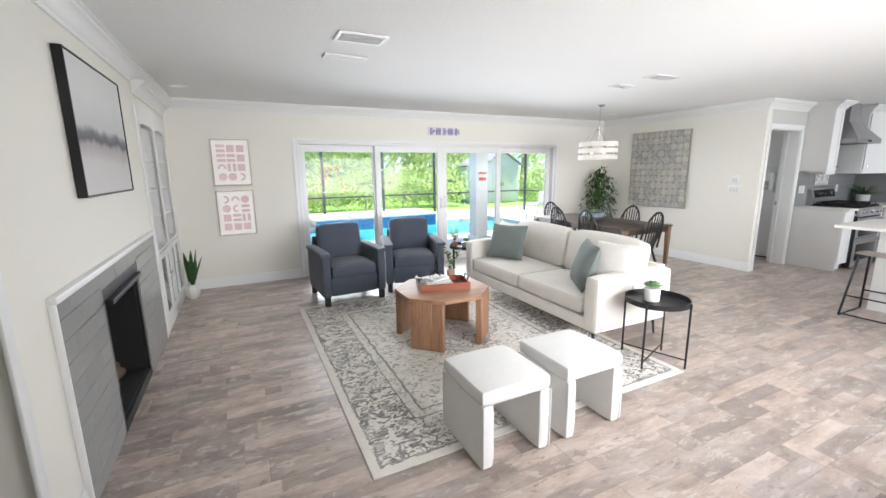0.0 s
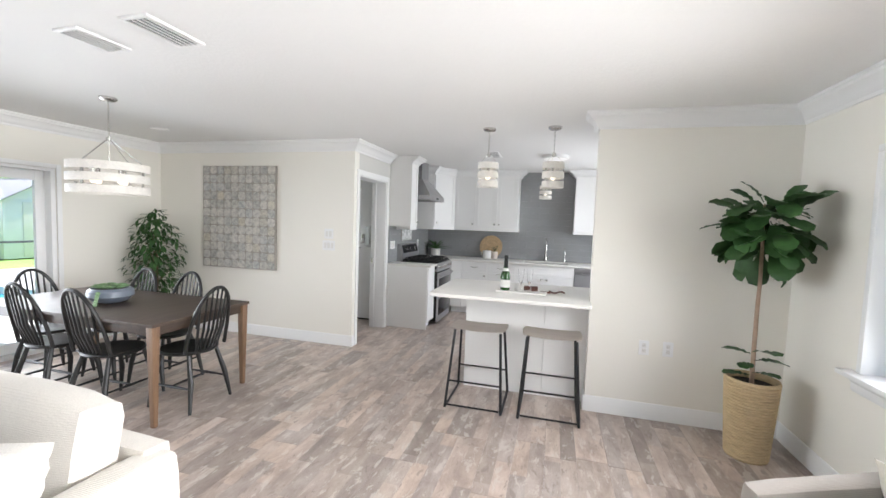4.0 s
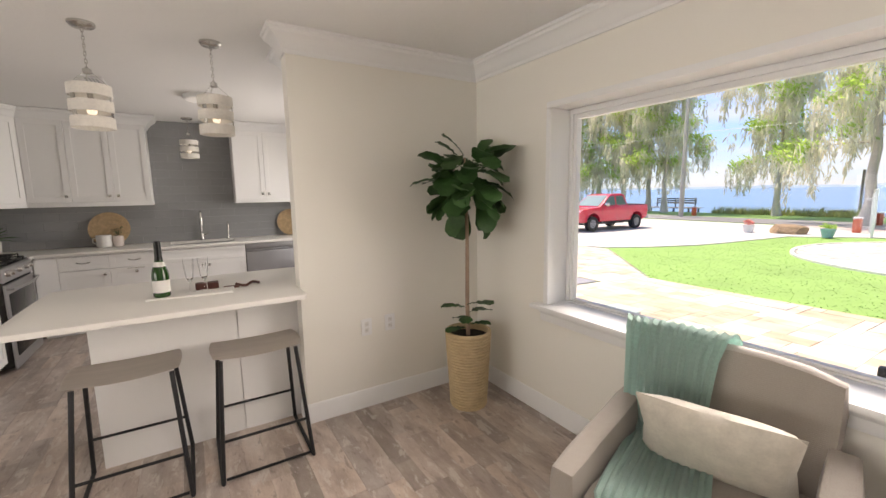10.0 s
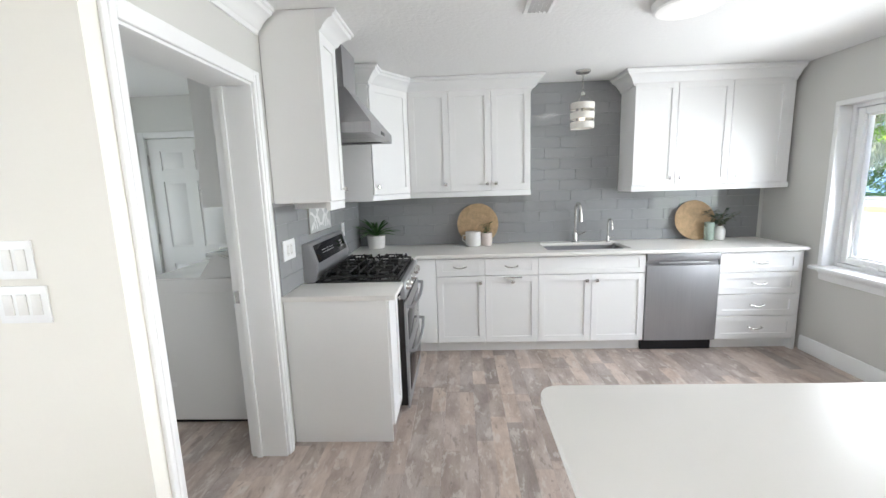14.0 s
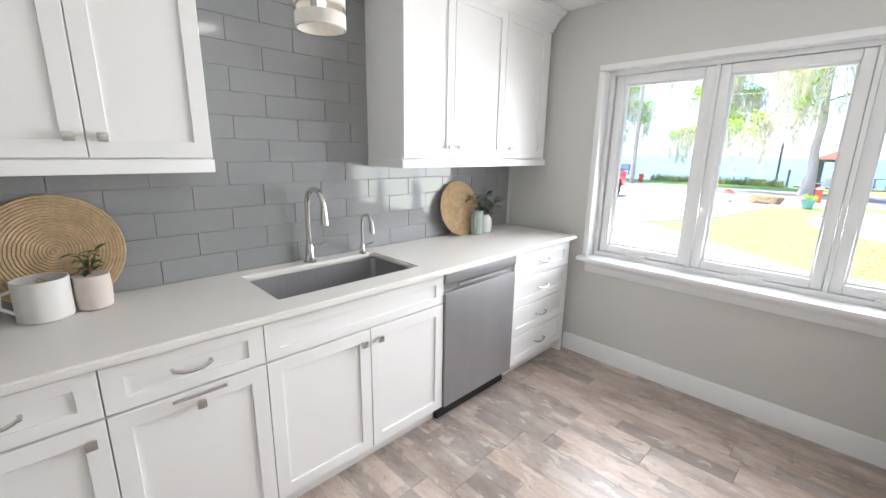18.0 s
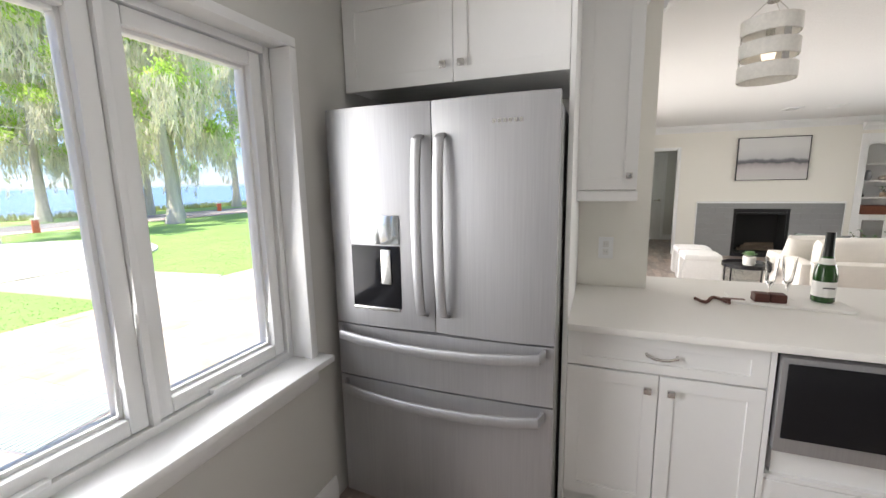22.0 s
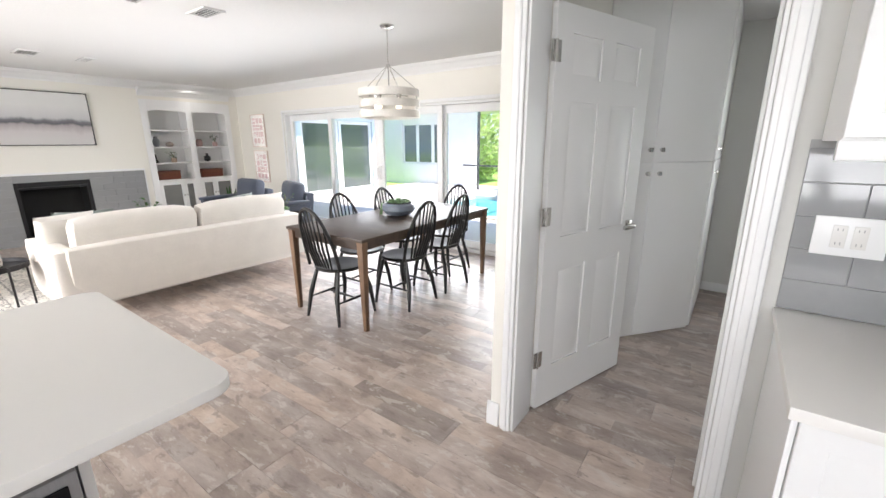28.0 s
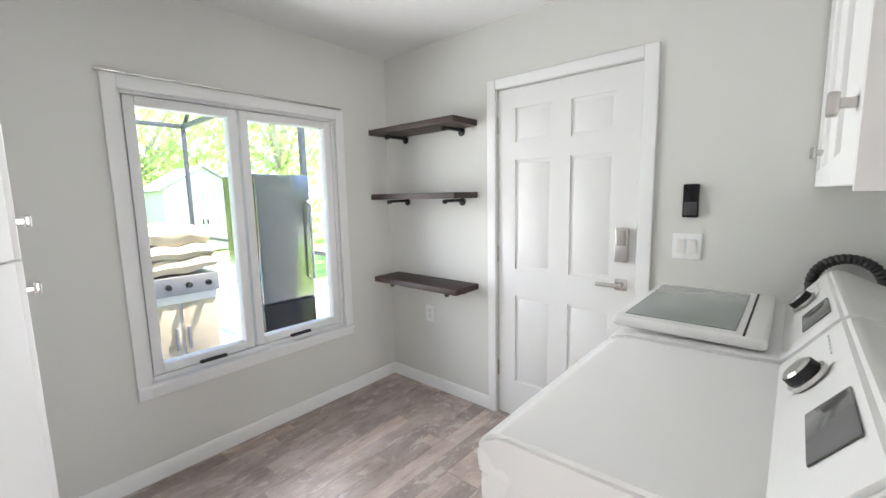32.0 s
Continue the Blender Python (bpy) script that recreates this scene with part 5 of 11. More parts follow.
M_TEAKV = wood("reddish_teak_upright", (0.20, 0.095, 0.05), (0.42, 0.235, 0.135), (2.5, 2.5, 0.35))
M_BLKW = plain("black_lacquer_wood", (0.009, 0.009, 0.009), 0.42, var=0.1, relief=0.03)
M_LEAF = plain("dark_leaf", (0.034, 0.085, 0.025), 0.5, var=0.35, scale=6, fine=30, relief=0.1, shift=True)
M_LEAF2 = plain("mid_leaf", (0.055, 0.125, 0.04), 0.55, var=0.35, scale=6, fine=30, relief=0.1, shift=True)
for _lm in (M_LEAF, M_LEAF2):
    _lm.node_tree.nodes["Principled BSDF"].inputs["Specular IOR Level"].default_value = 0.22
M_SUCC = plain("pale_succulent", (0.22, 0.36, 0.18), 0.45, var=0.25, scale=20)
M_BARK = plain("thin_bark", (0.20, 0.14, 0.09), 0.85, var=0.3, scale=15, relief=0.4)
M_SOIL = plain("dark_soil", (0.03, 0.024, 0.018), 0.95, var=0.4, relief=0.6)
M_POTW = plain("white_ceramic", (0.74, 0.73, 0.70), 0.35, var=0.02)
M_TERRA = plain("terracotta", (0.42, 0.20, 0.11), 0.8, var=0.1)
M_WICK = plain("woven_straw", (0.52, 0.40, 0.24), 0.75, var=0.2, scale=20, fine=160, relief=0.5, stretch=(1, 1, 3))
M_GREYC = plain("grey_ceramic", (0.30, 0.32, 0.34), 0.4, var=0.1)
M_PAPER = plain("paper_white", (0.78, 0.77, 0.74), 0.8, var=0.02)


def rug_mat():
    m, nt, b = node_mat("distressed_rug")
    vec = coords(nt)
    sep = nt.nodes.new("ShaderNodeSeparateXYZ")
    link(nt, vec, sep.inputs[0])
    x, y = sep.outputs[0], sep.outputs[1]
    ax, ay = math_node(nt, "ABSOLUTE", x), math_node(nt, "ABSOLUTE", y)
    edge = math_node(nt, "MINIMUM", math_node(nt, "SUBTRACT", 1.22, ax), math_node(nt, "SUBTRACT", 1.465, ay))
    warp = noise_node(nt, vec, 9, 3, 0.6)
    wear, fine = noise_node(nt, vec, 3.0, 6, 0.70, 0.5), noise_node(nt, vec, 70, 4, 0.7)
    dash = noise_node(nt, coords(nt, (30, 95, 1)), 1.0, 3, 0.6)
    flake = noise_node(nt, coords(nt, (17, 24, 1)), 1.0, 4, 0.62, 1.4)
    petal = nt.nodes.new("ShaderNodeTexVoronoi")
    petal.inputs["Scale"].default_value = 8.5
    link(nt, vec, petal.inputs["Vector"])

    def near(v, at, half):
        return math_node(nt, "LESS_THAN", math_node(nt, "ABSOLUTE", math_node(nt, "SUBTRACT", v, at)), half)

    wob = math_node(nt, "ADD", edge, math_node(nt, "MULTIPLY", math_node(nt, "SUBTRACT", warp, 0.5), 0.05))
    lines = math_node(nt, "MAXIMUM", near(wob, 0.455, 0.010), math_node(nt, "MAXIMUM", near(wob, 0.065, 0.006), near(wob, 0.375, 0.005)))
    band = near(edge, 0.215, 0.165)
    guard = near(edge, 0.415, 0.032)
    inner = math_node(nt, "GREATER_THAN", edge, 0.47)
    # a row of scalloped medallions down the middle
    dia = math_node(nt, "ADD", math_node(nt, "ADD", math_node(nt, "MULTIPLY", ax, 1.05), math_node(nt, "PINGPONG", y, 0.49)), math_node(nt, "MULTIPLY", math_node(nt, "SUBTRACT", warp, 0.5), 0.34))
    rings = math_node(nt, "MAXIMUM", near(dia, 0.50, 0.012), math_node(nt, "MAXIMUM", near(dia, 0.33, 0.010), near(dia, 0.17, 0.012)))
    fill = math_node(nt, "MAXIMUM", near(dia, 0.415, 0.075), math_node(nt, "LESS_THAN", dia, 0.15))
    flakes = ramp(nt, flake, [(0.49, (0, 0, 0)), (0.535, (1, 1, 1))])
    sparse = ramp(nt, flake, [(0.52, (0, 0, 0)), (0.57, (1, 1, 1))])
    leafy = math_node(nt, "LESS_THAN", petal.outputs["Distance"], 0.30)
    rim = math_node(nt, "MULTIPLY", band, math_node(nt, "MAXIMUM", flakes, math_node(nt, "MULTIPLY", leafy, 0.55)))
    field = math_node(nt, "MULTIPLY", inner, math_node(nt, "MAXIMUM", math_node(nt, "MULTIPLY", sparse, 0.75), math_node(nt, "MAXIMUM", rings, math_node(nt, "MULTIPLY", fill, 0.30))))
    pat = math_node(nt, "MAXIMUM", math_node(nt, "MAXIMUM", math_node(nt, "MULTIPLY", lines, 0.9), math_node(nt, "MULTIPLY", guard, math_node(nt, "MULTIPLY", sparse, 0.5))), math_node(nt, "MAXIMUM", field, rim))
    keep = ramp(nt, math_node(nt, "ADD", math_node(nt, "MULTIPLY", wear, 0.9), math_node(nt, "MULTIPLY", dash, 0.8)), [(0.64, (0.10, 0.10, 0.10)), (0.85, (1, 1, 1))])
    amt = math_node(nt, "MULTIPLY", math_node(nt, "MULTIPLY", pat, keep), 0.84)
    ground = ramp(nt, wear, [(0.28, (0.60, 0.575, 0.525)), (0.42, (0.72, 0.685, 0.625)), (0.60, (0.77, 0.735, 0.67)), (0.78, (0.66, 0.63, 0.58))])
    col = mix(nt, amt, ground, (0.115, 0.112, 0.112))
    speck = ramp(nt, fine, [(0.55, (0, 0, 0)), (0.70, (0.30, 0.30, 0.30))])
    col = mix(nt, speck, col, (0.25, 0.24, 0.23))
    link(nt, col, b.inputs["Base Color"])
    b.inputs["Roughness"].default_value = 0.95
    bump(nt, b, fine, 0.5, 0.003)
    return m


rug = solid("area_rug", box(-1.22, 1.22, -1.465, 1.465, 0, 0.009, 0.003), rug_mat(), "distressed ivory and charcoal patterned rug on the plank floor", "rug", m=pose(2.20, 3.54, 0.001))

# coffee table: octagonal top on four slab legs
tbl = thing("coffee_table", pose(2.115, 3.60, 0.0), "octagonal reddish wood coffee table with wide slab legs", "coffee table")
R8 = 0.442
oct8 = [(R8 * math.cos(radians(22.5 + 45 * k)), R8 * math.sin(radians(22.5 + 45 * k))) for k in range(8)]
part("tabletop", prism(oct8, 0.435, 0.465, 0.004), M_TEAK, tbl)
for k, an in enumerate((225, 315, 45, 135)):
    lm = bmesh.new()
    box(-0.15, 0.15, -0.025, 0.025, 0.010, 0.435, 0.003, 1, lm)
    for i in range(3):
        box(-0.1 + i * 0.1 - 0.046, -0.1 + i * 0.1 + 0.046, -0.029, -0.022, 0.014, 0.431, 0.003, 1, lm)
    part("leg", lm, M_TEAKV, tbl, "", pose(0.385 * math.cos(radians(an)), 0.385 * math.sin(radians(an)), 0, 0, 0, an + 90))


def tray():
    t = thing("serving_tray", pose(2.13, 3.62, 0.466, 0, 0, -14), "reddish wooden tray with black handles", "tray")
    w, d = 0.46, 0.30
    bm = box(-w / 2, w / 2, -d / 2, d / 2, 0, 0.012, 0.002)
    for b6 in ((-w / 2, w / 2, -d / 2, -d / 2 + 0.014, 0.012, 0.062), (-w / 2, w / 2, d / 2 - 0.014, d / 2, 0.012, 0.062), (-w / 2, -w / 2 + 0.014, -d / 2 + 0.014, d / 2 - 0.014, 0.012, 0.062), (w / 2 - 0.014, w / 2, -d / 2 + 0.014, d / 2 - 0.014, 0.012, 0.062)):
        box(*b6, 0.002, 1, bm)
    part("body", bm, plain("red_brown_wood", (0.30, 0.085, 0.045), 0.4, var=0.12, stretch=(1, 6, 6)), t)
    for s in (-1, 1):
        part("handle", tube([(s * (w / 2 - 0.006), -0.06, 0.06), (s * (w / 2 + 0.004), -0.055, 0.10), (s * (w / 2 + 0.004), 0.055, 0.10), (s * (w / 2 - 0.006), 0.06, 0.06)], 0.008, 8), M_BLACK, t)
    for k, (w2, d2, h2, c, rz) in enumerate(((0.26, 0.19, 0.03, (0.72, 0.70, 0.66), 8), (0.24, 0.17, 0.028, (0.55, 0.56, 0.55), -6), (0.2, 0.15, 0.022, (0.75, 0.74, 0.70), 14))):
        z = 0.479 + (0, 0.031, 0.060)[k]
        bk = thing("book", pose(2.07, 3.64, z, 0, 0, rz), "pale book lying in the tray", "book", "books in the tray")
        part("page_block", box(-w2 / 2 + 0.004, w2 / 2 - 0.004, -d2 / 2 + 0.003, d2 / 2 - 0.004, 0.003, h2 - 0.003), M_PAPER, bk)
        cm = plain("book_cover", c, 0.6, var=0.06)
        part("cover", box(-w2 / 2, w2 / 2, -d2 / 2, d2 / 2, 0, 0.003), cm, bk)
        part("cover", box(-w2 / 2, w2 / 2, -d2 / 2, d2 / 2, h2 - 0.003, h2), cm, bk)
        part("spine", box(-w2 / 2, w2 / 2, -d2 / 2 - 0.003, -d2 / 2, 0, h2, 0.002), cm, bk)
    sp = thing("spiky_ornament", pose(2.07, 3.65, 0.60), "black spiky metal ornament on the books", "ornament")
    bm = bmesh.new()
    g = random.Random(5)
    for _ in range(46):
        v = Vector((g.gauss(0, 1), g.gauss(0, 1), g.gauss(0, 0.9))).normalized()
        tube([v * 0.006, v * g.uniform(0.055, 0.085)], [0.004, 0.001], 5, bm=bm)
    for v in bm.verts:
        v.co.z = max(v.co.z, -0.039)
    part("body", bm, M_BLACK, sp)
    sg = thing("bead_garland", pose(1.98, 3.60, 0.568), "short string of pale beads", "garland")
    bm = bmesh.new()
    for k in range(16):
        a = k / 15
        bmesh.ops.create_icosphere(bm, subdivisions=1, radius=0.011, matrix=Matrix.Translation((0.10 * math.sin(a * 5), -0.12 + a * 0.2, 0.0)))
    part("bead_strand", bm, M_PAPER, sg)


tray()


def sprig_plant(name, m, pot, pot_mat, soil_r, soil_z, stems, label, leafy, size=(0.05, 0.028), height=0.22, spread=0.10, seed=1, mats=None, category="potted plant"):
    """A pot with leafy stems."""
    t = thing(name, m, label, category)
    part("pot", lathe(pot, 24), pot_mat, t)
    part("soil", lathe([(soil_r, soil_z - 0.01), (soil_r, soil_z), (0.002, soil_z + 0.004)], 16), M_SOIL, t)
    g = random.Random(seed)
    sb_, lb_ = bmesh.new(), bmesh.new()
    base = leaf(size[0], size[1], 0.3, 0.3, 3)
    for i in range(stems):
        a = TAU * i / stems + g.uniform(-0.3, 0.3)
        h, s = height * g.uniform(0.65, 1.1), spread * g.uniform(0.4, 1.15)
        pts = [Vector((s * math.cos(a) * u ** 1.4, s * math.sin(a) * u ** 1.4, soil_z + h * u)) for u in (0, 0.35, 0.7, 1.0)]
        tube(pts, [0.003, 0.0026, 0.002, 0.001], 5, bm=sb_)
        for k in range(leafy):
            u = 0.2 + 0.8 * k / max(1, leafy - 1)
            p = pts[0].lerp(pts[1], u / 0.35) if u < 0.35 else (pts[1].lerp(pts[2], (u - 0.35) / 0.35) if u < 0.7 else pts[2].lerp(pts[3], (u - 0.7) / 0.3))
            lf = base.copy()
            k2 = g.uniform(0.7, 1.2)
            merge(lb_, lf, Matrix.Translation(p) @ Matrix.Rotation(g.uniform(0, TAU), 4, "Z") @ Matrix.Rotation(g.uniform(-0.2, 0.9), 4, "X") @ Matrix.Scale(k2, 4))
    base.free()
    part("stem", sb_, M_BARK, t)
    part("foliage", lb_, (mats or M_LEAF2), t)
    return t


def succulent(name, m, pot, pot_mat, z, r, label, mat_, rosettes=1, seed=2):
    t = thing(name, m, label, "potted plant")
    part("pot", lathe(pot, 24), pot_mat, t)
    part("soil", lathe([(pot[-1][0] * 0.9, z - 0.008), (pot[-1][0] * 0.9, z), (0.002, z + 0.003)], 16), M_SOIL, t)
    g = random.Random(seed)
    for q in range(rosettes):
        bm = bmesh.new()
        cx, cy = (0, 0) if rosettes == 1 else (g.uniform(-1, 1) * pot[-1][0] * 0.65, g.uniform(-1, 1) * pot[-1][0] * 0.65)
        rr = r * (1 if rosettes == 1 else g.uniform(0.7, 1.1))
        for ring, (n, tilt_, ln) in enumerate(((8, 20, 1.0), (7, 42, 0.85), (5, 62, 0.65), (3, 78, 0.5))):
            for k in range(n):
                lf = cushion(rr * ln * 0.42, rr * ln, rr * 0.16, 0.6, 2)
                moved(lf, Matrix.Translation((0, rr * ln * 0.55, 0)))
                merge(bm, lf, Matrix.Translation((cx, cy, z + 0.01 + ring * rr * 0.05)) @ Matrix.Rotation(TAU * k / n + ring * 0.4, 4, "Z") @ Matrix.Rotation(radians(tilt_), 4, "X"))
        part("rosette", bm, mat_, t)
    return t


sprig_plant("sprig_plant", pose(2.31, 3.80, 0.4655), [(0.030, 0), (0.034, 0.005), (0.042, 0.10), (0.037, 0.10)], plain("tan_clay", (0.42, 0.30, 0.21), 0.75, var=0.1, scale=20), 0.037, 0.092, 5, "leafy sprigs in a small tan clay pot on the coffee table", 10, (0.055, 0.034), 0.22, 0.13, 3)

# sofa
sf = thing("sofa", pose(3.50, 3.71, 0.0), "cream linen two-seat sofa with slim black legs", "sofa")
# local: y along its length, it looks to -x
part("base_frame", moved(soft_box(0.90, 2.18, 0.12, 0.02, 0.0), pose(0.0, 0, 0.17)), M_SOFA, sf)
for s in (-1, 1):
    am = soft_box(0.92, 0.17, 0.478, 0.045, 0.0, s)
    part("armrest", moved(am, pose(0.0, s * 1.025, 0.175)), M_SOFA, sf)
    part("seat_cushion", moved(soft_box(0.68, 0.93, 0.17, 0.05, 0.018, s + 3), pose(-0.115, s * 0.468, 0.285)), M_SOFA, sf)
    part("back_cushion", moved(soft_box(0.20, 0.945, 0.46, 0.075, 0.02, s + 6), pose(0.235, s * 0.474, 0.42, 0, 10, 0)), M_SOFA, sf)
    for x in (-0.38, 0.38):
        part("leg", tube([(x, s * 1.0, 0.175), (x * 1.02, s * 1.02, 0.0)], [0.014, 0.009], 10), M_BLACK, sf)
part("back_panel", moved(soft_box(0.14, 2.05, 0.50, 0.045, 0.0, 4), pose(0.385, 0, 0.175, 0, 6, 0)), M_SOFA, sf)


def pillow(m, w, h, th, mat_, label, seed, ribs=False):
    p = thing("cushion", m, label, "cushion")
    bm = cushion(w, h, th, 0.45, 8, seed)
    if ribs:
        for v in bm.verts:
            v.co.z += 0.006 * math.sin(v.co.x * 120) * (1 if v.co.z > 0 else -1) * max(0, 1 - (abs(v.co.x) / (w / 2)) ** 4)
    part("cover", bm, mat_, p)
    return p


pillow(pose(3.50, 4.60, 0.675, 0, -70, -8), 0.42, 0.42, 0.15, M_IVORY, "ivory cushion against the sofa arm", 1)
pillow(pose(3.36, 4.34, 0.675, 0, -66, 30), 0.43, 0.46, 0.15, M_GREEN, "grey-green cushion on the sofa", 2)
pillow(pose(3.30, 3.02, 0.665, 4, -72, -36), 0.43, 0.45, 0.16, M_GREEN, "grey-green cushion leaning on the sofa arm", 3)
pillow(pose(3.45, 2.81, 0.69, 0, -70, 14), 0.40, 0.42, 0.15, M_IVORY, "ribbed ivory cushion on the sofa", 4, True)


def tray_table(x, y, h=0.52, r=0.235, label="round black metal tray table"):
    t = thing("side_table", pose(x, y, 0.0), label, "side table", "black tray tables")
    part("tray_top", lathe([(r - 0.005, h - 0.03), (r, h - 0.028), (r, h + 0.012), (r - 0.006, h + 0.012), (r - 0.008, h - 0.022), (0.002, h - 0.022)], 40), M_BLACK, t)
    for k in range(4):
        a = radians(20 + 90 * k)
        c, s = math.cos(a), math.sin(a)
        part("leg", tube([((r + 0.004) * c, (r + 0.004) * s, h + 0.006), ((r + 0.004) * c, (r + 0.004) * s, 0.0)], 0.008, 8), M_BLACK, t)
    for k in range(2):
        a = radians(20 + 90 * k)
        part("cross_bar", tube([(r * math.cos(a), r * math.sin(a), 0.06 + 0.012 * k), (-r * math.cos(a), -r * math.sin(a), 0.06 + 0.012 * k)], 0.006, 8), M_BLACK, t)


tray_table(3.39, 2.33)
tray_table(3.20, 5.10, 0.52, 0.22, "round black metal tray table behind the sofa")
POT_S = [(0.045, 0), (0.058, 0.006), (0.062, 0.06), (0.06, 0.105), (0.052, 0.105)]
succulent("succulent_pot", pose(3.36, 2.36, 0.499), POT_S, M_POTW, 0.098, 0.075, "pale succulent in a white ceramic pot", M_SUCC)
succulent("succulent_pot", pose(3.20, 5.08, 0.499), [(0.04, 0), (0.055, 0.01), (0.058, 0.06), (0.05, 0.075), (0.044, 0.075)], M_GREYC, 0.07, 0.065, "small succulent in a grey pot", M_SUCC)
sprig_plant("sprig_plant", pose(3.07, 5.16, 0.499), [(0.03, 0), (0.035, 0.01), (0.04, 0.07), (0.034, 0.07)], M_TERRA, 0.032, 0.066, 6, "trailing green sprigs in a clay pot", 9, (0.045, 0.024), 0.2, 0.11, 8)

# ottomans: waterfall stools
for x in (1.715, 2.27):
    o = thing("ottoman", pose(x, 2.10, 0.0), "white boucle waterfall ottoman", "ottoman", "white ottomans")
    w = 0.45
    part("seat", moved(soft_box(w, 0.46, 0.10, 0.035, 0.01, x), pose(0, 0, 0.355)), M_BOUCLE, o)
    for s in (-1, 1):
        part("leg_panel", moved(soft_box(0.085, 0.46, 0.37, 0.028, 0.0, x + s), pose(s * (w / 2 - 0.0425), 0, 0)), M_BOUCLE, o)
        for s2 in (-1, 1):
            part("piping", tube([(s * (w / 2 - 0.012 - 0.028 * k), s2 * 0.23, 0.02) for k in (0,)] + [(s * (w / 2 - 0.012), s2 * 0.23, 0.36)], 0.006, 6), M_BOUCLE, o)


# slate armchairs
def navy_chair(x, y, rz):
    c = thing("armchair", pose(x, y, 0.0, 0, 0, rz), "slate blue fabric armchair with dark wooden feet", "armchair", "slate armchairs")
    part("base", moved(soft_box(0.56, 0.70, 0.22, 0.02, 0), pose(0, 0, 0.11)), M_NAVY, c)
    part("seat_cushion", moved(soft_box(0.545, 0.58, 0.16, 0.05, 0.02, x), pose(0, -0.08, 0.31)), M_NAVY, c)
    part("back_cushion", moved(soft_box(0.545, 0.20, 0.46, 0.07, 0.0, x + 1), pose(0, 0.20, 0.43, -12, 0, 0)), M_NAVY, c)
    part("back", moved(soft_box(0.60, 0.13, 0.58, 0.03, 0, 2), pose(0, 0.34, 0.15, -8, 0, 0)), M_NAVY, c)
    for s in (-1, 1):
        part("armrest", moved(soft_box(0.10, 0.74, 0.49, 0.022, 0, s), pose(s * 0.33, -0.0, 0.11)), M_NAVY, c)
        part("arm_pad", moved(soft_box(0.125, 0.76, 0.055, 0.02, 0, s), pose(s * 0.335, -0.005, 0.575)), M_NAVY, c)
        for yy_ in (-0.33, 0.33):
            part("foot", box(s * 0.33 - 0.03, s * 0.33 + 0.03, yy_ - 0.03, yy_ + 0.03, 0, 0.112, 0.005), M_BLKW, c)


navy_chair(1.60, 5.28, 4)
navy_chair(2.52, 5.38, -14)

# snake plant
sn = thing("snake_plant", pose(-0.145, 6.07, 0.0), "snake plant in a faceted white pot on the floor", "potted plant")
part("pot", lathe([(0.05, 0), (0.085, 0.06), (0.09, 0.11), (0.066, 0.175), (0.06, 0.175)], 7), M_POTW, sn, smooth=False)
part("soil", lathe([(0.06, 0.16), (0.06, 0.168), (0.002, 0.17)], 12), M_SOIL, sn)
g = random.Random(4)
for k in range(9):
    a, h, ln = g.uniform(0, TAU), g.uniform(0.28, 0.5), g.uniform(0.02, 0.14)
    lf = leaf(h, 0.055, 0.0, 0.35, 6)
    part("blade", lf, M_LEAF, sn, "", pose(0.03 * math.cos(a), 0.03 * math.sin(a), 0.165) @ Matrix.Rotation(a - math.pi / 2, 4, "Z") @ Matrix.Rotation(radians(90 - g.uniform(3, 24)), 4, "X"))


# framed prints and pictures
def framed(name, m, w, h, mat_f, mat_c, label, fw=0.018, depth=0.03, mount=0.0, category="picture"):
    t = thing(name, m, label, category)
    bm = box(-w / 2, -w / 2 + fw, -depth, 0, 0, h, 0.002, 1)
    box(w / 2 - fw, w / 2, -depth, 0, 0, h, 0.002, 1, bm)
    box(-w / 2 + fw, w / 2 - fw, -depth, 0, 0, fw, 0.002, 1, bm)
    box(-w / 2 + fw, w / 2 - fw, -depth, 0, h - fw, h, 0.002, 1, bm)
    part("frame", bm, mat_f, t)
    part("canvas", box(-w / 2 + fw, w / 2 - fw, -depth + 0.006, -0.002, fw, h - fw), mat_c, t)
    return t


def land_mat():
    m, nt, b = node_mat("misty_landscape")
    vec = coords(nt)
    sep = nt.nodes.new("ShaderNodeSeparateXYZ")
    link(nt, vec, sep.inputs[0])
    wv = noise_node(nt, coords(nt, (2.2, 1, 1)), 2.0, 5, 0.6)
    hgt = math_node(nt, "ADD", sep.outputs[2], math_node(nt, "MULTIPLY", math_node(nt, "SUBTRACT", wv, 0.5), 0.16))
    v = math_node(nt, "DIVIDE", hgt, 0.75)
    c = ramp(nt, v, [(0.0, (0.62, 0.61, 0.60)), (0.25, (0.60, 0.57, 0.57)), (0.38, (0.40, 0.36, 0.37)), (0.42, (0.13, 0.13, 0.14)), (0.47, (0.20, 0.20, 0.22)), (0.52, (0.55, 0.55, 0.56)), (0.75, (0.68, 0.68, 0.67)), (1.0, (0.70, 0.70, 0.69))])
    link(nt, c, b.inputs["Base Color"])
    b.inputs["Roughness"].default_value = 0.8
    bump(nt, b, noise_node(nt, vec, 200, 3), 0.15, 0.001)
    return m


framed("landscape_painting", pose(XW + 0.002, 3.60, 1.415, 0, 0, 90), 1.065, 0.758, M_BLACK, land_mat(), "misty grey landscape painting in a thin black frame", 0.012, 0.045, category="painting")


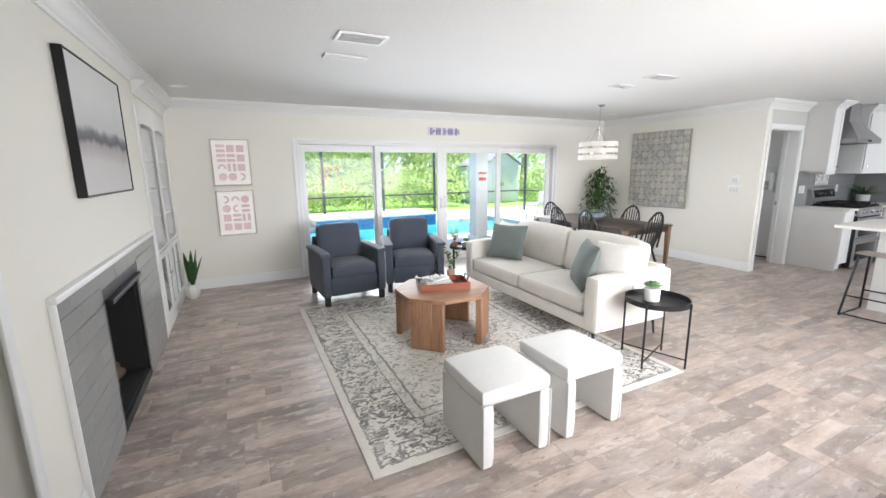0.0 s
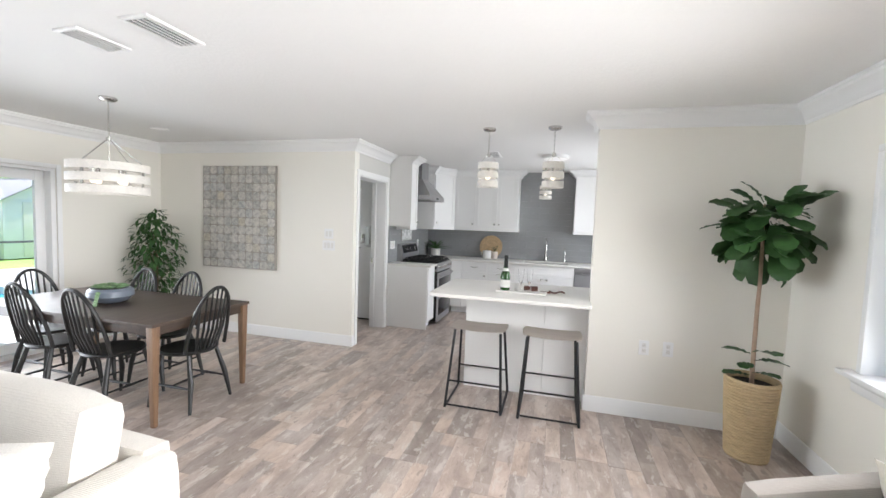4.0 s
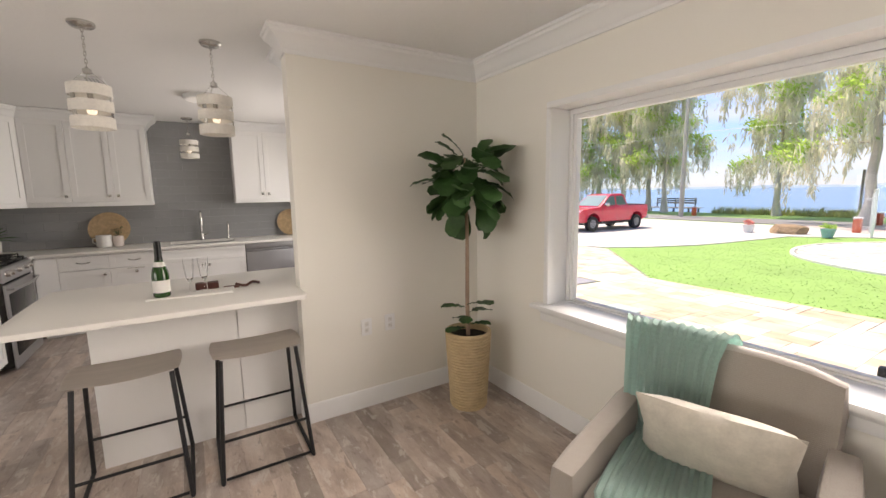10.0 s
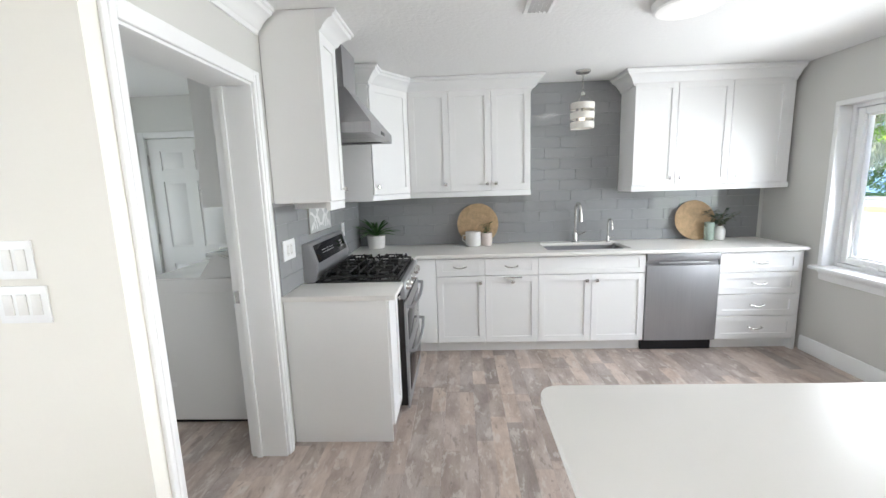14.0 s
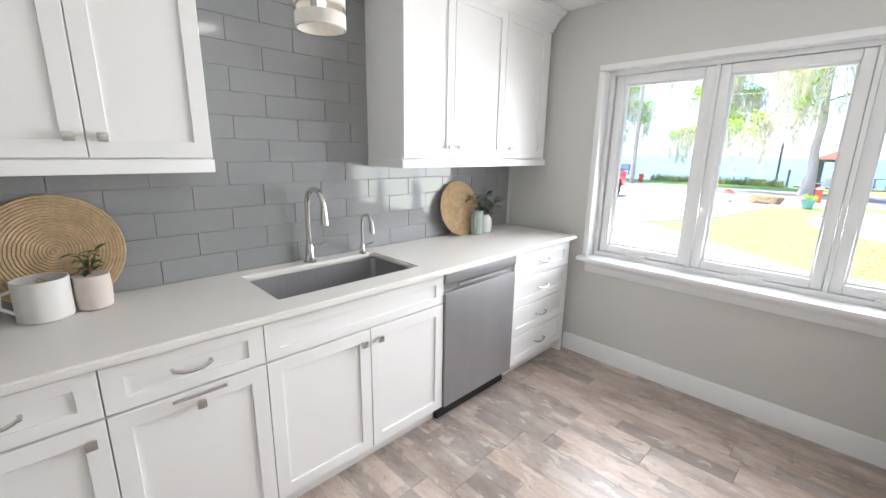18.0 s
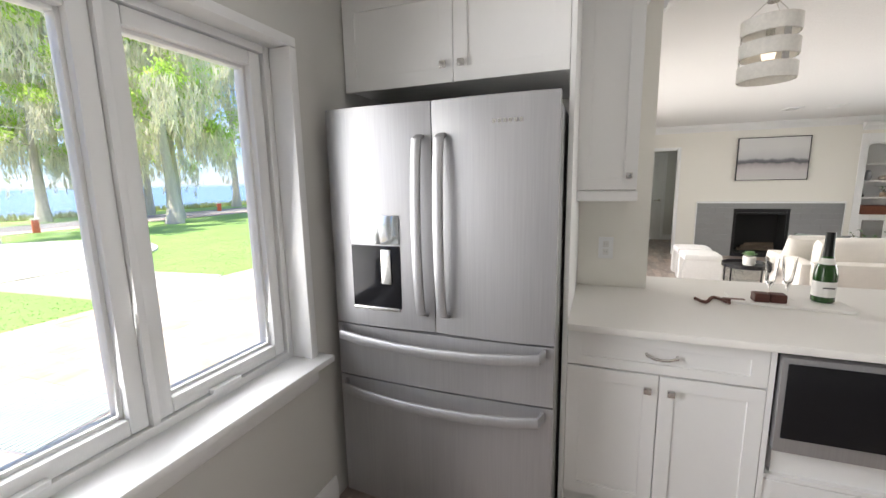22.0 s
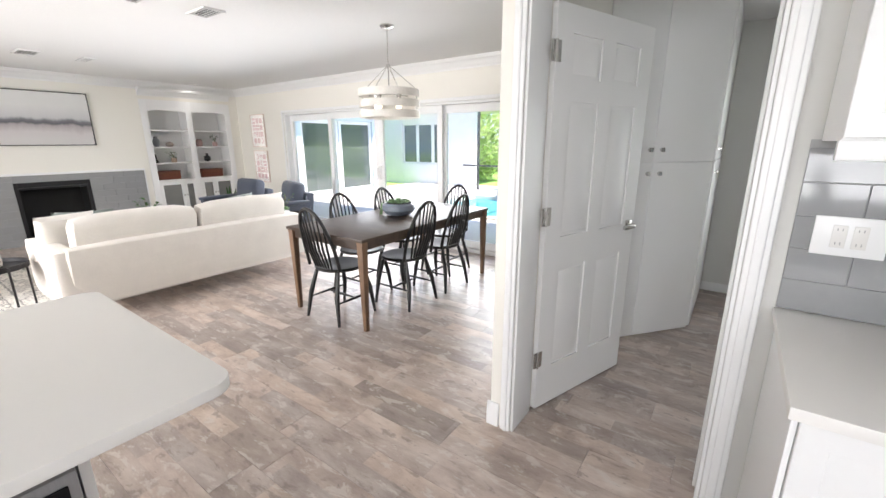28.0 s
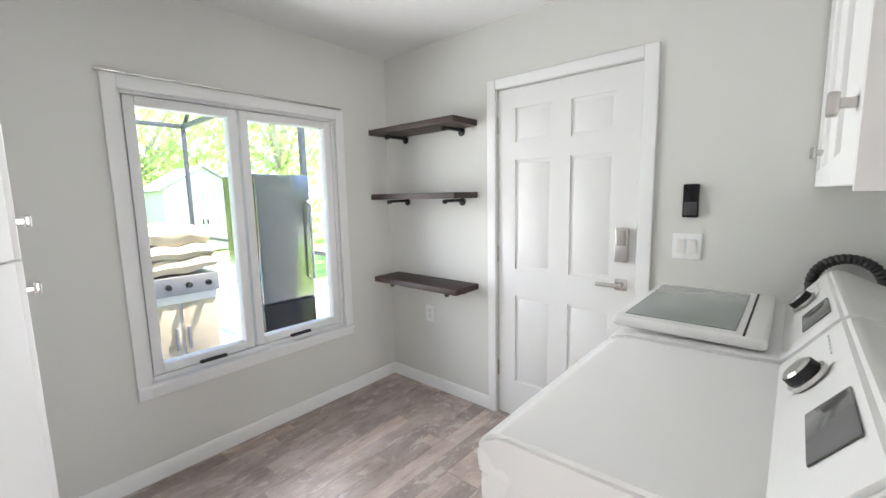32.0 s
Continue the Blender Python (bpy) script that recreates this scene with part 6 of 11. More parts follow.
def print_piece(z, seed):
    t = framed("framed_print", pose(0.435, YN - 0.002, z), 0.455, 0.60, plain("pale_wood_frame", (0.62, 0.50, 0.44), 0.5), M_PAPER, "abstract pink block print in a pale frame", 0.014, 0.022, category="framed print")
    g_ = random.Random(seed)
    pink = plain("print_pink", (0.60, 0.44, 0.44), 0.8, var=0.06)
    for i in range(3):
        for j in range(4):
            cx, czz = -0.115 + i * 0.115, 0.115 + j * 0.122
            kind = g_.randrange(4)
            if kind == 0:
                bm = box(-0.045, 0.045, -0.0012, 0, -0.045, 0.045, 0.0005, 1)
            elif kind == 1:
                bm = moved(lathe([(0.05, 0), (0.05, 0.0012)], 24), pose(0, 0, 0, 90, 0, 0))
            elif kind == 2:
                bm = tube([(0.04 * math.cos(radians(a)), -0.0006, -0.02 + 0.05 * math.sin(radians(a))) for a in range(0, 181, 15)], 0.014, 6)
                moved(bm, Matrix.Diagonal((1, 0.05, 1, 1)))
            else:
                bm = box(-0.05, -0.012, -0.0012, 0, -0.05, 0.05)
                box(0.012, 0.05, -0.0012, 0, -0.05, 0.05, bm=bm)
            part("print_shape", bm, pink, t, "", pose(cx, -0.0175, czz, 0, g_.choice((0, 90, 180, 270)), 0))
    part("picture_glass", box(-0.21, 0.21, -0.0205, -0.0195, 0.015, 0.585), M_GLASS, t, "clear picture glass").visible_shadow = False


print_piece(1.365, 1)
print_piece(0.70, 2)

# lettered sign over the door
sg = thing("wall_sign", pose(3.575, YN - 0.001, 2.085), "small white wooden sign with purple letter tiles", "sign")
part("board", box(-0.285, 0.285, -0.012, 0, 0, 0.128, 0.002), plain("sign_white", (0.74, 0.72, 0.76), 0.7, var=0.06, scale=12), sg)
M_PURP = plain("sign_purple", (0.11, 0.085, 0.20), 0.6)
M_LILAC = plain("sign_lilac", (0.40, 0.36, 0.56), 0.7, var=0.2, scale=25)
for xc, w0 in ((-0.225, 0.05), (-0.10, 0.085), (0.005, 0.05), (0.12, 0.085), (0.225, 0.045)):
    part("colour_block", box(xc - w0 / 2, xc + w0 / 2, -0.0135, -0.0122, 0.008, 0.120), M_LILAC, sg)
for word, x0 in (("LAKE", -0.25), ("HOUSE", 0.02)):
    fc_ = bpy.data.curves.new("lettering", "FONT")
    fc_.body, fc_.size, fc_.extrude, fc_.space_character = word, 0.085, 0.0008, 1.04
    fc_.materials.append(M_PURP)
    lt = new("lettering", fc_)
    lt.parent = sg
    lt.matrix_basis = pose(x0, -0.0146, 0.036, 90, 0, 0)

# fireplace
fpx = XW + 0.024
fp = thing("fireplace", None, "grey tiled fireplace with a white mantel ledge and black firebox", "fireplace", kind="structure")
fs = bmesh.new()
for b4 in ((2.50, 3.10, 0, 1.0), (3.96, 4.71, 0, 1.0), (3.10, 3.96, 0.90, 1.0)):
    box(XW + 0.001, fpx - 0.007, b4[0], b4[1], b4[2], b4[3], bm=fs)
part("surround", fs, M_GROUT, fp)
part("mantel", box(XW + 0.001, fpx + 0.012, 2.485, 4.725, 1.0, 1.032, 0.004), M_TRIM, fp)
part("side_trim", box(XW + 0.001, fpx + 0.004, 2.485, 2.50, 0.0, 1.0, 0.002), M_TRIM, fp)
part("side_trim", box(XW + 0.001, fpx + 0.004, 4.71, 4.725, 0.0, 1.0, 0.002), M_TRIM, fp)
at_fp = lambda a, z: Matrix.Translation((fpx - 0.007, a, z)) @ pose(0, 0, 0, 0, 0, 90)
tiles(fp, at_fp, 2.502, 3.10, 0.002, 0.999, seed=6)
tiles(fp, at_fp, 3.96, 4.708, 0.002, 0.999, seed=7)
tiles(fp, at_fp, 3.10, 3.96, 0.90, 0.999, seed=8)
fi = bmesh.new()
for b6 in ((-0.60, -0.58, 3.14, 3.92, 0.06, 0.86), (-0.58, XW, 3.14, 3.16, 0.06, 0.86), (-0.58, XW, 3.90, 3.92, 0.06, 0.86), (-0.58, XW, 3.16, 3.90, 0.06, 0.08), (-0.58, XW, 3.16, 3.90, 0.84, 0.86)):
    box(*b6, bm=fi)
part("firebox", fi, plain("soot_black", (0.012, 0.012, 0.012), 0.8, relief=0.2), fp)
fm = bmesh.new()
for b4 in ((3.10, 3.145, 0.0, 0.90), (3.915, 3.96, 0.0, 0.90), (3.145, 3.915, 0.0, 0.065), (3.145, 3.915, 0.80, 0.90)):
    box(fpx - 0.03, fpx - 0.004, *b4, 0.003, 1, fm)
part("fire_frame", fm, M_BLACK, fp)
part("canopy_hood", box(fpx - 0.004, fpx + 0.034, 3.145, 3.915, 0.80, 0.83, 0.004), M_BLACK, fp)
for k in range(3):
    part("log", tube([(-0.42 + 0.05 * k, 3.25 + 0.05 * k, 0.12 + 0.05 * k), (-0.44, 3.55, 0.13 + 0.045 * k), (-0.40 - 0.03 * k, 3.82, 0.12 + 0.05 * k)], 0.035, 8), plain("ceramic_log", (0.10, 0.075, 0.055), 0.9, var=0.4, relief=0.5), fp)

# built-in bookcase in the hearth wall
bc = thing("bookcase", None, "white built-in bookcase with arched tops and glazed doors", "bookcase")
BX = XW - 0.36
Y0, Y1, YM = 4.865, 6.265, 5.565
for b6 in ((BX, BX + 0.015, Y0, Y1, 0.085, 2.115), (BX + 0.015, XW, Y0, Y0 + 0.02, 0.085, 2.115), (BX + 0.015, XW, Y1 - 0.02, Y1, 0.085, 2.115), (BX + 0.015, XW, YM - 0.018, YM + 0.018, 0.085, 2.115), (BX + 0.015, XW + 0.012, Y0, Y1, 0.78, 0.805), (BX + 0.015, XW, Y0, Y1, 0.085, 0.10), (BX + 0.015, XW, Y0, Y1, 2.10, 2.115)):
    part("carcass_panel", box(*b6), M_SHELFW, bc)
for z in (1.09, 1.37, 1.66):
    for a, b in ((Y0 + 0.02, YM - 0.018), (YM + 0.018, Y1 - 0.02)):
        part("shelf", box(BX + 0.015, XW - 0.02, a, b, z - 0.011, z + 0.011, 0.002), M_SHELFW, bc)
# face frame with two arches
for a, b in ((Y0 - 0.0, YM), (YM, Y1)):
    am = bmesh.new()
    n = 14
    w = (b - a) / 2 - 0.05
    cy = (a + b) / 2
    low = [(cy + w * math.cos(math.pi * k / n), 1.965 + 0.03 * math.sin(math.pi * k / n)) for k in range(n + 1)]
    for (p0, q0), (p1, q1) in zip(low, low[1:]):
        vs = [am.verts.new((x, yv, zv)) for x in (XW - 0.002, XW + 0.016) for yv, zv in ((p0, q0), (p1, q1), (p1, 2.16), (p0, 2.16))]
        for f in ((0, 1, 2, 3), (4, 7, 6, 5), (0, 4, 5, 1), (3, 2, 6, 7)):
            am.faces.new([vs[i] for i in f])
    bmesh.ops.remove_doubles(am, verts=am.verts[:], dist=0.0002)
    bmesh.ops.recalc_face_normals(am, faces=am.faces[:])
    part("arch", am, M_TRIM, bc)
for a, b in ((Y0 - 0.05, Y0 + 0.05), (YM - 0.05, YM + 0.05), (Y1 - 0.05, Y1 + 0.05)):
    part("stile", box(XW, XW + 0.016, a, b, 0.0, 2.16, 0.002), M_TRIM, bc)
part("base_rail", box(XW, XW + 0.016, Y0 + 0.05, Y1 - 0.05, 0.0, 0.10, 0.002), M_TRIM, bc)
part("cornice", run(CROWN, (XW + 0.004, Y0 - 0.06, cz - 0.10), (XW + 0.004, Y1 + 0.06, cz - 0.10), (1, 0, 0)), M_TRIM, bc)
M_FROST = plain("smoky_door_glass", (0.20, 0.20, 0.19), 0.08, var=0.1, relief=0.0)
for a, b in ((Y0 + 0.05, 5.305), (5.308, YM - 0.05), (YM + 0.05, 5.865), (5.868, Y1 - 0.05)):
    bm = box(XW + 0.001, XW + 0.02, a, a + 0.05, 0.105, 0.775, 0.002, 1)
    box(XW + 0.001, XW + 0.02, b - 0.05, b, 0.105, 0.775, 0.002, 1, bm)
    box(XW + 0.001, XW + 0.02, a + 0.05, b - 0.05, 0.105, 0.165, 0.002, 1, bm)
    box(XW + 0.001, XW + 0.02, a + 0.05, b - 0.05, 0.715, 0.775, 0.002, 1, bm)
    dd = part("door", bm, M_TRIM, bc)
    part("door_glass", box(XW + 0.006, XW + 0.010, a + 0.05, b - 0.05, 0.165, 0.715), M_FROST, dd, "smoky glass panel")
    ky = b - 0.025 if (a < 5.0 or 5.5 < a < 5.7) else a + 0.025
    part("knob", moved(lathe([(0.006, 0), (0.006, 0.012), (0.013, 0.018), (0.012, 0.026), (0.004, 0.03)], 12), pose(XW + 0.02, ky, 0.52, 0, 90, 0)), M_CHROME, dd)
# things on the shelves
def shelf_box(y, z, w):
    t = thing("storage_box", pose(XW - 0.16, y, z), "red-brown woven storage box on the shelf", "box")
    part("body", box(-0.10, 0.10, -w / 2, w / 2, 0, 0.13, 0.008), plain("redbrown_weave", (0.17, 0.055, 0.03), 0.7, var=0.25, scale=20, fine=120, relief=0.5), t)
    part("lid", box(-0.104, 0.104, -w / 2 - 0.004, w / 2 + 0.004, 0.13, 0.155, 0.006), plain("redbrown_lid", (0.14, 0.045, 0.026), 0.6, var=0.2), t)
shelf_box(5.13, 0.806, 0.36)
shelf_box(5.88, 0.806, 0.40)
def vase(y, z, prof, mat_, label):
    t = thing("vase", pose(XW - 0.15, y, z), label, "vase")
    part("body", lathe(prof, 20), mat_, t)
vase(5.03, 1.382, [(0.03, 0), (0.055, 0.05), (0.05, 0.11), (0.03, 0.15), (0.035, 0.17), (0.03, 0.17)], M_GREYC, "rounded grey vase on the bookcase shelf")
vase(5.24, 1.382, [(0.04, 0), (0.07, 0.03), (0.055, 0.07), (0.02, 0.085), (0.018, 0.085)], plain("taupe_ceramic", (0.35, 0.30, 0.26), 0.6), "low taupe vase on the bookcase shelf")
vase(5.75, 1.382, [(0.05, 0), (0.06, 0.06), (0.05, 0.12), (0.04, 0.13), (0.036, 0.13)], plain("rose_ceramic", (0.40, 0.27, 0.25), 0.6), "dusty rose vase on the bookcase shelf")
vase(5.86, 1.102, [(0.035, 0), (0.06, 0.03), (0.058, 0.09), (0.02, 0.11), (0.022, 0.15), (0.018, 0.15)], M_BLKW, "small black vase on the bookcase shelf")
vase(4.98, 1.102, [(0.03, 0), (0.045, 0.02), (0.02, 0.06), (0.012, 0.16), (0.01, 0.16)], M_BLKW, "slim black ornament on the bookcase shelf")
sprig_plant("shelf_plant", pose(XW - 0.15, 5.27, 1.102), [(0.04, 0), (0.045, 0.01), (0.045, 0.08), (0.04, 0.08)], plain("tan_pot", (0.4, 0.3, 0.22), 0.7), 0.04, 0.075, 6, "small plant in a tan pot on the shelf", 6, (0.05, 0.025), 0.12, 0.07, 11)
sprig_plant("shelf_plant", pose(XW - 0.15, 6.04, 1.382), [(0.035, 0), (0.045, 0.01), (0.045, 0.08), (0.04, 0.08)], plain("pink_pot", (0.5, 0.35, 0.32), 0.7), 0.04, 0.075, 7, "small leafy plant in a pink pot on the shelf", 6, (0.05, 0.028), 0.12, 0.08, 12)

# console table with kettle and a pale picture by the hall
cs = thing("console_table", pose(XW + 0.16, 0.79, 0.0), "slim pale wooden console table", "console table")
M_OAK = wood("pale_oak", (0.42, 0.33, 0.24), (0.62, 0.52, 0.40), (2, 0.3, 2))
part("tabletop", box(-0.155, 0.14, -0.30, 0.30, 0.80, 0.83, 0.003), M_OAK, cs)
for x in (-0.13, 0.115):
    for y in (-0.27, 0.27):
        part("leg", tube([(x, y, 0.80), (x, y, 0)], [0.022, 0.015], 10), M_OAK, cs)
kt = thing("kettle", pose(XW + 0.15, 0.92, 0.83), "rounded white and grey ornament on the console", "ornament")
part("body", lathe([(0.06, 0), (0.09, 0.03), (0.085, 0.09), (0.04, 0.13), (0.02, 0.135)], 20), M_POTW, kt)
part("block", box(-0.04, 0.05, 0.07, 0.14, 0, 0.17, 0.006), M_GREYC, kt)
framed("pale_canvas", pose(XW + 0.002, 0.79, 1.16, 0, 0, 90), 0.37, 0.62, M_POTW, plain("blush_canvas", (0.72, 0.66, 0.66), 0.8, var=0.03), "pale blush canvas hung above the console", 0.01, 0.03, category="painting")

# ---- front window seats ----
def front_chair(x, y, rz):
    c = thing("wing_armchair", pose(x, y, 0.0, 0, 0, rz), "taupe upholstered armchair with curved back", "armchair", "window armchairs")
    part("seat", moved(soft_box(0.60, 0.60, 0.17, 0.045, 0.02), pose(0, 0.05, 0.27)), M_TAUPE, c)
    part("base", moved(soft_box(0.62, 0.64, 0.13, 0.02, 0), pose(0, 0.02, 0.15)), M_TAUPE, c)
    bm = soft_box(0.70, 0.12, 0.685, 0.05, 0)
    for v in bm.verts:
        u = v.co.x / 0.37
        v.co.z -= 0.05 * u * u * (v.co.z / 0.705)
        v.co.x *= 1 - 0.10 * (1 - v.co.z / 0.705)
    part("backrest", moved(bm, pose(0, -0.27, 0.19, 7, 0, 0)), M_TAUPE, c)
    for s in (-1, 1):
        am = soft_box(0.11, 0.66, 0.42, 0.035, 0.0, s)
        for v in am.verts:
            v.co.z += 0.05 * (-v.co.y / 0.33) * (v.co.z / 0.42)
        part("armrest", moved(am, pose(s * 0.345, 0.045, 0.15)), M_TAUPE, c)
        for yy_ in (-0.28, 0.30):
            part("leg", tube([(s * 0.31, yy_, 0.16), (s * 0.33, yy_ * 1.05, 0)], [0.024, 0.014], 10), M_WALNUT, c)


front_chair(4.37, 0.078, 12)
front_chair(3.025, 0.123, -12)
pillow(pose(4.375, 0.01, 0.575, 66, 0, 17), 0.50, 0.33, 0.15, plain("velvet_cream", (0.60, 0.56, 0.48), 0.6, var=0.16, scale=14, fine=80, relief=0.2, sheen=0.4), "cream crushed velvet lumbar cushion on the armchair", 8)
pillow(pose(3.0, 0.03, 0.555, 66, 0, -14), 0.50, 0.33, 0.15, plain("velvet_cream_pair", (0.60, 0.56, 0.48), 0.6, var=0.16, scale=14, fine=80, relief=0.2, sheen=0.4), "cream crushed velvet lumbar cushion", 9)
# throw blanket draped over the back and the seat
tw = thing("throw_blanket", pose(4.545, 0.115, 0.0, 0, 0, 12), "mint knitted throw draped over the armchair back", "blanket")
bm = bmesh.new()
prof = [(-0.405, 0.42), (-0.40, 0.60), (-0.388, 0.80), (-0.37, 0.885), (-0.325, 0.912), (-0.275, 0.90), (-0.24, 0.83), (-0.205, 0.66), (-0.185, 0.50), (-0.15, 0.462), (0.0, 0.466), (0.18, 0.464), (0.33, 0.462), (0.372, 0.44), (0.385, 0.33), (0.388, 0.22)]
fine_prof = []
for (y0, z0), (y1, z1) in zip(prof, prof[1:]):
    for k in range(3):
        fine_prof.append((y0 + (y1 - y0) * k / 3, z0 + (z1 - z0) * k / 3))
fine_prof.append(prof[-1])
cols = 41
gridv = []
for i, (y, z) in enumerate(fine_prof):
    s = i / (len(fine_prof) - 1)
    rowv = []
    for k in range(cols):
        u = k / (cols - 1)
        x = 0.02 + (u - 0.5) * (0.38 + 0.06 * math.sin(s * 9)) * (1.0 if s < 0.5 else 1.0 - 0.7 * (s - 0.5)) + (0.0 if s < 0.5 else -0.42 * (s - 0.5))
        rip = 0.006 * math.sin(u * 70 + s * 3) + 0.012 * noise.noise(Vector((u * 3, s * 4, 1)))
        hang = 0.03 * noise.noise(Vector((u * 4, 2, 2))) if i in (0, len(fine_prof) - 1) else 0
        ny, nz = (0, 1) if 0.55 < s < 0.85 or 0.24 < s < 0.34 else ((1, 0) if s > 0.3 else (-1, 0))
        rowv.append(bm.verts.new((x, y + ny * (rip + 0.010), z + nz * (rip + 0.010) + hang)))
    gridv.append(rowv)
for a, b in zip(gridv, gridv[1:]):
    for k in range(cols - 1):
        bm.faces.new((a[k], a[k + 1], b[k + 1], b[k]))
got = bmesh.ops.solidify(bm, geom=bm.faces[:], thickness=0.008)
part("knit", bm, M_TEAL, tw)
fr_b = bmesh.new()
for k in range(0, cols, 2):
    x = 0.02 + (k / (cols - 1) - 0.5) * 0.25 - 0.21
    tube([(x, 0.395, 0.23), (x + rnd.uniform(-0.01, 0.01), 0.40, 0.15)], [0.004, 0.002], 5, bm=fr_b)
part("fringe", fr_b, M_TEAL, tw)

stb = thing("round_table", pose(3.72, -0.06, 0.0), "round dark red wood side table", "side table")
M_MAH = wood("mahogany", (0.085, 0.022, 0.022), (0.17, 0.05, 0.045), (0.5, 3, 3), 0.3)
part("tabletop", lathe([(0.27, 0.53), (0.285, 0.537), (0.285, 0.55), (0.275, 0.557), (0.002, 0.557)], 40), M_MAH, stb)
part("pedestal", lathe([(0.05, 0.03), (0.035, 0.10), (0.045, 0.2), (0.028, 0.32), (0.032, 0.45), (0.07, 0.53)], 20), M_MAH, stb)
for k in range(3):
    a = radians(30 + 120 * k)
    part("foot", tube([(0.03 * math.cos(a), 0.03 * math.sin(a), 0.12), (0.15 * math.cos(a), 0.15 * math.sin(a), 0.06), (0.24 * math.cos(a), 0.24 * math.sin(a), 0.018)], [0.022, 0.02, 0.016], 8), M_MAH, stb)
sprig_plant("bushy_plant", pose(3.715, -0.09, 0.557), [(0.05, 0), (0.06, 0.01), (0.068, 0.08), (0.064, 0.08)], M_WICK, 0.062, 0.07, 22, "bushy green plant in a woven basket pot", 10, (0.034, 0.026), 0.085, 0.12, 21, M_LEAF)

# fiddle-leaf fig
fg = thing("fiddle_leaf_fig", pose(5.965, -0.03, 0.0), "fiddle-leaf fig in a tall rope-ridged pot", "potted tree")
pp = [(0.11, 0.0), (0.125, 0.005)]
for k in range(26):
    z = 0.012 + k * 0.0205
    rr = 0.125 + 0.03 * (k / 25)
    pp += [(rr, z), (rr + 0.006, z + 0.006), (rr + 0.006, z + 0.014), (rr, z + 0.0195)]
pp += [(0.155, 0.55), (0.142, 0.55), (0.14, 0.50)]
part("pot", lathe(pp, 32, False), M_WICK, fg)
part("soil", lathe([(0.14, 0.49), (0.14, 0.505), (0.002, 0.51)], 20), M_SOIL, fg)
trunk = [(0, 0, 0.50), (0.008, 0.0, 0.75), (-0.004, 0.006, 1.0), (0.004, 0.0, 1.2), (0.004, 0.004, 1.42), (0.01, 0.01, 1.72)]
part("trunk", tube(trunk, [0.015, 0.014, 0.013, 0.012, 0.011, 0.006], 10), plain("fig_bark", (0.40, 0.285, 0.21), 0.8, var=0.2, scale=18, relief=0.3), fg)
big = bmesh.new()
lrows = []
for i in range(9):
    s = i / 8
    hw = 0.5 * (0.030 + 0.155 * s ** 0.75) * (1 if s < 0.62 else math.sqrt(max(0.0, 1 - ((s - 0.62) / 0.40) ** 2)))
    y, z = 0.04 + 0.215 * s, -0.22 * 0.22 * s * s
    lrows.append([big.verts.new((u * hw, y, z + 0.10 * abs(u * hw) + 0.007 * math.sin(s * 22 + abs(u) * 2) * abs(u))) for u in (-1, -0.55, 0, 0.55, 1)])
for a, b in zip(lrows, lrows[1:]):
    for k in range(4):
        big.faces.new((a[k], a[k + 1], b[k + 1], b[k]))
tube([(0, 0, 0), (0, 0.045, 0.0)], 0.003, 5, bm=big)
big_me = mesh_of("leaf", big, M_LEAF)
g = random.Random(12)
for k in range(86):
    hz = 1.41 + 0.33 * (k / 85)
    a = k * 2.4 + g.uniform(-0.3, 0.3)
    rr = 0.13 * math.sqrt(max(0.05, 1 - ((hz - 1.55) / 0.26) ** 2)) * g.uniform(0.25, 1.0)
    el = g.uniform(-60, 36) + (hz - 1.56) * 150
    share("leaf", big_me, fg, pose(rr * math.cos(a), rr * math.sin(a), hz) @ Matrix.Rotation(a - math.pi / 2, 4, "Z") @ Matrix.Rotation(radians(el), 4, "X") @ Matrix.Rotation(g.uniform(-0.6, 0.6), 4, "Y") @ Matrix.Scale(g.uniform(0.68, 1.05), 4))
for k in range(7):
    a, hz = k * 2.4, 0.56 + 0.17 * (k / 6)
    share("leaf", big_me, fg, pose(0.01 * math.cos(a), 0.01 * math.sin(a), hz) @ Matrix.Rotation(a, 4, "Z") @ Matrix.Rotation(radians(g.uniform(0, 35)), 4, "X") @ Matrix.Scale(g.uniform(0.6, 0.85), 4))

# bar stools
def bar_stool(y):
    s = thing("bar_stool", pose(6.21, y, 0.0), "backless bar stool with grey wood saddle seat and black frame", "bar stool", "bar stools")
    bm = bmesh.new()
    n = 12
    gv = []
    for i in range(n + 1):
        rr = []
        for k in range(n + 1):
            u, v = 2 * i / n - 1, 2 * k / n - 1
            px, py = u * 0.165 * (1 - 0.10 * v * v), v * 0.235 * (1 - 0.06 * u * u)
            rr.append(bm.verts.new((px, py, 0.648 + 0.012 * v * v - 0.005 * u * u)))
        gv.append(rr)
    for i in range(n):
        for k in range(n):
            bm.faces.new((gv[i][k], gv[i + 1][k], gv[i + 1][k + 1], gv[i][k + 1]))
    bmesh.ops.solidify(bm, geom=bm.faces[:], thickness=0.04)
    part("seat", bm, wood("greywash_seat", (0.53, 0.49, 0.45), (0.66, 0.61, 0.56), (3, 0.4, 3)), s)
    for sy in (-1, 1):
        part("leg_frame", tube([(-0.13, sy * 0.19, 0.635), (-0.24, sy * 0.23, 0.012), (0.25, sy * 0.23, 0.012), (0.13, sy * 0.19, 0.635)], 0.011, 8), M_BLACK, s)
    for x, z in ((-0.20, 0.22), (0.21, 0.22), (-0.237, 0.03)):
        part("footrest", tube([(x, -0.215, z), (x, 0.215, z)], 0.008, 8), M_BLACK, s)


bar_stool(1.885)
bar_stool(1.29)

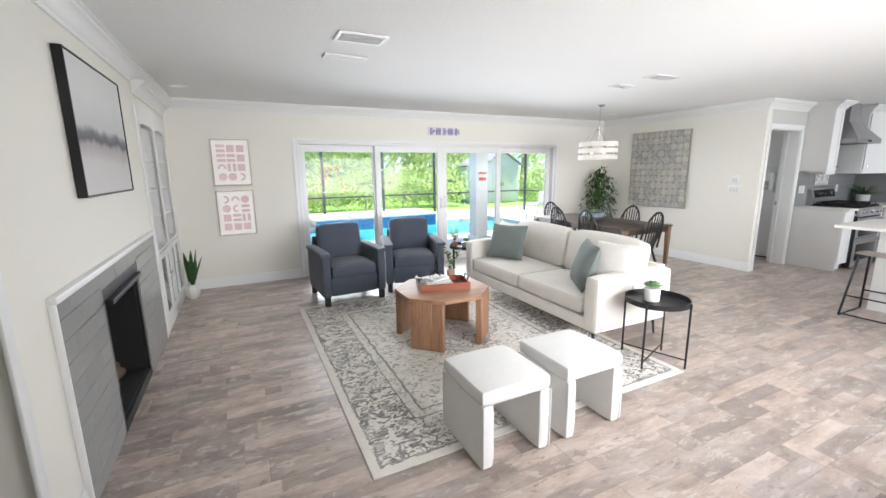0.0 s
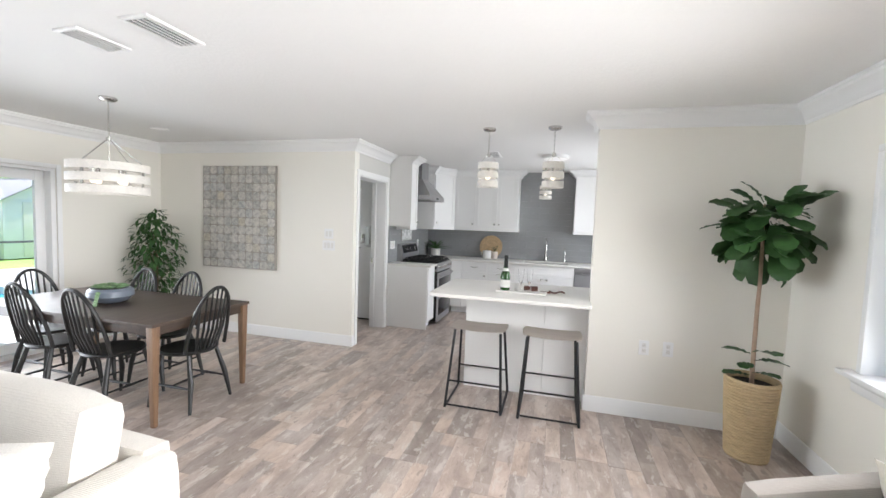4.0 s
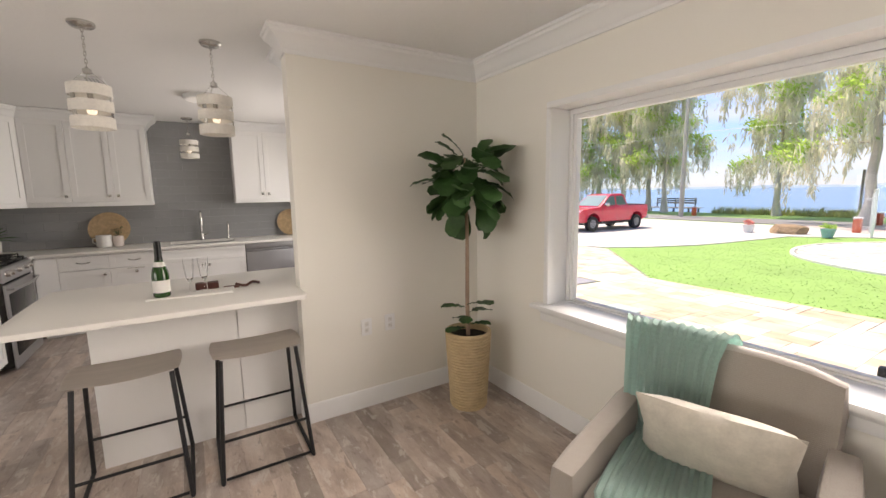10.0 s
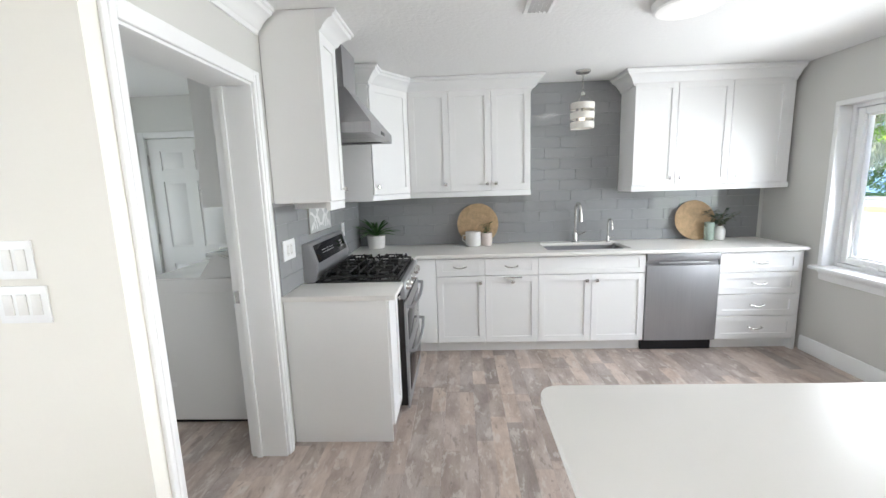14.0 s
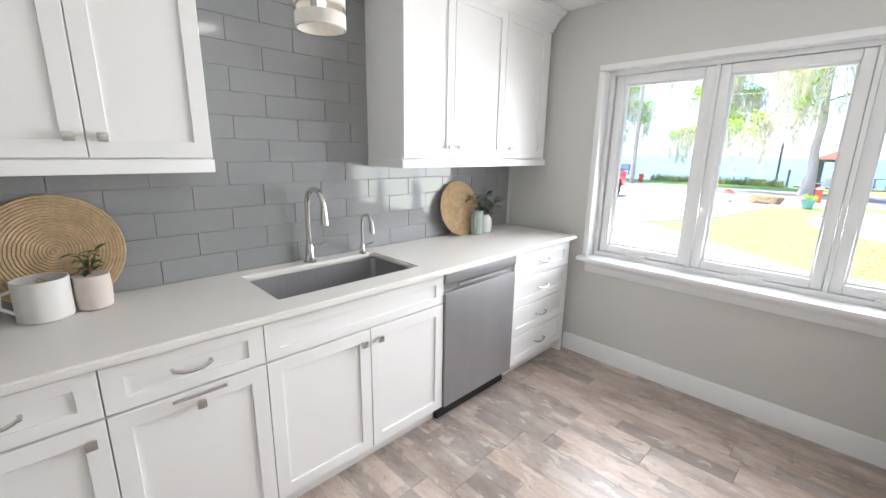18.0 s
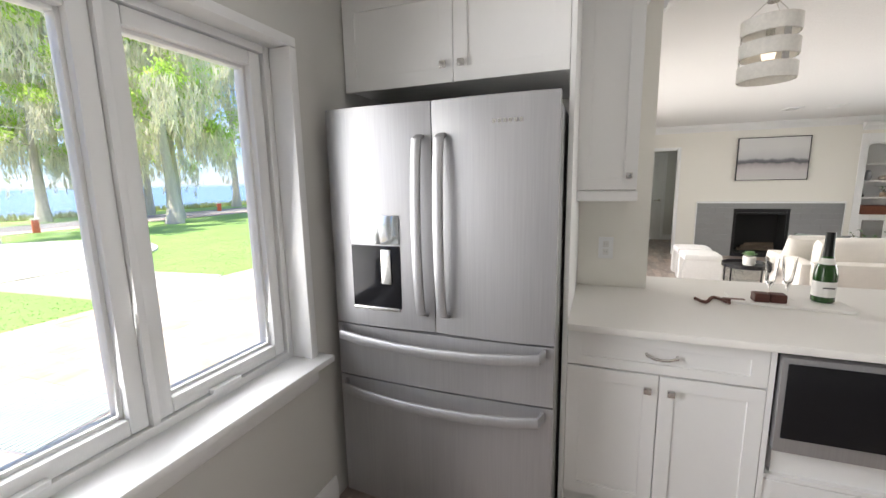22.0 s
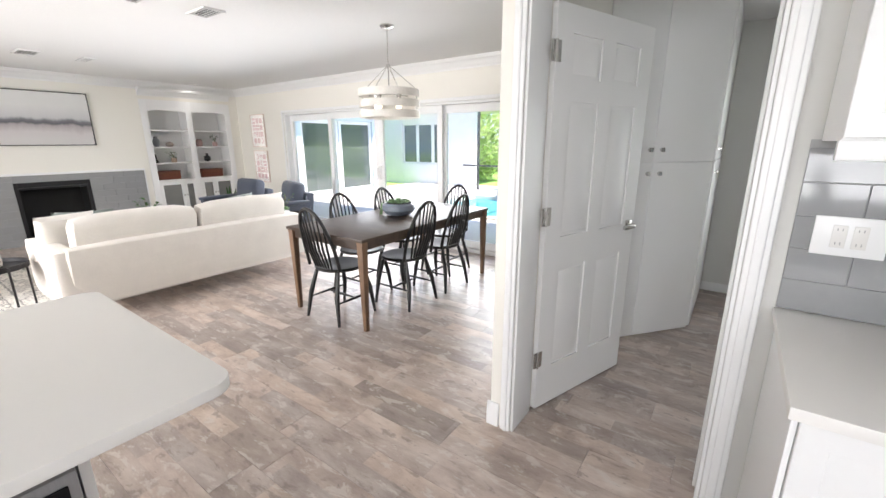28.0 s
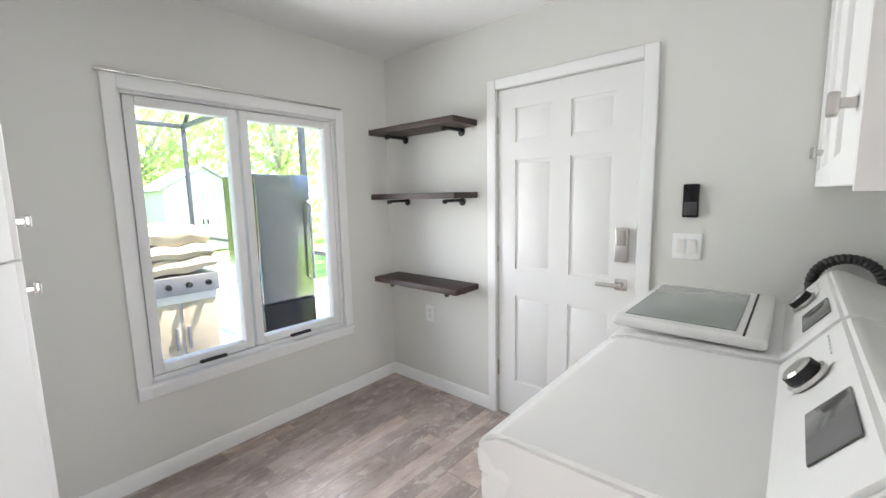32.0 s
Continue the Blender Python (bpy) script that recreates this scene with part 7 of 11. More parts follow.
# ---- dining ----
dt = thing("dining_table", pose(5.395, 4.885, 0.0), "dark walnut dining table with lighter tapered legs", "dining table")
part("tabletop", box(-0.465, 0.465, -0.94, 0.94, 0.725, 0.75, 0.005), M_WALNUT, dt)
for b6 in ((-0.43, 0.43, -0.905, -0.885, 0.655, 0.725), (-0.43, 0.43, 0.885, 0.905, 0.655, 0.725), (-0.43, -0.41, -0.885, 0.885, 0.655, 0.725), (0.41, 0.43, -0.885, 0.885, 0.655, 0.725)):
    part("apron", box(*b6, 0.002), M_WALNUT, dt)
for sx_ in (-1, 1):
    for sy_ in (-1, 1):
        bm = box(-0.03, 0.03, -0.03, 0.03, 0, 0.725, 0.004)
        for v in bm.verts:
            k = 0.55 + 0.45 * v.co.z / 0.725
            v.co.x *= k
            v.co.y *= k
        part("leg", bm, M_LEGW, dt, "walnut-brown tapered leg", pose(sx_ * 0.425, sy_ * 0.90, 0))

# windsor chair, looking to +y
wc = thing("dining_chair", pose(5.39, 4.12, 0.0), "black painted hoop-back windsor chair", "dining chair", "windsor chairs")
sbm = lathe([(0.10, 0.425), (0.205, 0.432), (0.215, 0.445), (0.205, 0.458), (0.10, 0.452), (0.002, 0.448)], 28)
for v in sbm.verts:
    v.co.y *= 0.96
part("seat", sbm, M_BLKW, wc)
for sx_ in (-1, 1):
    for sy_, ty in ((-1, -0.215), (1, 0.19)):
        part("leg", tube([(sx_ * 0.13, sy_ * 0.13, 0.435), (sx_ * 0.165, sy_ * 0.155 + (ty - sy_ * 0.13) * 0.4, 0.22), (sx_ * 0.20, ty, 0.0)], [0.014, 0.0205, 0.0115], 8), M_BLKW, wc)
    part("stretcher", tube([(sx_ * 0.168, 0.165, 0.18), (sx_ * 0.168, 0.0, 0.18), (sx_ * 0.168, -0.175, 0.18)], [0.007, 0.012, 0.007], 8), M_BLKW, wc)
part("stretcher", tube([(-0.168, 0, 0.18), (0, 0, 0.18), (0.168, 0, 0.18)], [0.007, 0.012, 0.007], 8), M_BLKW, wc)
hoop = []
for k in range(25):
    a = math.pi * k / 24
    hoop.append((0.19 * math.cos(a), -0.16 - 0.13 * math.sin(a) ** 0.9 * 1.0, 0.455 + 0.50 * math.sin(a) ** 0.75))
part("hoop", tube(hoop, 0.0145, 8), M_BLKW, wc)
for k in range(7):
    x = -0.135 + 0.045 * k
    u = math.sqrt(max(0.0, 1 - (x / 0.19) ** 2))
    part("spindle", tube([(x * 0.75, -0.165, 0.45), (x * 0.9, -0.17 - 0.06 * u, 0.62), (x, -0.16 - 0.128 * u ** 0.9, 0.455 + 0.495 * u ** 0.75)], [0.008, 0.0105, 0.0065], 6), M_BLKW, wc)
for x, y, rz in ((5.64, 4.665, 90), (5.64, 5.215, 90), (5.15, 4.60, -90), (5.15, 5.20, -90), (5.39, 5.66, 180)):
    copy_thing(wc, pose(x, y, 0, 0, 0, rz))
# centrepiece
bw = thing("planter_bowl", pose(5.36, 4.92, 0.75), "blue-grey ceramic bowl of succulents on the table", "bowl")
part("bowl", lathe([(0.07, 0), (0.12, 0.015), (0.165, 0.06), (0.16, 0.105), (0.135, 0.125), (0.128, 0.118), (0.13, 0.10)], 32, False), plain("blue_grey_ceramic", (0.16, 0.19, 0.24), 0.35, var=0.1, scale=10), bw)
part("soil", lathe([(0.13, 0.098), (0.13, 0.106), (0.002, 0.112)], 20), M_SOIL, bw)
g = random.Random(31)
for q in range(9):
    a, r0 = TAU * q / 8, 0.085 if q < 8 else 0.0
    bm = bmesh.new()
    rr = g.uniform(0.04, 0.055)
    for n, tl, ln in ((7, 18, 1.0), (6, 45, 0.8), (4, 70, 0.6)):
        for k in range(n):
            lf = cushion(rr * ln * 0.45, rr * ln, rr * 0.2, 0.6, 2)
            moved(lf, Matrix.Translation((0, rr * ln * 0.55, 0)))
            merge(bm, lf, Matrix.Rotation(TAU * k / n + tl, 4, "Z") @ Matrix.Rotation(radians(tl), 4, "X"))
    part("rosette", bm, M_SUCC, bw, "", pose(r0 * math.cos(a), r0 * math.sin(a), 0.125 + (0.015 if q == 8 else 0)))
tr_b = bmesh.new()
for k in range(5):
    bmesh.ops.create_icosphere(tr_b, subdivisions=1, radius=0.018, matrix=Matrix.Translation((-0.15 - 0.006 * k, -0.07, 0.10 - 0.022 * k)))
part("trailing_leaves", tr_b, M_SUCC, bw)

# ficus in the corner
fi_ = thing("ficus_tree", pose(6.79, 6.16, 0.0), "bushy ficus tree in a terracotta pot", "potted tree")
part("pot", lathe([(0.085, 0), (0.10, 0.01), (0.125, 0.13), (0.135, 0.14), (0.135, 0.165), (0.12, 0.165)], 24), M_TERRA, fi_)
part("soil", lathe([(0.12, 0.15), (0.12, 0.157), (0.002, 0.16)], 16), M_SOIL, fi_)
for s in (0, 1, 2):
    part("trunk", tube([(0.02 * math.cos(s * 2.1 + z * 5), 0.02 * math.sin(s * 2.1 + z * 5), z) for z in (0.15, 0.3, 0.45, 0.6, 0.8, 1.0)], 0.010, 8), M_BARK, fi_)
sl_me = mesh_of("leaf", leaf(0.075, 0.033, 0.3, 0.3, 3), M_LEAF)
g = random.Random(8)
br = bmesh.new()
for k in range(300):
    z = 0.42 + 1.13 * (k / 299)
    rad = 0.33 * math.sin(math.pi * min(1, (z - 0.34) / 1.22)) ** 0.7
    a = g.uniform(0, TAU)
    rr = rad * math.sqrt(g.uniform(0.15, 1.0))
    share("leaf", sl_me, fi_, pose(rr * math.cos(a), rr * math.sin(a), z + g.uniform(-0.03, 0.03)) @ Matrix.Rotation(a - math.pi / 2 + g.uniform(-0.8, 0.8), 4, "Z") @ Matrix.Rotation(radians(g.uniform(-60, 25)), 4, "X") @ Matrix.Scale(g.uniform(0.8, 1.5), 4))
for k in range(46):
    z = 0.40 + 0.9 * (k / 45)
    a, r1 = g.uniform(0, TAU), 0.24 * math.sin(math.pi * min(1, (z - 0.28) / 1.22)) ** 0.7
    tube([(0.015 * math.cos(a), 0.015 * math.sin(a), z - 0.1), (r1 * 0.5 * math.cos(a), r1 * 0.5 * math.sin(a), z), (r1 * math.cos(a), r1 * math.sin(a), z + 0.05)], [0.005, 0.003, 0.0015], 5, bm=br)
part("branch_work", br, M_BARK, fi_)
dense = bmesh.new()
sb0 = leaf(0.075, 0.033, 0.3, 0.3, 3)
for k in range(420):
    z = 0.45 + 1.0 * g.random()
    rad = 0.32 * math.sin(math.pi * min(1, (z - 0.34) / 1.22)) ** 0.7
    a = g.uniform(0, TAU)
    rr = rad * g.uniform(0.1, 0.95)
    merge(dense, sb0.copy(), pose(rr * math.cos(a), rr * math.sin(a), z) @ Matrix.Rotation(a - 1.57 + g.uniform(-1, 1), 4, "Z") @ Matrix.Rotation(radians(g.uniform(-70, 20)), 4, "X") @ Matrix.Scale(g.uniform(0.8, 1.5), 4))
sb0.free()
tagged(part("inner_foliage", dense, M_LEAF2, fi_), kind="stuff")

# relief panel on the partition
ap = thing("relief_artwork", pose(7.148, 5.195, 0.848, 0, 0, -90), "grey and gold relief artwork of worn round tiles", "artwork")
part("backing", box(-0.55, 0.55, -0.035, 0, 0, 1.295, 0.004), plain("art_edge", (0.34, 0.32, 0.29), 0.7, var=0.2), ap)


def disc_mat():
    m, nt, b = node_mat("patinated_discs")
    info = nt.nodes.new("ShaderNodeObjectInfo")
    vec = coords(nt, (1, 1, 1), True)
    n1 = noise_node(nt, vec, 22, 5, 0.7)
    n2 = noise_node(nt, vec, 90, 4, 0.7)
    base = ramp(nt, info.outputs["Random"], [(0.0, (0.30, 0.30, 0.29)), (0.3, (0.48, 0.47, 0.43)), (0.55, (0.62, 0.60, 0.55)), (0.75, (0.40, 0.43, 0.44)), (0.9, (0.55, 0.49, 0.34)), (1.0, (0.70, 0.69, 0.65))])
    c = mix(nt, 0.55, base, ramp(nt, n1, [(0.35, (0.22, 0.23, 0.23)), (0.6, (0.60, 0.58, 0.53))]))
    link(nt, c, b.inputs["Base Color"])
    b.inputs["Roughness"].default_value = 0.6
    bump(nt, b, n2, 0.4, 0.003)
    return m


disc = lathe([(0.052, 0), (0.053, 0.003), (0.046, 0.007), (0.04, 0.005), (0.025, 0.008), (0.002, 0.007)], 18)
for v in disc.verts:
    s_ = max(abs(v.co.x), abs(v.co.y))
    L_ = math.hypot(v.co.x, v.co.y)
    if L_ > 1e-5:
        kx = 0.5 + 0.5 * L_ / s_
        v.co.x *= kx
        v.co.y *= kx
disc_me = mesh_of("disc", disc, disc_mat())
for i in range(10):
    for j in range(12):
        share("disc", disc_me, ap, pose(-0.4905 + i * 0.109, -0.035, 0.054 + j * 0.108, 90, 0, 0) @ pose(0, 0, 0, 0, 0, rnd.choice((0, 90, 180))) @ Matrix.Diagonal((rnd.uniform(0.92, 1.04), rnd.uniform(0.92, 1.04), rnd.uniform(0.6, 1.5), 1)))

# ---- hanging lamps ----
M_BAND = plain("whitewashed_band", (0.80, 0.775, 0.72), 0.6, var=0.12, scale=10, fine=80, relief=0.2)
M_BULB, _nt, _b = node_mat("warm_bulb")
_b.inputs["Base Color"].default_value = (1, 0.9, 0.75, 1)
_b.inputs["Emission Color"].default_value = (1, 0.86, 0.66, 1)
_b.inputs["Emission Strength"].default_value = 0.7


def banded_lamp(name, x, y, r, z0, z1, bands, label, arms=3, chain=True):
    L = thing(name, pose(x, y, CEIL), label, "pendant lamp", "banded hanging lamps")
    part("canopy", lathe([(0.062, 0.0), (0.062, -0.012), (0.05, -0.024), (0.012, -0.03)][::-1], 24), M_CHROME, L)
    cb = bmesh.new()
    top = z1 - CEIL + (0.075 if r < 0.2 else 0.20)
    n = max(3, int(-top / 0.022))
    for k in range(n):
        zc = -0.028 + (top + 0.028) * (k + 0.5) / n
        pts = []
        for q in range(8):
            a = TAU * q / 8
            dx, dz = 0.0065 * math.cos(a), 0.015 * math.sin(a)
            pts.append((dx, 0, zc + dz) if k % 2 else (0, dx, zc + dz))
        tube(pts, 0.0018, 4, True, cb)
    part("chain", cb, M_CHROME, L)
    part("hub", lathe([(0.004, top - 0.02), (0.02, top - 0.015), (0.02, top + 0.01), (0.004, top + 0.015)], 14), M_CHROME, L)
    for k in range(arms):
        a = TAU * k / arms + 0.3
        part("arm", tube([(0.01 * math.cos(a), 0.01 * math.sin(a), top), (r * 0.985 * math.cos(a), r * 0.985 * math.sin(a), z1 - CEIL - 0.01)], 0.0035 if r > 0.2 else 0.0016, 6), M_CHROME, L)
        part("upright", box(-0.012, 0.012, -0.003, 0.003, z0 - CEIL + 0.005, z1 - CEIL - 0.004, 0.001), M_CHROME, L, "", pose((r - 0.006) * math.cos(a), (r - 0.006) * math.sin(a), 0, 0, 0, math.degrees(a) + 90))
    h = (z1 - z0)
    bh = h / (bands + (bands - 1) * 0.42)
    for k in range(bands):
        zb = z0 - CEIL + k * bh * 1.42
        part("band", lathe([(r - 0.004, zb), (r, zb + 0.002), (r, zb + bh - 0.002), (r - 0.004, zb + bh), (r - 0.009, zb + bh), (r - 0.009, zb)], 40, False), M_BAND, L)
    nb = 1 if r < 0.2 else 4
    for k in range(nb):
        a = TAU * k / max(nb, 1)
        rr = 0 if nb == 1 else r * 0.45
        zc = (z0 + z1) / 2 - CEIL
        part("socket", lathe([(0.014, zc + 0.03), (0.014, zc + 0.08), (0.004, zc + 0.085)], 10), M_CHROME, L, "", pose(rr * math.cos(a), rr * math.sin(a), 0))
        part("bulb", lathe([(0.004, zc - 0.045), (0.02, zc - 0.035), (0.026, zc - 0.01), (0.014, zc + 0.03)], 14), M_BULB, L, "glass bulb", pose(rr * math.cos(a), rr * math.sin(a), 0))
    if nb > 1:
        part("spider", tube([(-r * 0.95, 0, zc + 0.085), (r * 0.95, 0, zc + 0.085)], 0.006, 6), M_CHROME, L)
        part("spider", tube([(0, -r * 0.95, zc + 0.09), (0, r * 0.95, zc + 0.09)], 0.006, 6), M_CHROME, L)
        part("stem", tube([(0, 0, top), (0, 0, zc + 0.085)], 0.006, 6), M_CHROME, L)
    return L


banded_lamp("chandelier", 5.33, 4.87, 0.275, 1.66, 1.91, 3, "large round banded chandelier on a chain", 4)
banded_lamp("bar_pendant", 6.75, 1.355, 0.10, 1.88, 2.115, 3, "round banded bar pendant on a chain")
banded_lamp("bar_pendant", 6.75, 1.965, 0.10, 1.88, 2.115, 3, "round banded bar pendant on a chain")
banded_lamp("sink_pendant", 9.70, 1.49, 0.10, 1.96, 2.175, 3, "round banded pendant over the sink")

# ceiling vents and lights
def vent(x0, x1, y0, y1):
    v = thing("ceiling_vent", None, "white louvred ceiling vent", "vent", "ceiling vents")
    z = CEIL
    part("frame", frame_plate(x0, x1, y0, y1, z), M_TRIM, v)
    # grey backing plate, with the shade between the slats as its colour
    part("backing", box(x0 + 0.02, x1 - 0.02, y0 + 0.02, y1 - 0.02, z - 0.004, z - 0.002), plain("vent_shadow", (0.45, 0.47, 0.47), 0.7), v)
    n = 5
    for k in range(n):
        yy_ = y0 + 0.03 + (y1 - y0 - 0.06) * k / (n - 1)
        part("slat", moved(box(x0 + 0.022, x1 - 0.022, -0.012, 0.012, -0.0015, 0.0015), pose(0, yy_, z - 0.012, 35, 0, 0)), M_TRIM, v)


def frame_plate(x0, x1, y0, y1, z):
    bm = box(x0, x1, y0, y0 + 0.022, z - 0.014, z - 0.001, 0.003)
    box(x0, x1, y1 - 0.022, y1, z - 0.014, z - 0.001, 0.003, bm=bm)
    box(x0, x0 + 0.022, y0 + 0.022, y1 - 0.022, z - 0.014, z - 0.001, 0.003, bm=bm)
    box(x1 - 0.022, x1, y0 + 0.022, y1 - 0.022, z - 0.014, z - 0.001, 0.003, bm=bm)
    return bm


vent(1.185, 1.525, 3.16, 3.36)
vent(1.195, 1.535, 3.72, 3.84)
vent(4.29, 4.62, 3.17, 3.35)
vent(4.32, 4.60, 3.66, 3.83)
vent(8.0, 8.40, 2.05, 2.20)


def downlight(x, y, power):
    d = thing("recessed_light", pose(x, y, CEIL), "white recessed ceiling light", "ceiling light", "recessed lights")
    part("trim_ring", lathe([(0.062, -0.004), (0.085, -0.010), (0.09, -0.003), (0.088, -0.0008), (0.062, -0.0008)], 28, False), M_TRIM, d)
    part("lens", lathe([(0.062, -0.004), (0.062, -0.0015), (0.002, -0.0015)][::-1], 24), M_LENS, d)
    # added fill lamp; the recessed fitting itself is off
    ld_ = bpy.data.lights.new("downlight", "AREA")
    ld_.shape, ld_.size, ld_.energy, ld_.color, ld_.spread = "DISK", 0.11, power, (1.0, 0.95, 0.88), radians(150)
    lo = new("downlight", ld_)
    lo.matrix_world = pose(x, y, CEIL - 0.013)


# lens with a slight added glow, on fittings that are off
M_LENS, _nt, _b = node_mat("added_glow_lens")
_b.inputs["Base Color"].default_value = (0.9, 0.9, 0.88, 1)
_b.inputs["Emission Color"].default_value = (1, 0.96, 0.9, 1)
_b.inputs["Emission Strength"].default_value = 0.15
for x, y in ((0.02, 5.6), (6.35, 5.55), (0.6, 0.6), (3.0, 1.1)):
    downlight(x, y, DOWN)
fl_ = thing("flush_ceiling_light", pose(8.35, 1.35, CEIL), "round white flush ceiling light in the kitchen", "ceiling light")
part("base", lathe([(0.15, -0.045), (0.165, -0.04), (0.17, -0.004), (0.16, -0.0008), (0.002, -0.0008)][::1], 36), M_TRIM, fl_)
part("diffuser", lathe([(0.002, -0.058), (0.10, -0.056), (0.148, -0.046)], 36, False), M_LENS, fl_)
# added fill lamp below the flush fitting, which is off
fd_ = bpy.data.lights.new("kitchen_light", "AREA")
fd_.shape, fd_.size, fd_.energy, fd_.color = "DISK", 0.28, DOWN * 1.6, (1.0, 0.97, 0.93)
fo = new("kitchen_light", fd_)
fo.matrix_world = pose(8.35, 1.35, CEIL - 0.062)


# switches and outlets
M_SLOT = plain("outlet_slot", (0.32, 0.32, 0.32), 0.6, relief=0)


def plate(m, w=0.075, h=0.118, kind="outlet", n=1):
    p = thing("wall_" + kind, m, "white wall " + kind + " plate", kind)
    part("cover", box(-w / 2, w / 2, -0.006, 0, -h / 2, h / 2, 0.002), M_TRIM, p)
    for k in range(n):
        x = (k - (n - 1) / 2) * 0.046
        if kind == "switch":
            part("rocker", box(x - 0.016, x + 0.016, -0.010, -0.006, -0.033, 0.033, 0.002), M_POTW, p)
        else:
            if n > 1:
                part("socket", box(x - 0.0165, x + 0.0165, -0.0085, -0.006, -0.034, 0.034, 0.002), M_POTW, p)
            for z in (-0.021, 0.021):
                if n == 1:
                    part("socket", box(x - 0.015, x + 0.015, -0.0085, -0.006, z - 0.017, z + 0.017, 0.003), M_POTW, p)
                part("slot", box(x - 0.0065, x - 0.0045, -0.0090, -0.0085, z - 0.004, z + 0.004), M_SLOT, p)
                part("slot", box(x + 0.0045, x + 0.0065, -0.0090, -0.0085, z - 0.004, z + 0.004), M_SLOT, p)


FACE_W = lambda x, y, z: pose(x, y, z, 0, 0, -90)
plate(FACE_W(6.329, 0.575, 0.58))
plate(FACE_W(6.329, 0.40, 0.585))
plate(FACE_W(7.149, 3.92, 1.34), 0.118, 0.118, "switch", 2)
plate(FACE_W(7.149, 3.92, 1.20), 0.165, 0.118, "switch", 3)
plate(pose(6.458, 0.79, 1.13, 0, 0, 90))
plate(pose(8.33, 3.587, 1.17), 0.165, 0.118, "outlet", 2)
plate(pose(9.46, 3.587, 1.16), 0.075, 0.118, "switch", 1)
plate(FACE_W(XL - 0.001, 6.21, 0.567))
plate(FACE_W(XL - 0.001, 4.583, 1.174), 0.118, 0.118, "switch", 2)

# ---- things on the worktops ----
M_SEA = plain("woven_seagrass", (0.55, 0.40, 0.24), 0.85, var=0.25, scale=25, fine=120, relief=0.7)
def woven_disc(x, y, r):
    t = thing("woven_platter", pose(x, y, 0.915 + r * 0.985, 0, 12, 0), "round woven platter leaning on the backsplash", "platter")
    bm = bmesh.new()
    for k in range(int(r / 0.0105)):
        rr = 0.008 + k * 0.0105
        n = max(10, int(rr * 160))
        tube([(0, rr * math.cos(TAU * q / n), rr * math.sin(TAU * q / n)) for q in range(n)], 0.0062, 5, True, bm)
    part("coil_weave", bm, M_SEA, t)
woven_disc(10.022, 2.395, 0.21)
woven_disc(10.022, 0.295, 0.19)
def mug(x, y, r, h, mat_, label, rz=200):
    t = thing("mug", pose(x, y, 0.9155, 0, 0, rz), label, "mug")
    part("body", lathe([(r * 0.85, 0), (r, 0.006), (r, h), (r - 0.005, h), (r - 0.006, 0.01), (0.002, 0.008)], 24, False), mat_, t)
    part("handle", tube([(r - 0.002, 0, h * 0.8), (r + 0.026, 0, h * 0.75), (r + 0.03, 0, h * 0.45), (r - 0.002, 0, h * 0.25)], 0.006, 8), mat_, t)
mug(9.93, 2.445, 0.075, 0.14, M_POTW, "wide white ceramic jug", 100)
sprig_plant("herb_pot", pose(9.945, 2.315, 0.9155), [(0.04, 0), (0.052, 0.006), (0.056, 0.06), (0.054, 0.125), (0.048, 0.125)], plain("blush_stoneware", (0.68, 0.60, 0.55), 0.6), 0.048, 0.117, 6, "little herb in a blush stoneware pot", 5, (0.045, 0.02), 0.09, 0.06, 41)
ag = thing("aloe_plant", pose(9.95, 3.40, 0.9155), "spiky aloe in a white pot on the worktop", "potted plant")
part("pot", lathe([(0.07, 0), (0.082, 0.006), (0.09, 0.125), (0.083, 0.125)], 26), M_POTW, ag)
part("soil", lathe([(0.083, 0.112), (0.083, 0.118), (0.002, 0.12)], 16), M_SOIL, ag)
g = random.Random(14)
for k in range(22):
    lf = leaf(g.uniform(0.18, 0.30), 0.028, g.uniform(0.2, 0.7), 0.6, 6)
    part("blade", lf, M_LEAF2, ag, "", pose(0, 0, 0.115) @ Matrix.Rotation(k * 2.4, 4, "Z") @ Matrix.Rotation(radians(g.uniform(25, 75)), 4, "X"))
mug(9.945, 0.20, 0.042, 0.17, plain("sage_stoneware", (0.36, 0.44, 0.38), 0.5), "tall sage stoneware pitcher", 120)
sprig_plant("eucalyptus_pot", pose(9.955, 0.10, 0.9155), [(0.04, 0), (0.05, 0.006), (0.052, 0.06), (0.05, 0.10), (0.03, 0.125), (0.03, 0.13)], M_POTW, 0.03, 0.125, 9, "eucalyptus sprigs in a white stoneware jar", 8, (0.055, 0.035), 0.15, 0.15, 17, plain("eucalyptus_leaf", (0.10, 0.155, 0.10), 0.5, var=0.3))
# bar tray with bottle, flutes and two small chocolate boxes
bt = thing("serving_board", pose(6.56, 1.575, 0.9155, 0, 0, -6), "white marble serving board on the bar", "serving board")
part("board", box(-0.10, 0.10, -0.22, 0.22, 0, 0.012, 0.003), M_QUARTZ, bt)
bo = thing("sparkling_wine_bottle", pose(6.525, 1.725, 0.928), "green sparkling wine bottle with black foil", "bottle")
part("bottle", lathe([(0.038, 0), (0.043, 0.006), (0.043, 0.125), (0.038, 0.155), (0.025, 0.195), (0.0165, 0.23), (0.0155, 0.30)], 28), plain("green_bottle_glass", (0.016, 0.062, 0.012), 0.06, relief=0), bo)
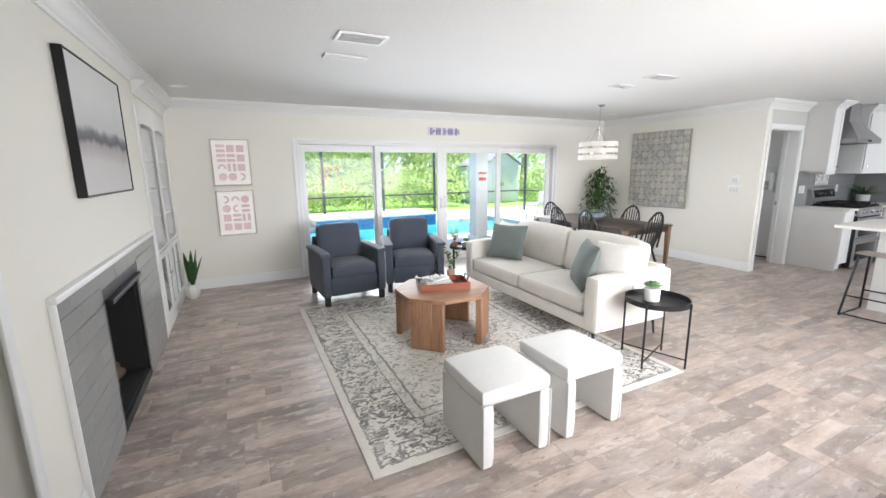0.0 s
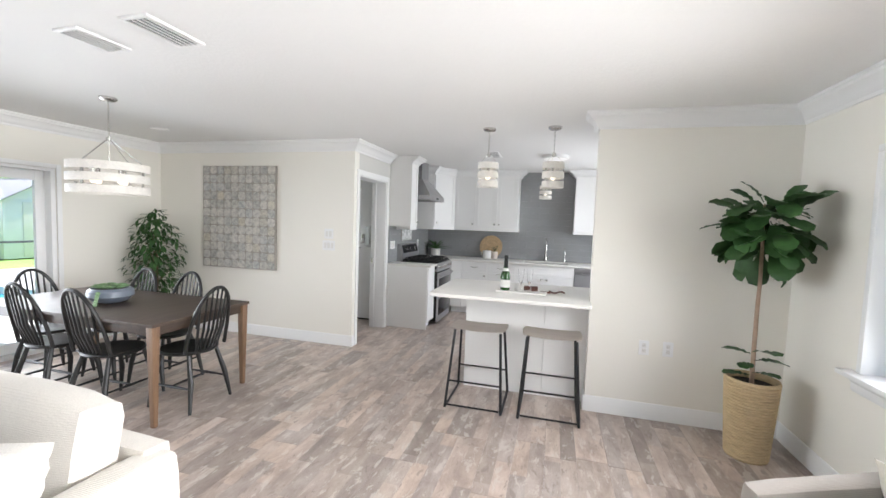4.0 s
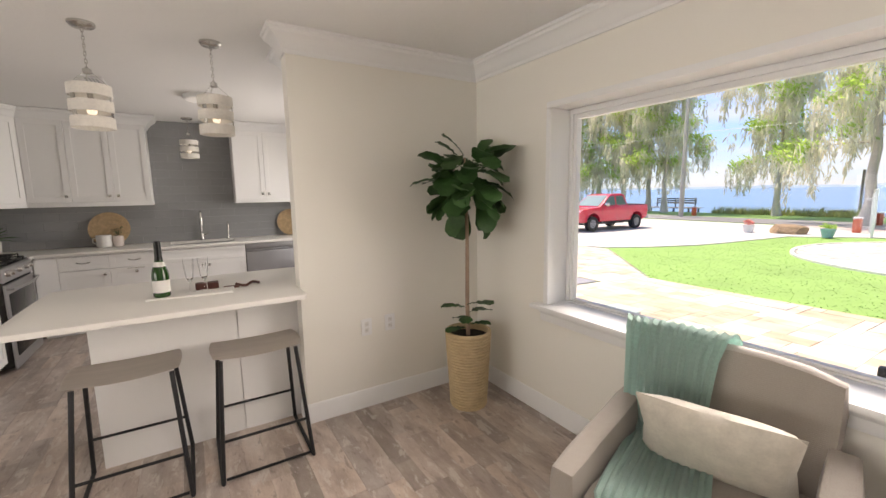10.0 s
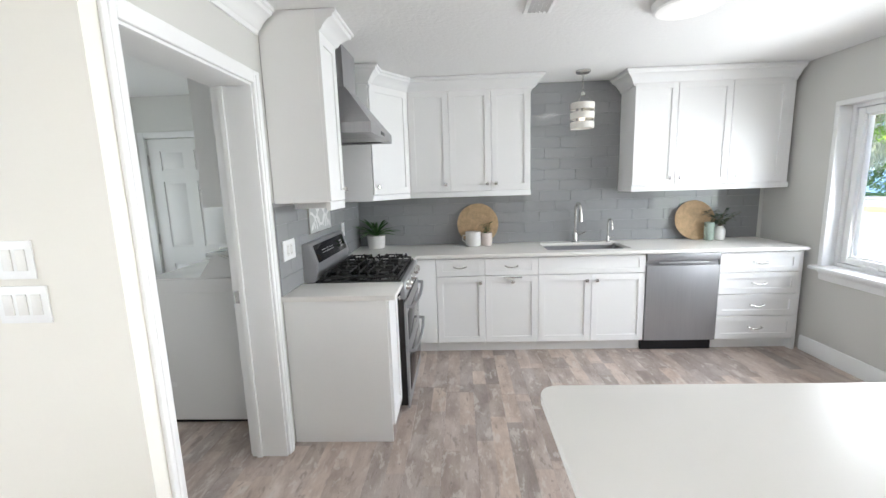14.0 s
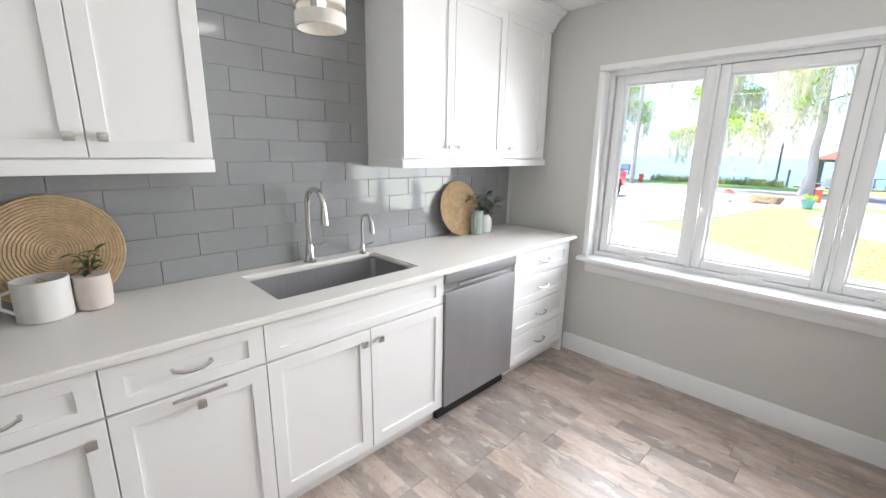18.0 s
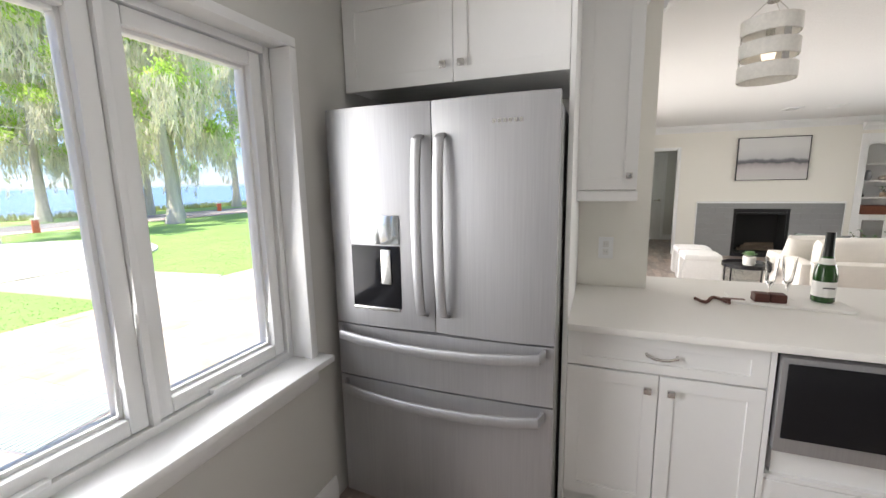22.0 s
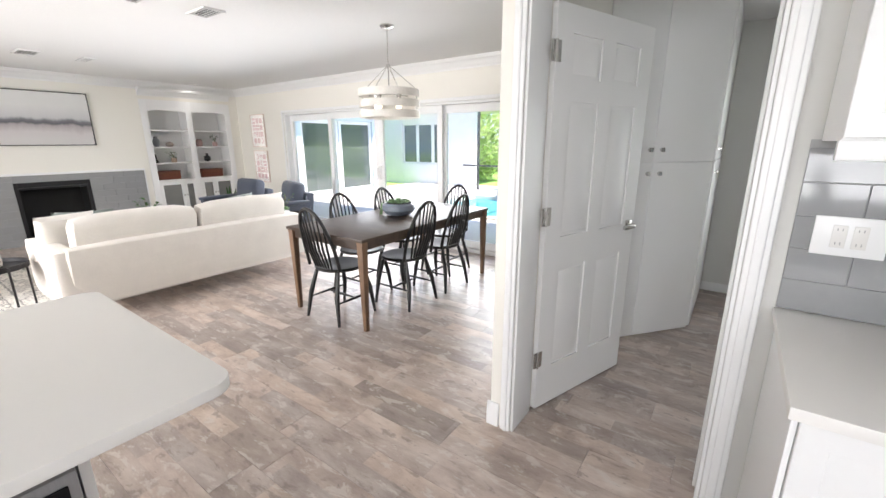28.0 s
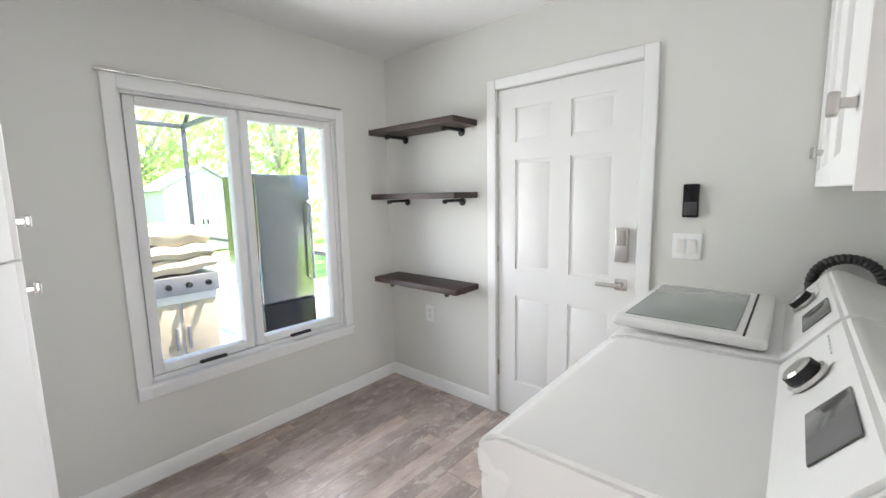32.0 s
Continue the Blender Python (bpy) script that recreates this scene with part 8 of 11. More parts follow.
part("foil", lathe([(0.0215, 0.212), (0.0185, 0.235), (0.0175, 0.29), (0.0185, 0.305), (0.0165, 0.32), (0.004, 0.322)], 20, False), plain("black_foil", (0.015, 0.015, 0.015), 0.35, 0.6), bo)
part("label", lathe([(0.0437, 0.028), (0.0437, 0.098)], 28, False), M_PAPER, bo, "white paper label")
part("neck_label", lathe([(0.0315, 0.176), (0.0232, 0.203)], 28, False), M_PAPER, bo, "white neck label")
part("label_bar", moved(box(-0.022, 0.022, -0.045, -0.0438, 0.068, 0.074), pose(0, 0, 0, 0, 0, 90)), M_SEAM, bo)
for y in (1.585, 1.51):
    fgl = thing("champagne_flute", pose(6.535 - 0.3 * (y - 1.585), y, 0.928), "clear champagne flute on the serving board", "glass", "flutes")
    part("glass", lathe([(0.03, 0), (0.028, 0.004), (0.004, 0.008), (0.004, 0.06), (0.018, 0.085), (0.026, 0.16), (0.028, 0.20), (0.0268, 0.20), (0.0245, 0.16), (0.016, 0.088), (0.002, 0.075)], 20, False), M_GLASS, fgl).visible_shadow = False
for k, y in enumerate((1.53, 1.465)):
    ck = thing("chocolate_cake", pose(6.60, y, 0.928), "small square red-brown chocolate box", "cake", "chocolate squares")
    part("box_body", box(-0.028, 0.028, -0.03, 0.03, 0, 0.04, 0.005), plain("chocolate", (0.075, 0.022, 0.014), 0.5, var=0.2, relief=0.3), ck)
wo = thing("bead_string", pose(6.63, 1.25, 0.9155), "brown wooden bead string with a tassel", "beads")
bm = bmesh.new()
for k in range(20):
    a = k / 19
    bmesh.ops.create_icosphere(bm, subdivisions=1, radius=0.009, matrix=Matrix.Translation((0.05 * math.sin(a * 7), -0.05 + a * 0.13, 0.009)))
box(-0.05, -0.02, 0.07, 0.16, 0, 0.014, 0.004, bm=bm)
part("bead_strand", bm, plain("brown_beads", (0.14, 0.06, 0.045), 0.5), wo)

# ---- laundry ----
pn = thing("pantry_cabinet", None, "tall white diagonal corner pantry with paired doors", "cabinet")
a0, b0 = Vector((7.275, 4.77, 0)), Vector((7.872, 5.505, 0))
dlen2 = (b0 - a0).length
ang2 = math.degrees(math.atan2(b0.y - a0.y, b0.x - a0.x))
part("carcass", prism([(7.272, 4.80), (7.285, 4.795), (7.862, 5.52), (7.862, YL - 0.005), (7.272, YL - 0.005)], 0.0, CEIL - 0.004), M_CAB, pn)
dm = pose(a0.x, a0.y, 0, 0, 0, ang2)
for z0, z1, kz in ((0.02, 1.303, 1.23), (1.308, CEIL - 0.02, 1.39)):
    for p0, p1, kx in ((0.0, dlen2 * 0.45, dlen2 * 0.45 - 0.045), (dlen2 * 0.45, dlen2, dlen2 * 0.45 + 0.05)):
        o = part("door", box(p0 + 0.002, p1 - 0.002, 0.0, 0.02, z0, z1, 0.003), M_CAB, pn, "", dm)
        knob(o, kx, kz)
    o = part("door", box(0.002, 0.96, 0.0, 0.02, z0, z1, 0.003), M_CAB, pn, "", pose(7.882, 5.515, 0, 0, 0, 90))
    knob(o, 0.06, kz)

M_DARKW = wood("espresso_plank", (0.018, 0.010, 0.009), (0.06, 0.032, 0.028), (3, 0.5, 3), 0.5)
for z in (1.895, 1.447, 0.848):
    s = thing("wall_shelf", pose(XL, 6.15, z), "dark stained plank shelf on black pipe brackets", "shelf", "laundry shelves")
    part("board", box(-0.245, -0.004, -0.385, 0.385, -0.038, 0.0, 0.004), M_DARKW, s)
    for y in (-0.26, 0.26):
        part("bracket", tube([(-0.005, y, -0.052), (-0.19, y, -0.052), (-0.19, y, -0.045)], 0.010, 8), M_BLACK, s)
        part("flange", moved(lathe([(0.026, 0), (0.026, 0.006), (0.014, 0.012)], 14), pose(-0.002, y, -0.062, 0, -90, 0)), M_BLACK, s)
        part("cap", moved(lathe([(0.014, -0.014), (0.016, 0.0), (0.014, 0.012)], 12), pose(-0.185, y, -0.056)), M_BLACK, s)


M_APPL = plain("white_appliance", (0.80, 0.80, 0.79), 0.25, var=0.012, relief=0.0)


def machine(name, x, label, lid):
    a = thing(name, pose(x, 4.663, 0.0, 0, 0, 180), label, name.split("_")[0])
    # local: front at y 0 looking to -y, x from 0 to w
    w = 0.685
    m_ = Matrix()
    part("body", box(0.003, w - 0.003, 0.012, 0.717, 0.02, 0.9005, 0.012, 3), M_APPL, a, "", m_)
    bm = bmesh.new()
    prof = [(0.006, 0.884), (0.0, 0.935), (0.022, 0.968), (0.07, 0.984), (0.56, 0.995), (0.72, 0.998), (0.72, 0.884)]
    vs = [[bm.verts.new((xx, y, z)) for y, z in prof] for xx in (0.0, w)]
    for k in range(len(prof)):
        q = (k + 1) % len(prof)
        bm.faces.new((vs[0][k], vs[0][q], vs[1][q], vs[1][k]))
    bm.faces.new(vs[0][::-1]); bm.faces.new(vs[1])
    bmesh.ops.recalc_face_normals(bm, faces=bm.faces[:])
    bmesh.ops.bevel(bm, geom=bm.edges[:], offset=0.010, segments=2, affect="EDGES", clamp_overlap=True)
    part("top", bm, M_APPL, a, "", m_)
    bm = bmesh.new()
    prof = [(0.44, 0.985), (0.454, 1.0), (0.552, 1.133), (0.585, 1.142), (0.71, 1.09), (0.71, 0.985)]
    vs = [[bm.verts.new((xx, y, z)) for y, z in prof] for xx in (0.0, w)]
    for k in range(len(prof)):
        q = (k + 1) % len(prof)
        bm.faces.new((vs[0][k], vs[0][q], vs[1][q], vs[1][k]))
    bm.faces.new(vs[0][::-1]); bm.faces.new(vs[1])
    bmesh.ops.recalc_face_normals(bm, faces=bm.faces[:])
    bmesh.ops.bevel(bm, geom=bm.edges[:], offset=0.012, segments=2, affect="EDGES", clamp_overlap=True)
    con = part("console", bm, M_APPL, a, "", m_)
    face = pose(0, 0.454, 1.0, 0, 0, 0) @ Matrix.Rotation(-math.atan2(0.098, 0.133), 4, "X")
    part("dial", moved(lathe([(0.042, 0), (0.042, 0.008), (0.034, 0.010), (0.032, 0.026), (0.027, 0.03)], 24), face @ pose(0.25, -0.004, 0.072, 90, 0, 0)), M_CHROME, con, "silver dial")
    part("dial_ring", moved(lathe([(0.0345, 0.010), (0.033, 0.025)], 24, False), face @ pose(0.25, -0.004, 0.072, 90, 0, 0) @ Matrix.Scale(1.02, 4)), M_BLACK, con)
    part("display", moved(box(0.40, 0.57, -0.004, 0.0, 0.058, 0.142, 0.002), face), plain("smoky_display", (0.10, 0.10, 0.10), 0.12, relief=0), con, "smoky display")
    lg = bmesh.new()
    for k in range(5):
        box(0.05 + 0.03 * k, 0.068 + 0.03 * k, -0.0025, -0.0015, 0.04, 0.044, bm=lg)
        box(0.05 + 0.03 * k, 0.065 + 0.03 * k, -0.0025, -0.0015, 0.12, 0.123, bm=lg)
    moved(lg, face)
    part("legend", lg, plain("grey_legend", (0.45, 0.45, 0.46), 0.7), con)
    if lid:
        part("lid_rim", box(0.04, w - 0.04, 0.02, 0.42, 0.997, 1.03, 0.014, 3), M_APPL, a, "", m_)
        part("lid_glass", box(0.085, w - 0.085, 0.045, 0.345, 1.029, 1.034, 0.004), plain("tinted_lid_glass", (0.30, 0.33, 0.32), 0.05, relief=0), a, "tinted glass lid", m_)
        part("lid_seam", box(0.05, w - 0.05, 0.363, 0.369, 1.0285, 1.0315), M_SEAM, a, "", m_)
    else:
        part("door", box(0.03, w - 0.03, -0.002, 0.014, 0.18, 0.84, 0.01, 3), M_APPL, a, "", m_)
    part("seam", box(0.006, w - 0.006, 0.024, 0.712, 0.8995, 0.9045), M_SEAM, a, "", m_)
    part("base", box(0.02, w - 0.02, 0.03, 0.70, 0.0, 0.02), M_BLACK, a, "", m_)


machine("dryer", 9.10, "white front-loading dryer with a dial and smoky display", False)
machine("washer", 9.80, "white top-loading washer with a glass lid", True)
hs = thing("drain_hose", pose(9.90, 4.05, 0.0), "black corrugated drain hose looped behind the washer", "hose")
hose = [(0.02, 0.10 * math.cos(a), 1.06 + 0.105 * math.sin(a)) for a in [math.pi * (k / 40) for k in range(41)]]
hose = [(0.02, 0.10, 0.72 + 0.34 * k / 20) for k in range(20)] + hose + [(0.02, -0.10, 1.06 - 0.20 * k / 12) for k in range(1, 13)]
part("hose", tube(hose, [0.0165 if k % 2 else 0.0205 for k in range(len(hose))], 10), plain("black_rubber", (0.02, 0.02, 0.021), 0.5), hs)
lu = thing("laundry_upper_cabinet", pose(9.95, 4.165, 0, 0, 0, 180), "white laundry wall cabinet above the machines", "cabinet")
part("body", box(0.0, 1.47, 0.02, 0.32, 1.44, CEIL - 0.004), M_CAB, lu)
for k in range(3):
    o = shaker(lu, 0.49 * k, 0.49 * (k + 1), 1.43, CEIL - 0.02)
    knob(o, 0.49 * k + (0.45 if k != 1 else 0.04), 1.53)
part("end_panel", box(1.47, 1.482, 0.0, 0.322, 1.425, CEIL - 0.004, 0.002), M_CAB, lu)
kp = thing("alarm_keypad", FACE_W(XL - 0.001, 4.575, 1.382), "small black alarm keypad", "keypad")
part("body", box(-0.032, 0.032, -0.022, 0, -0.075, 0.075, 0.006), M_BLACKGL, kp)
part("face", box(-0.026, 0.026, -0.024, -0.022, -0.065, -0.005, 0.002), plain("keypad_grey", (0.06, 0.06, 0.065), 0.3), kp)

# white door at the end of the hall
hd = thing("door_3", pose(-2.275, 1.42, 0.004, 0, 0, 90), "white six-panel door at the end of the hall", "door", kind="structure")
six_panel(hd, 0.72, 2.0, 0.036, M_DOORW)
lever(hd, 0.66, -0.018, 0.955, -1, -1)
for x0, x1, z0, z1 in ((-0.07, -0.004, 0, 2.07), (0.724, 0.79, 0, 2.07), (-0.0035, 0.7235, 2.005, 2.07)):
    part("casing", box(x0, x1, -0.004, 0.02, z0, z1, 0.003), M_TRIM, hd)

# ---- outdoors: ground, lawn, paving ----
def gz(y):
    """Height of the ground."""
    if y > -0.8:
        return -0.16
    if y > -14.2:
        return -0.14 + (y + 0.8) * 0.0306
    if y > -36:
        return -0.55
    return max(-2.2, -0.55 + (y + 36) * 0.22)


M_GRASS = plain("lawn_grass", (0.26, 0.43, 0.11), 0.9, var=0.2, scale=0.6, fine=40, relief=0.2, dist=0.01)
M_CONC = plain("pale_concrete", (0.55, 0.53, 0.49), 0.9, var=0.14, scale=0.7, fine=30, relief=0.15, dist=0.004)
M_ROAD = plain("worn_asphalt", (0.23, 0.225, 0.22), 0.92, var=0.2, scale=0.5, fine=60, relief=0.3, dist=0.004)
M_SHELLROAD = plain("pink_gravel", (0.50, 0.40, 0.36), 0.95, var=0.2, scale=0.6, fine=40, relief=0.3, dist=0.01)
M_SLAB = plain("grey_slab", (0.34, 0.335, 0.35), 0.9, var=0.12, scale=3, fine=50, relief=0.2, dist=0.003)
M_WHITEP = plain("white_exterior_paint", (0.80, 0.80, 0.79), 0.55, var=0.05, scale=1.5, fine=30, relief=0.08, dist=0.003)
M_PALEBLUE = plain("pale_blue_stucco", (0.66, 0.74, 0.76), 0.8, var=0.05, scale=2, fine=80, relief=0.25, dist=0.004)
M_RED = plain("red_car_paint", (0.72, 0.03, 0.07), 0.25, var=0.02, scale=3, coat=0.8)
M_REDPOST = plain("orange_red_paint", (0.62, 0.12, 0.05), 0.6, var=0.1, scale=4)
M_REDROOF = plain("red_roof_shingle", (0.58, 0.10, 0.07), 0.7, var=0.15, scale=5)
M_RUBBER = plain("tyre_rubber", (0.02, 0.02, 0.02), 0.8, var=0.1, scale=9)
M_DARKGL = plain("tinted_car_glass", (0.10, 0.16, 0.15), 0.06, var=0.02, scale=3, coat=0.5)
M_TRUNK = plain("cypress_bark", (0.54, 0.49, 0.43), 0.95, var=0.3, scale=3, fine=30, relief=0.6, dist=0.03, stretch=(1, 1, 0.15))
M_DOCK = plain("weathered_dock_wood", (0.20, 0.19, 0.17), 0.9, var=0.25, scale=3, fine=40, relief=0.3, dist=0.004)
M_ROCK = plain("brown_rock", (0.36, 0.25, 0.15), 0.95, var=0.45, scale=2.5, fine=9, relief=0.8, dist=0.08)
M_BRONZE = plain("bronze_aluminium", (0.10, 0.10, 0.105), 0.5, metal=0.3, var=0.05, scale=5)
M_FLOWER = plain("garden_flower", (0.75, 0.25, 0.20), 0.7, var=0.3, scale=3)
M_POOLT = plain("pool_tile", (0.05, 0.22, 0.42), 0.25, var=0.35, scale=12)
M_POOL = plain("pool_plaster", (0.25, 0.72, 0.75), 0.7, var=0.06, scale=3)
M_DECK = plain("pool_deck_stone", (0.66, 0.63, 0.58), 0.85, var=0.12, scale=1.4, fine=40, relief=0.2, dist=0.003)
M_COVER = plain("beige_canvas_cover", (0.55, 0.48, 0.36), 0.9, var=0.1, scale=5, fine=90, relief=0.2, dist=0.002)


def leaf_mat(name, col, var, scale):
    """Thin leaves that let some light through."""
    m, nt, bs = node_mat(name)
    nz = noise_node(nt, coords(nt), scale, 3)
    c = ramp(nt, nz, [(0.3, sc(col, 1 - var)), (0.7, sc(col, 1 + var))])
    link(nt, c, bs.inputs["Base Color"])
    bs.inputs["Roughness"].default_value = 0.75
    tl = nt.nodes.new("ShaderNodeBsdfTranslucent")
    link(nt, c, tl.inputs["Color"])
    mx = nt.nodes.new("ShaderNodeMixShader")
    mx.inputs[0].default_value = 0.55
    on = [n for n in nt.nodes if n.bl_idname == "ShaderNodeOutputMaterial"][0]
    link(nt, bs.outputs[0], mx.inputs[1])
    link(nt, tl.outputs[0], mx.inputs[2])
    link(nt, mx.outputs[0], on.inputs["Surface"])
    return m


M_BLADE = leaf_mat("grass_blade", (0.28, 0.46, 0.15), 0.2, 1.2)
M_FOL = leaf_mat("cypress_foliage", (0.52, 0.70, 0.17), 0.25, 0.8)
# darker leaf colour, for the shaded crown insides and the dark shrubs
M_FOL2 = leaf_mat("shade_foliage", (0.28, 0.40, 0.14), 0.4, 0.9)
M_MOSS = leaf_mat("hanging_moss", (0.80, 0.76, 0.62), 0.22, 1.2)
# paler leaf copy: glare over the back garden is put into the colour
M_GARDEN = leaf_mat("glare_paled_foliage", (0.58, 0.70, 0.32), 0.3, 0.8)
M_REED = leaf_mat("shore_reed", (0.46, 0.48, 0.20), 0.3, 1.0)


def paver_mat(name, cols):
    m, nt, bs = node_mat(name)
    oi = nt.nodes.new("ShaderNodeObjectInfo")
    ge = nt.nodes.new("ShaderNodeNewGeometry")
    add = nt.nodes.new("ShaderNodeMath")
    add.operation = "ADD"
    nt.links.new(oi.outputs["Random"], add.inputs[0])
    nt.links.new(ge.outputs["Random Per Island"], add.inputs[1])
    fr = nt.nodes.new("ShaderNodeMath")
    fr.operation = "FRACT"
    nt.links.new(add.outputs[0], fr.inputs[0])
    cr = nt.nodes.new("ShaderNodeValToRGB")
    cr.color_ramp.interpolation = "CONSTANT"
    els = cr.color_ramp.elements
    while len(els) < len(cols):
        els.new(0.5)
    for e, (p, c) in zip(els, cols):
        e.position, e.color = p, (*c, 1)
    nt.links.new(fr.outputs[0], cr.inputs[0])
    tc = nt.nodes.new("ShaderNodeTexCoord")
    no = nt.nodes.new("ShaderNodeTexNoise")
    no.inputs["Scale"].default_value = 3.0
    no.inputs["Detail"].default_value = 6
    geo_pos = nt.nodes.new("ShaderNodeNewGeometry")
    nt.links.new(geo_pos.outputs["Position"], no.inputs["Vector"])
    mx = nt.nodes.new("ShaderNodeMixRGB")
    mx.blend_type = "OVERLAY"
    mx.inputs[0].default_value = 0.55
    nt.links.new(cr.outputs[0], mx.inputs[1])
    nt.links.new(no.outputs["Fac"], mx.inputs[2])
    nt.links.new(mx.outputs[0], bs.inputs["Base Color"])
    bs.inputs["Roughness"].default_value = 0.9
    bp = nt.nodes.new("ShaderNodeBump")
    bp.inputs["Strength"].default_value = 0.3
    bp.inputs["Distance"].default_value = 0.01
    nt.links.new(no.outputs["Fac"], bp.inputs["Height"])
    nt.links.new(bp.outputs[0], bs.inputs["Normal"])
    return m


M_PAVER = paver_mat("tumbled_paver", [(0.0, (0.58, 0.48, 0.35)), (0.16, (0.64, 0.56, 0.44)), (0.36, (0.54, 0.50, 0.45)), (0.5, (0.66, 0.59, 0.48)), (0.66, (0.58, 0.45, 0.31)), (0.8, (0.59, 0.50, 0.38)), (0.92, (0.68, 0.63, 0.55))])
M_PAVERC = paver_mat("pale_tumbled_paver", [(0.0, (0.60, 0.56, 0.49)), (0.2, (0.66, 0.63, 0.57)), (0.4, (0.50, 0.48, 0.45)), (0.55, (0.68, 0.64, 0.56)), (0.75, (0.57, 0.52, 0.44)), (0.9, (0.70, 0.68, 0.64))])


def sheet_bm(poly, dz, thick=0.05):
    """A flat patch with the outline poly that follows the ground, dz above it."""
    bm = bmesh.new()
    bm.faces.new([bm.verts.new((x, y, 0)) for x, y in poly])
    for cut in (-0.8, -14.2, -36, -43.4):
        bmesh.ops.bisect_plane(bm, geom=bm.verts[:] + bm.edges[:] + bm.faces[:], plane_co=(0, cut, 0), plane_no=(0, 1, 0))
    bmesh.ops.triangulate(bm, faces=[f for f in bm.faces if len(f.verts) > 4])
    bmesh.ops.recalc_face_normals(bm, faces=bm.faces[:])
    if bm.faces[:][0].normal.z < 0:
        bmesh.ops.reverse_faces(bm, faces=bm.faces[:])
    for v in bm.verts:
        v.co.z = gz(v.co.y) + dz
    if thick:
        ex = bmesh.ops.extrude_face_region(bm, geom=bm.faces[:])
        low = [v for v in ex["geom"] if isinstance(v, bmesh.types.BMVert)]
        bmesh.ops.translate(bm, vec=(0, 0, -thick), verts=low)
        bmesh.ops.recalc_face_normals(bm, faces=bm.faces[:])
    return bm


# the ground runs all the way round and under the lake
gb = bmesh.new()
gxs = [-900, -60, -20, 0, 20, 60, 900]
gys = [900, 60, 20, -0.79, -0.81, -14.2, -36, -43.5, -1500]
gv = [[gb.verts.new((x, y, gz(y) - 0.03)) for x in gxs] for y in gys]
for a, b in zip(gv, gv[1:]):
    for k in range(len(gxs) - 1):
        if gys[gv.index(a)] == 20 and gxs[k] in (0,):
            continue
        gb.faces.new((a[k], b[k], b[k + 1], a[k + 1]))
# the strip with the pool is left open over the basin
for x0, x1, y0, y1 in ((0, 1.6, -0.79, 20), (8.3, 20, -0.79, 20), (1.6, 8.3, -0.79, 9.45), (1.6, 8.3, 12.6, 20)):
    gb.faces.new([gb.verts.new((x, y, gz(y) - 0.03)) for x, y in ((x0, y0), (x1, y0), (x1, y1), (x0, y1))])
bmesh.ops.recalc_face_normals(gb, faces=gb.faces[:])
solid("ground", gb, M_GRASS, "mown green lawn ground round the house", "ground", "structure")

wm, wnt, wbs = node_mat("lake_water")
wbs.inputs["Base Color"].default_value = (0.07, 0.20, 0.34, 1)
wbs.inputs["Roughness"].default_value = 0.22
wno = wnt.nodes.new("ShaderNodeTexNoise")
wno.inputs["Scale"].default_value = 0.9
wno.inputs["Detail"].default_value = 5
wmp = wnt.nodes.new("ShaderNodeMapping")
wmp.inputs["Scale"].default_value = (0.35, 1.0, 1.0)
wge = wnt.nodes.new("ShaderNodeNewGeometry")
wnt.links.new(wge.outputs["Position"], wmp.inputs[0])
wnt.links.new(wmp.outputs[0], wno.inputs["Vector"])
wbp = wnt.nodes.new("ShaderNodeBump")
wbp.inputs["Strength"].default_value = 0.5
wbp.inputs["Distance"].default_value = 0.15
wnt.links.new(wno.outputs["Fac"], wbp.inputs["Height"])
wnt.links.new(wbp.outputs[0], wbs.inputs["Normal"])
wb = bmesh.new()
wb.faces.new([wb.verts.new(p) for p in ((-1400, -36.6, -1.0), (-1400, -1450, -1.0), (1400, -1450, -1.0), (1400, -36.6, -1.0))])
bmesh.ops.recalc_face_normals(wb, faces=wb.faces[:])
solid("water", wb, wm, "wide calm blue lake with small ripples", "lake", "structure")
# low wooded shore across the lake; distance haze is put into its pale blue
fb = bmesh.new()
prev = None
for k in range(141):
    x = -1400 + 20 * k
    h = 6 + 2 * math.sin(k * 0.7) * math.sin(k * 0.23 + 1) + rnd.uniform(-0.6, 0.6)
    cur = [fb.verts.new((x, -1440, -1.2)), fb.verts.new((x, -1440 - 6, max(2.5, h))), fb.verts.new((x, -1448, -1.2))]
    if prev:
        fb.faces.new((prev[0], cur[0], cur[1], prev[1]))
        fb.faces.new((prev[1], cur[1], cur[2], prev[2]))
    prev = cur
solid("backdrop", fb, plain("haze_tinted_shore", (0.40, 0.50, 0.56), 0.95, var=0.2, scale=0.02), "wooded shore across the lake, haze put into its colour", "far shore", "structure")

solid("driveway", sheet_bm([(13.2, -0.9), (48, -0.9), (48, -25.5), (7.5, -25.5), (7.0, -22.7), (10.6, -19.6), (11.2, -15.3), (11.9, -11.9), (12.5, -10.3), (14.2, -9.6)], 0.0), M_CONC, "pale sun-bleached concrete driveway", "driveway", "structure")
solid("road", sheet_bm([(-70, -26.2), (80, -26.2), (80, -30.4), (-70, -30.4)], 0.004), M_ROAD, "worn grey asphalt lake road", "road", "structure")
solid("road_verge", sheet_bm([(-70, -24.6), (12, -24.6), (12, -26.1), (-70, -26.1)], 0.002), M_SHELLROAD, "pinkish gravel strip beside the road", "verge", "structure")
solid("lawn_island", sheet_bm([(19.5, -19), (48, -14), (48, -18), (21, -22.5)], 0.012), M_GRASS, "green lawn strip beside the driveway", "lawn", "structure")
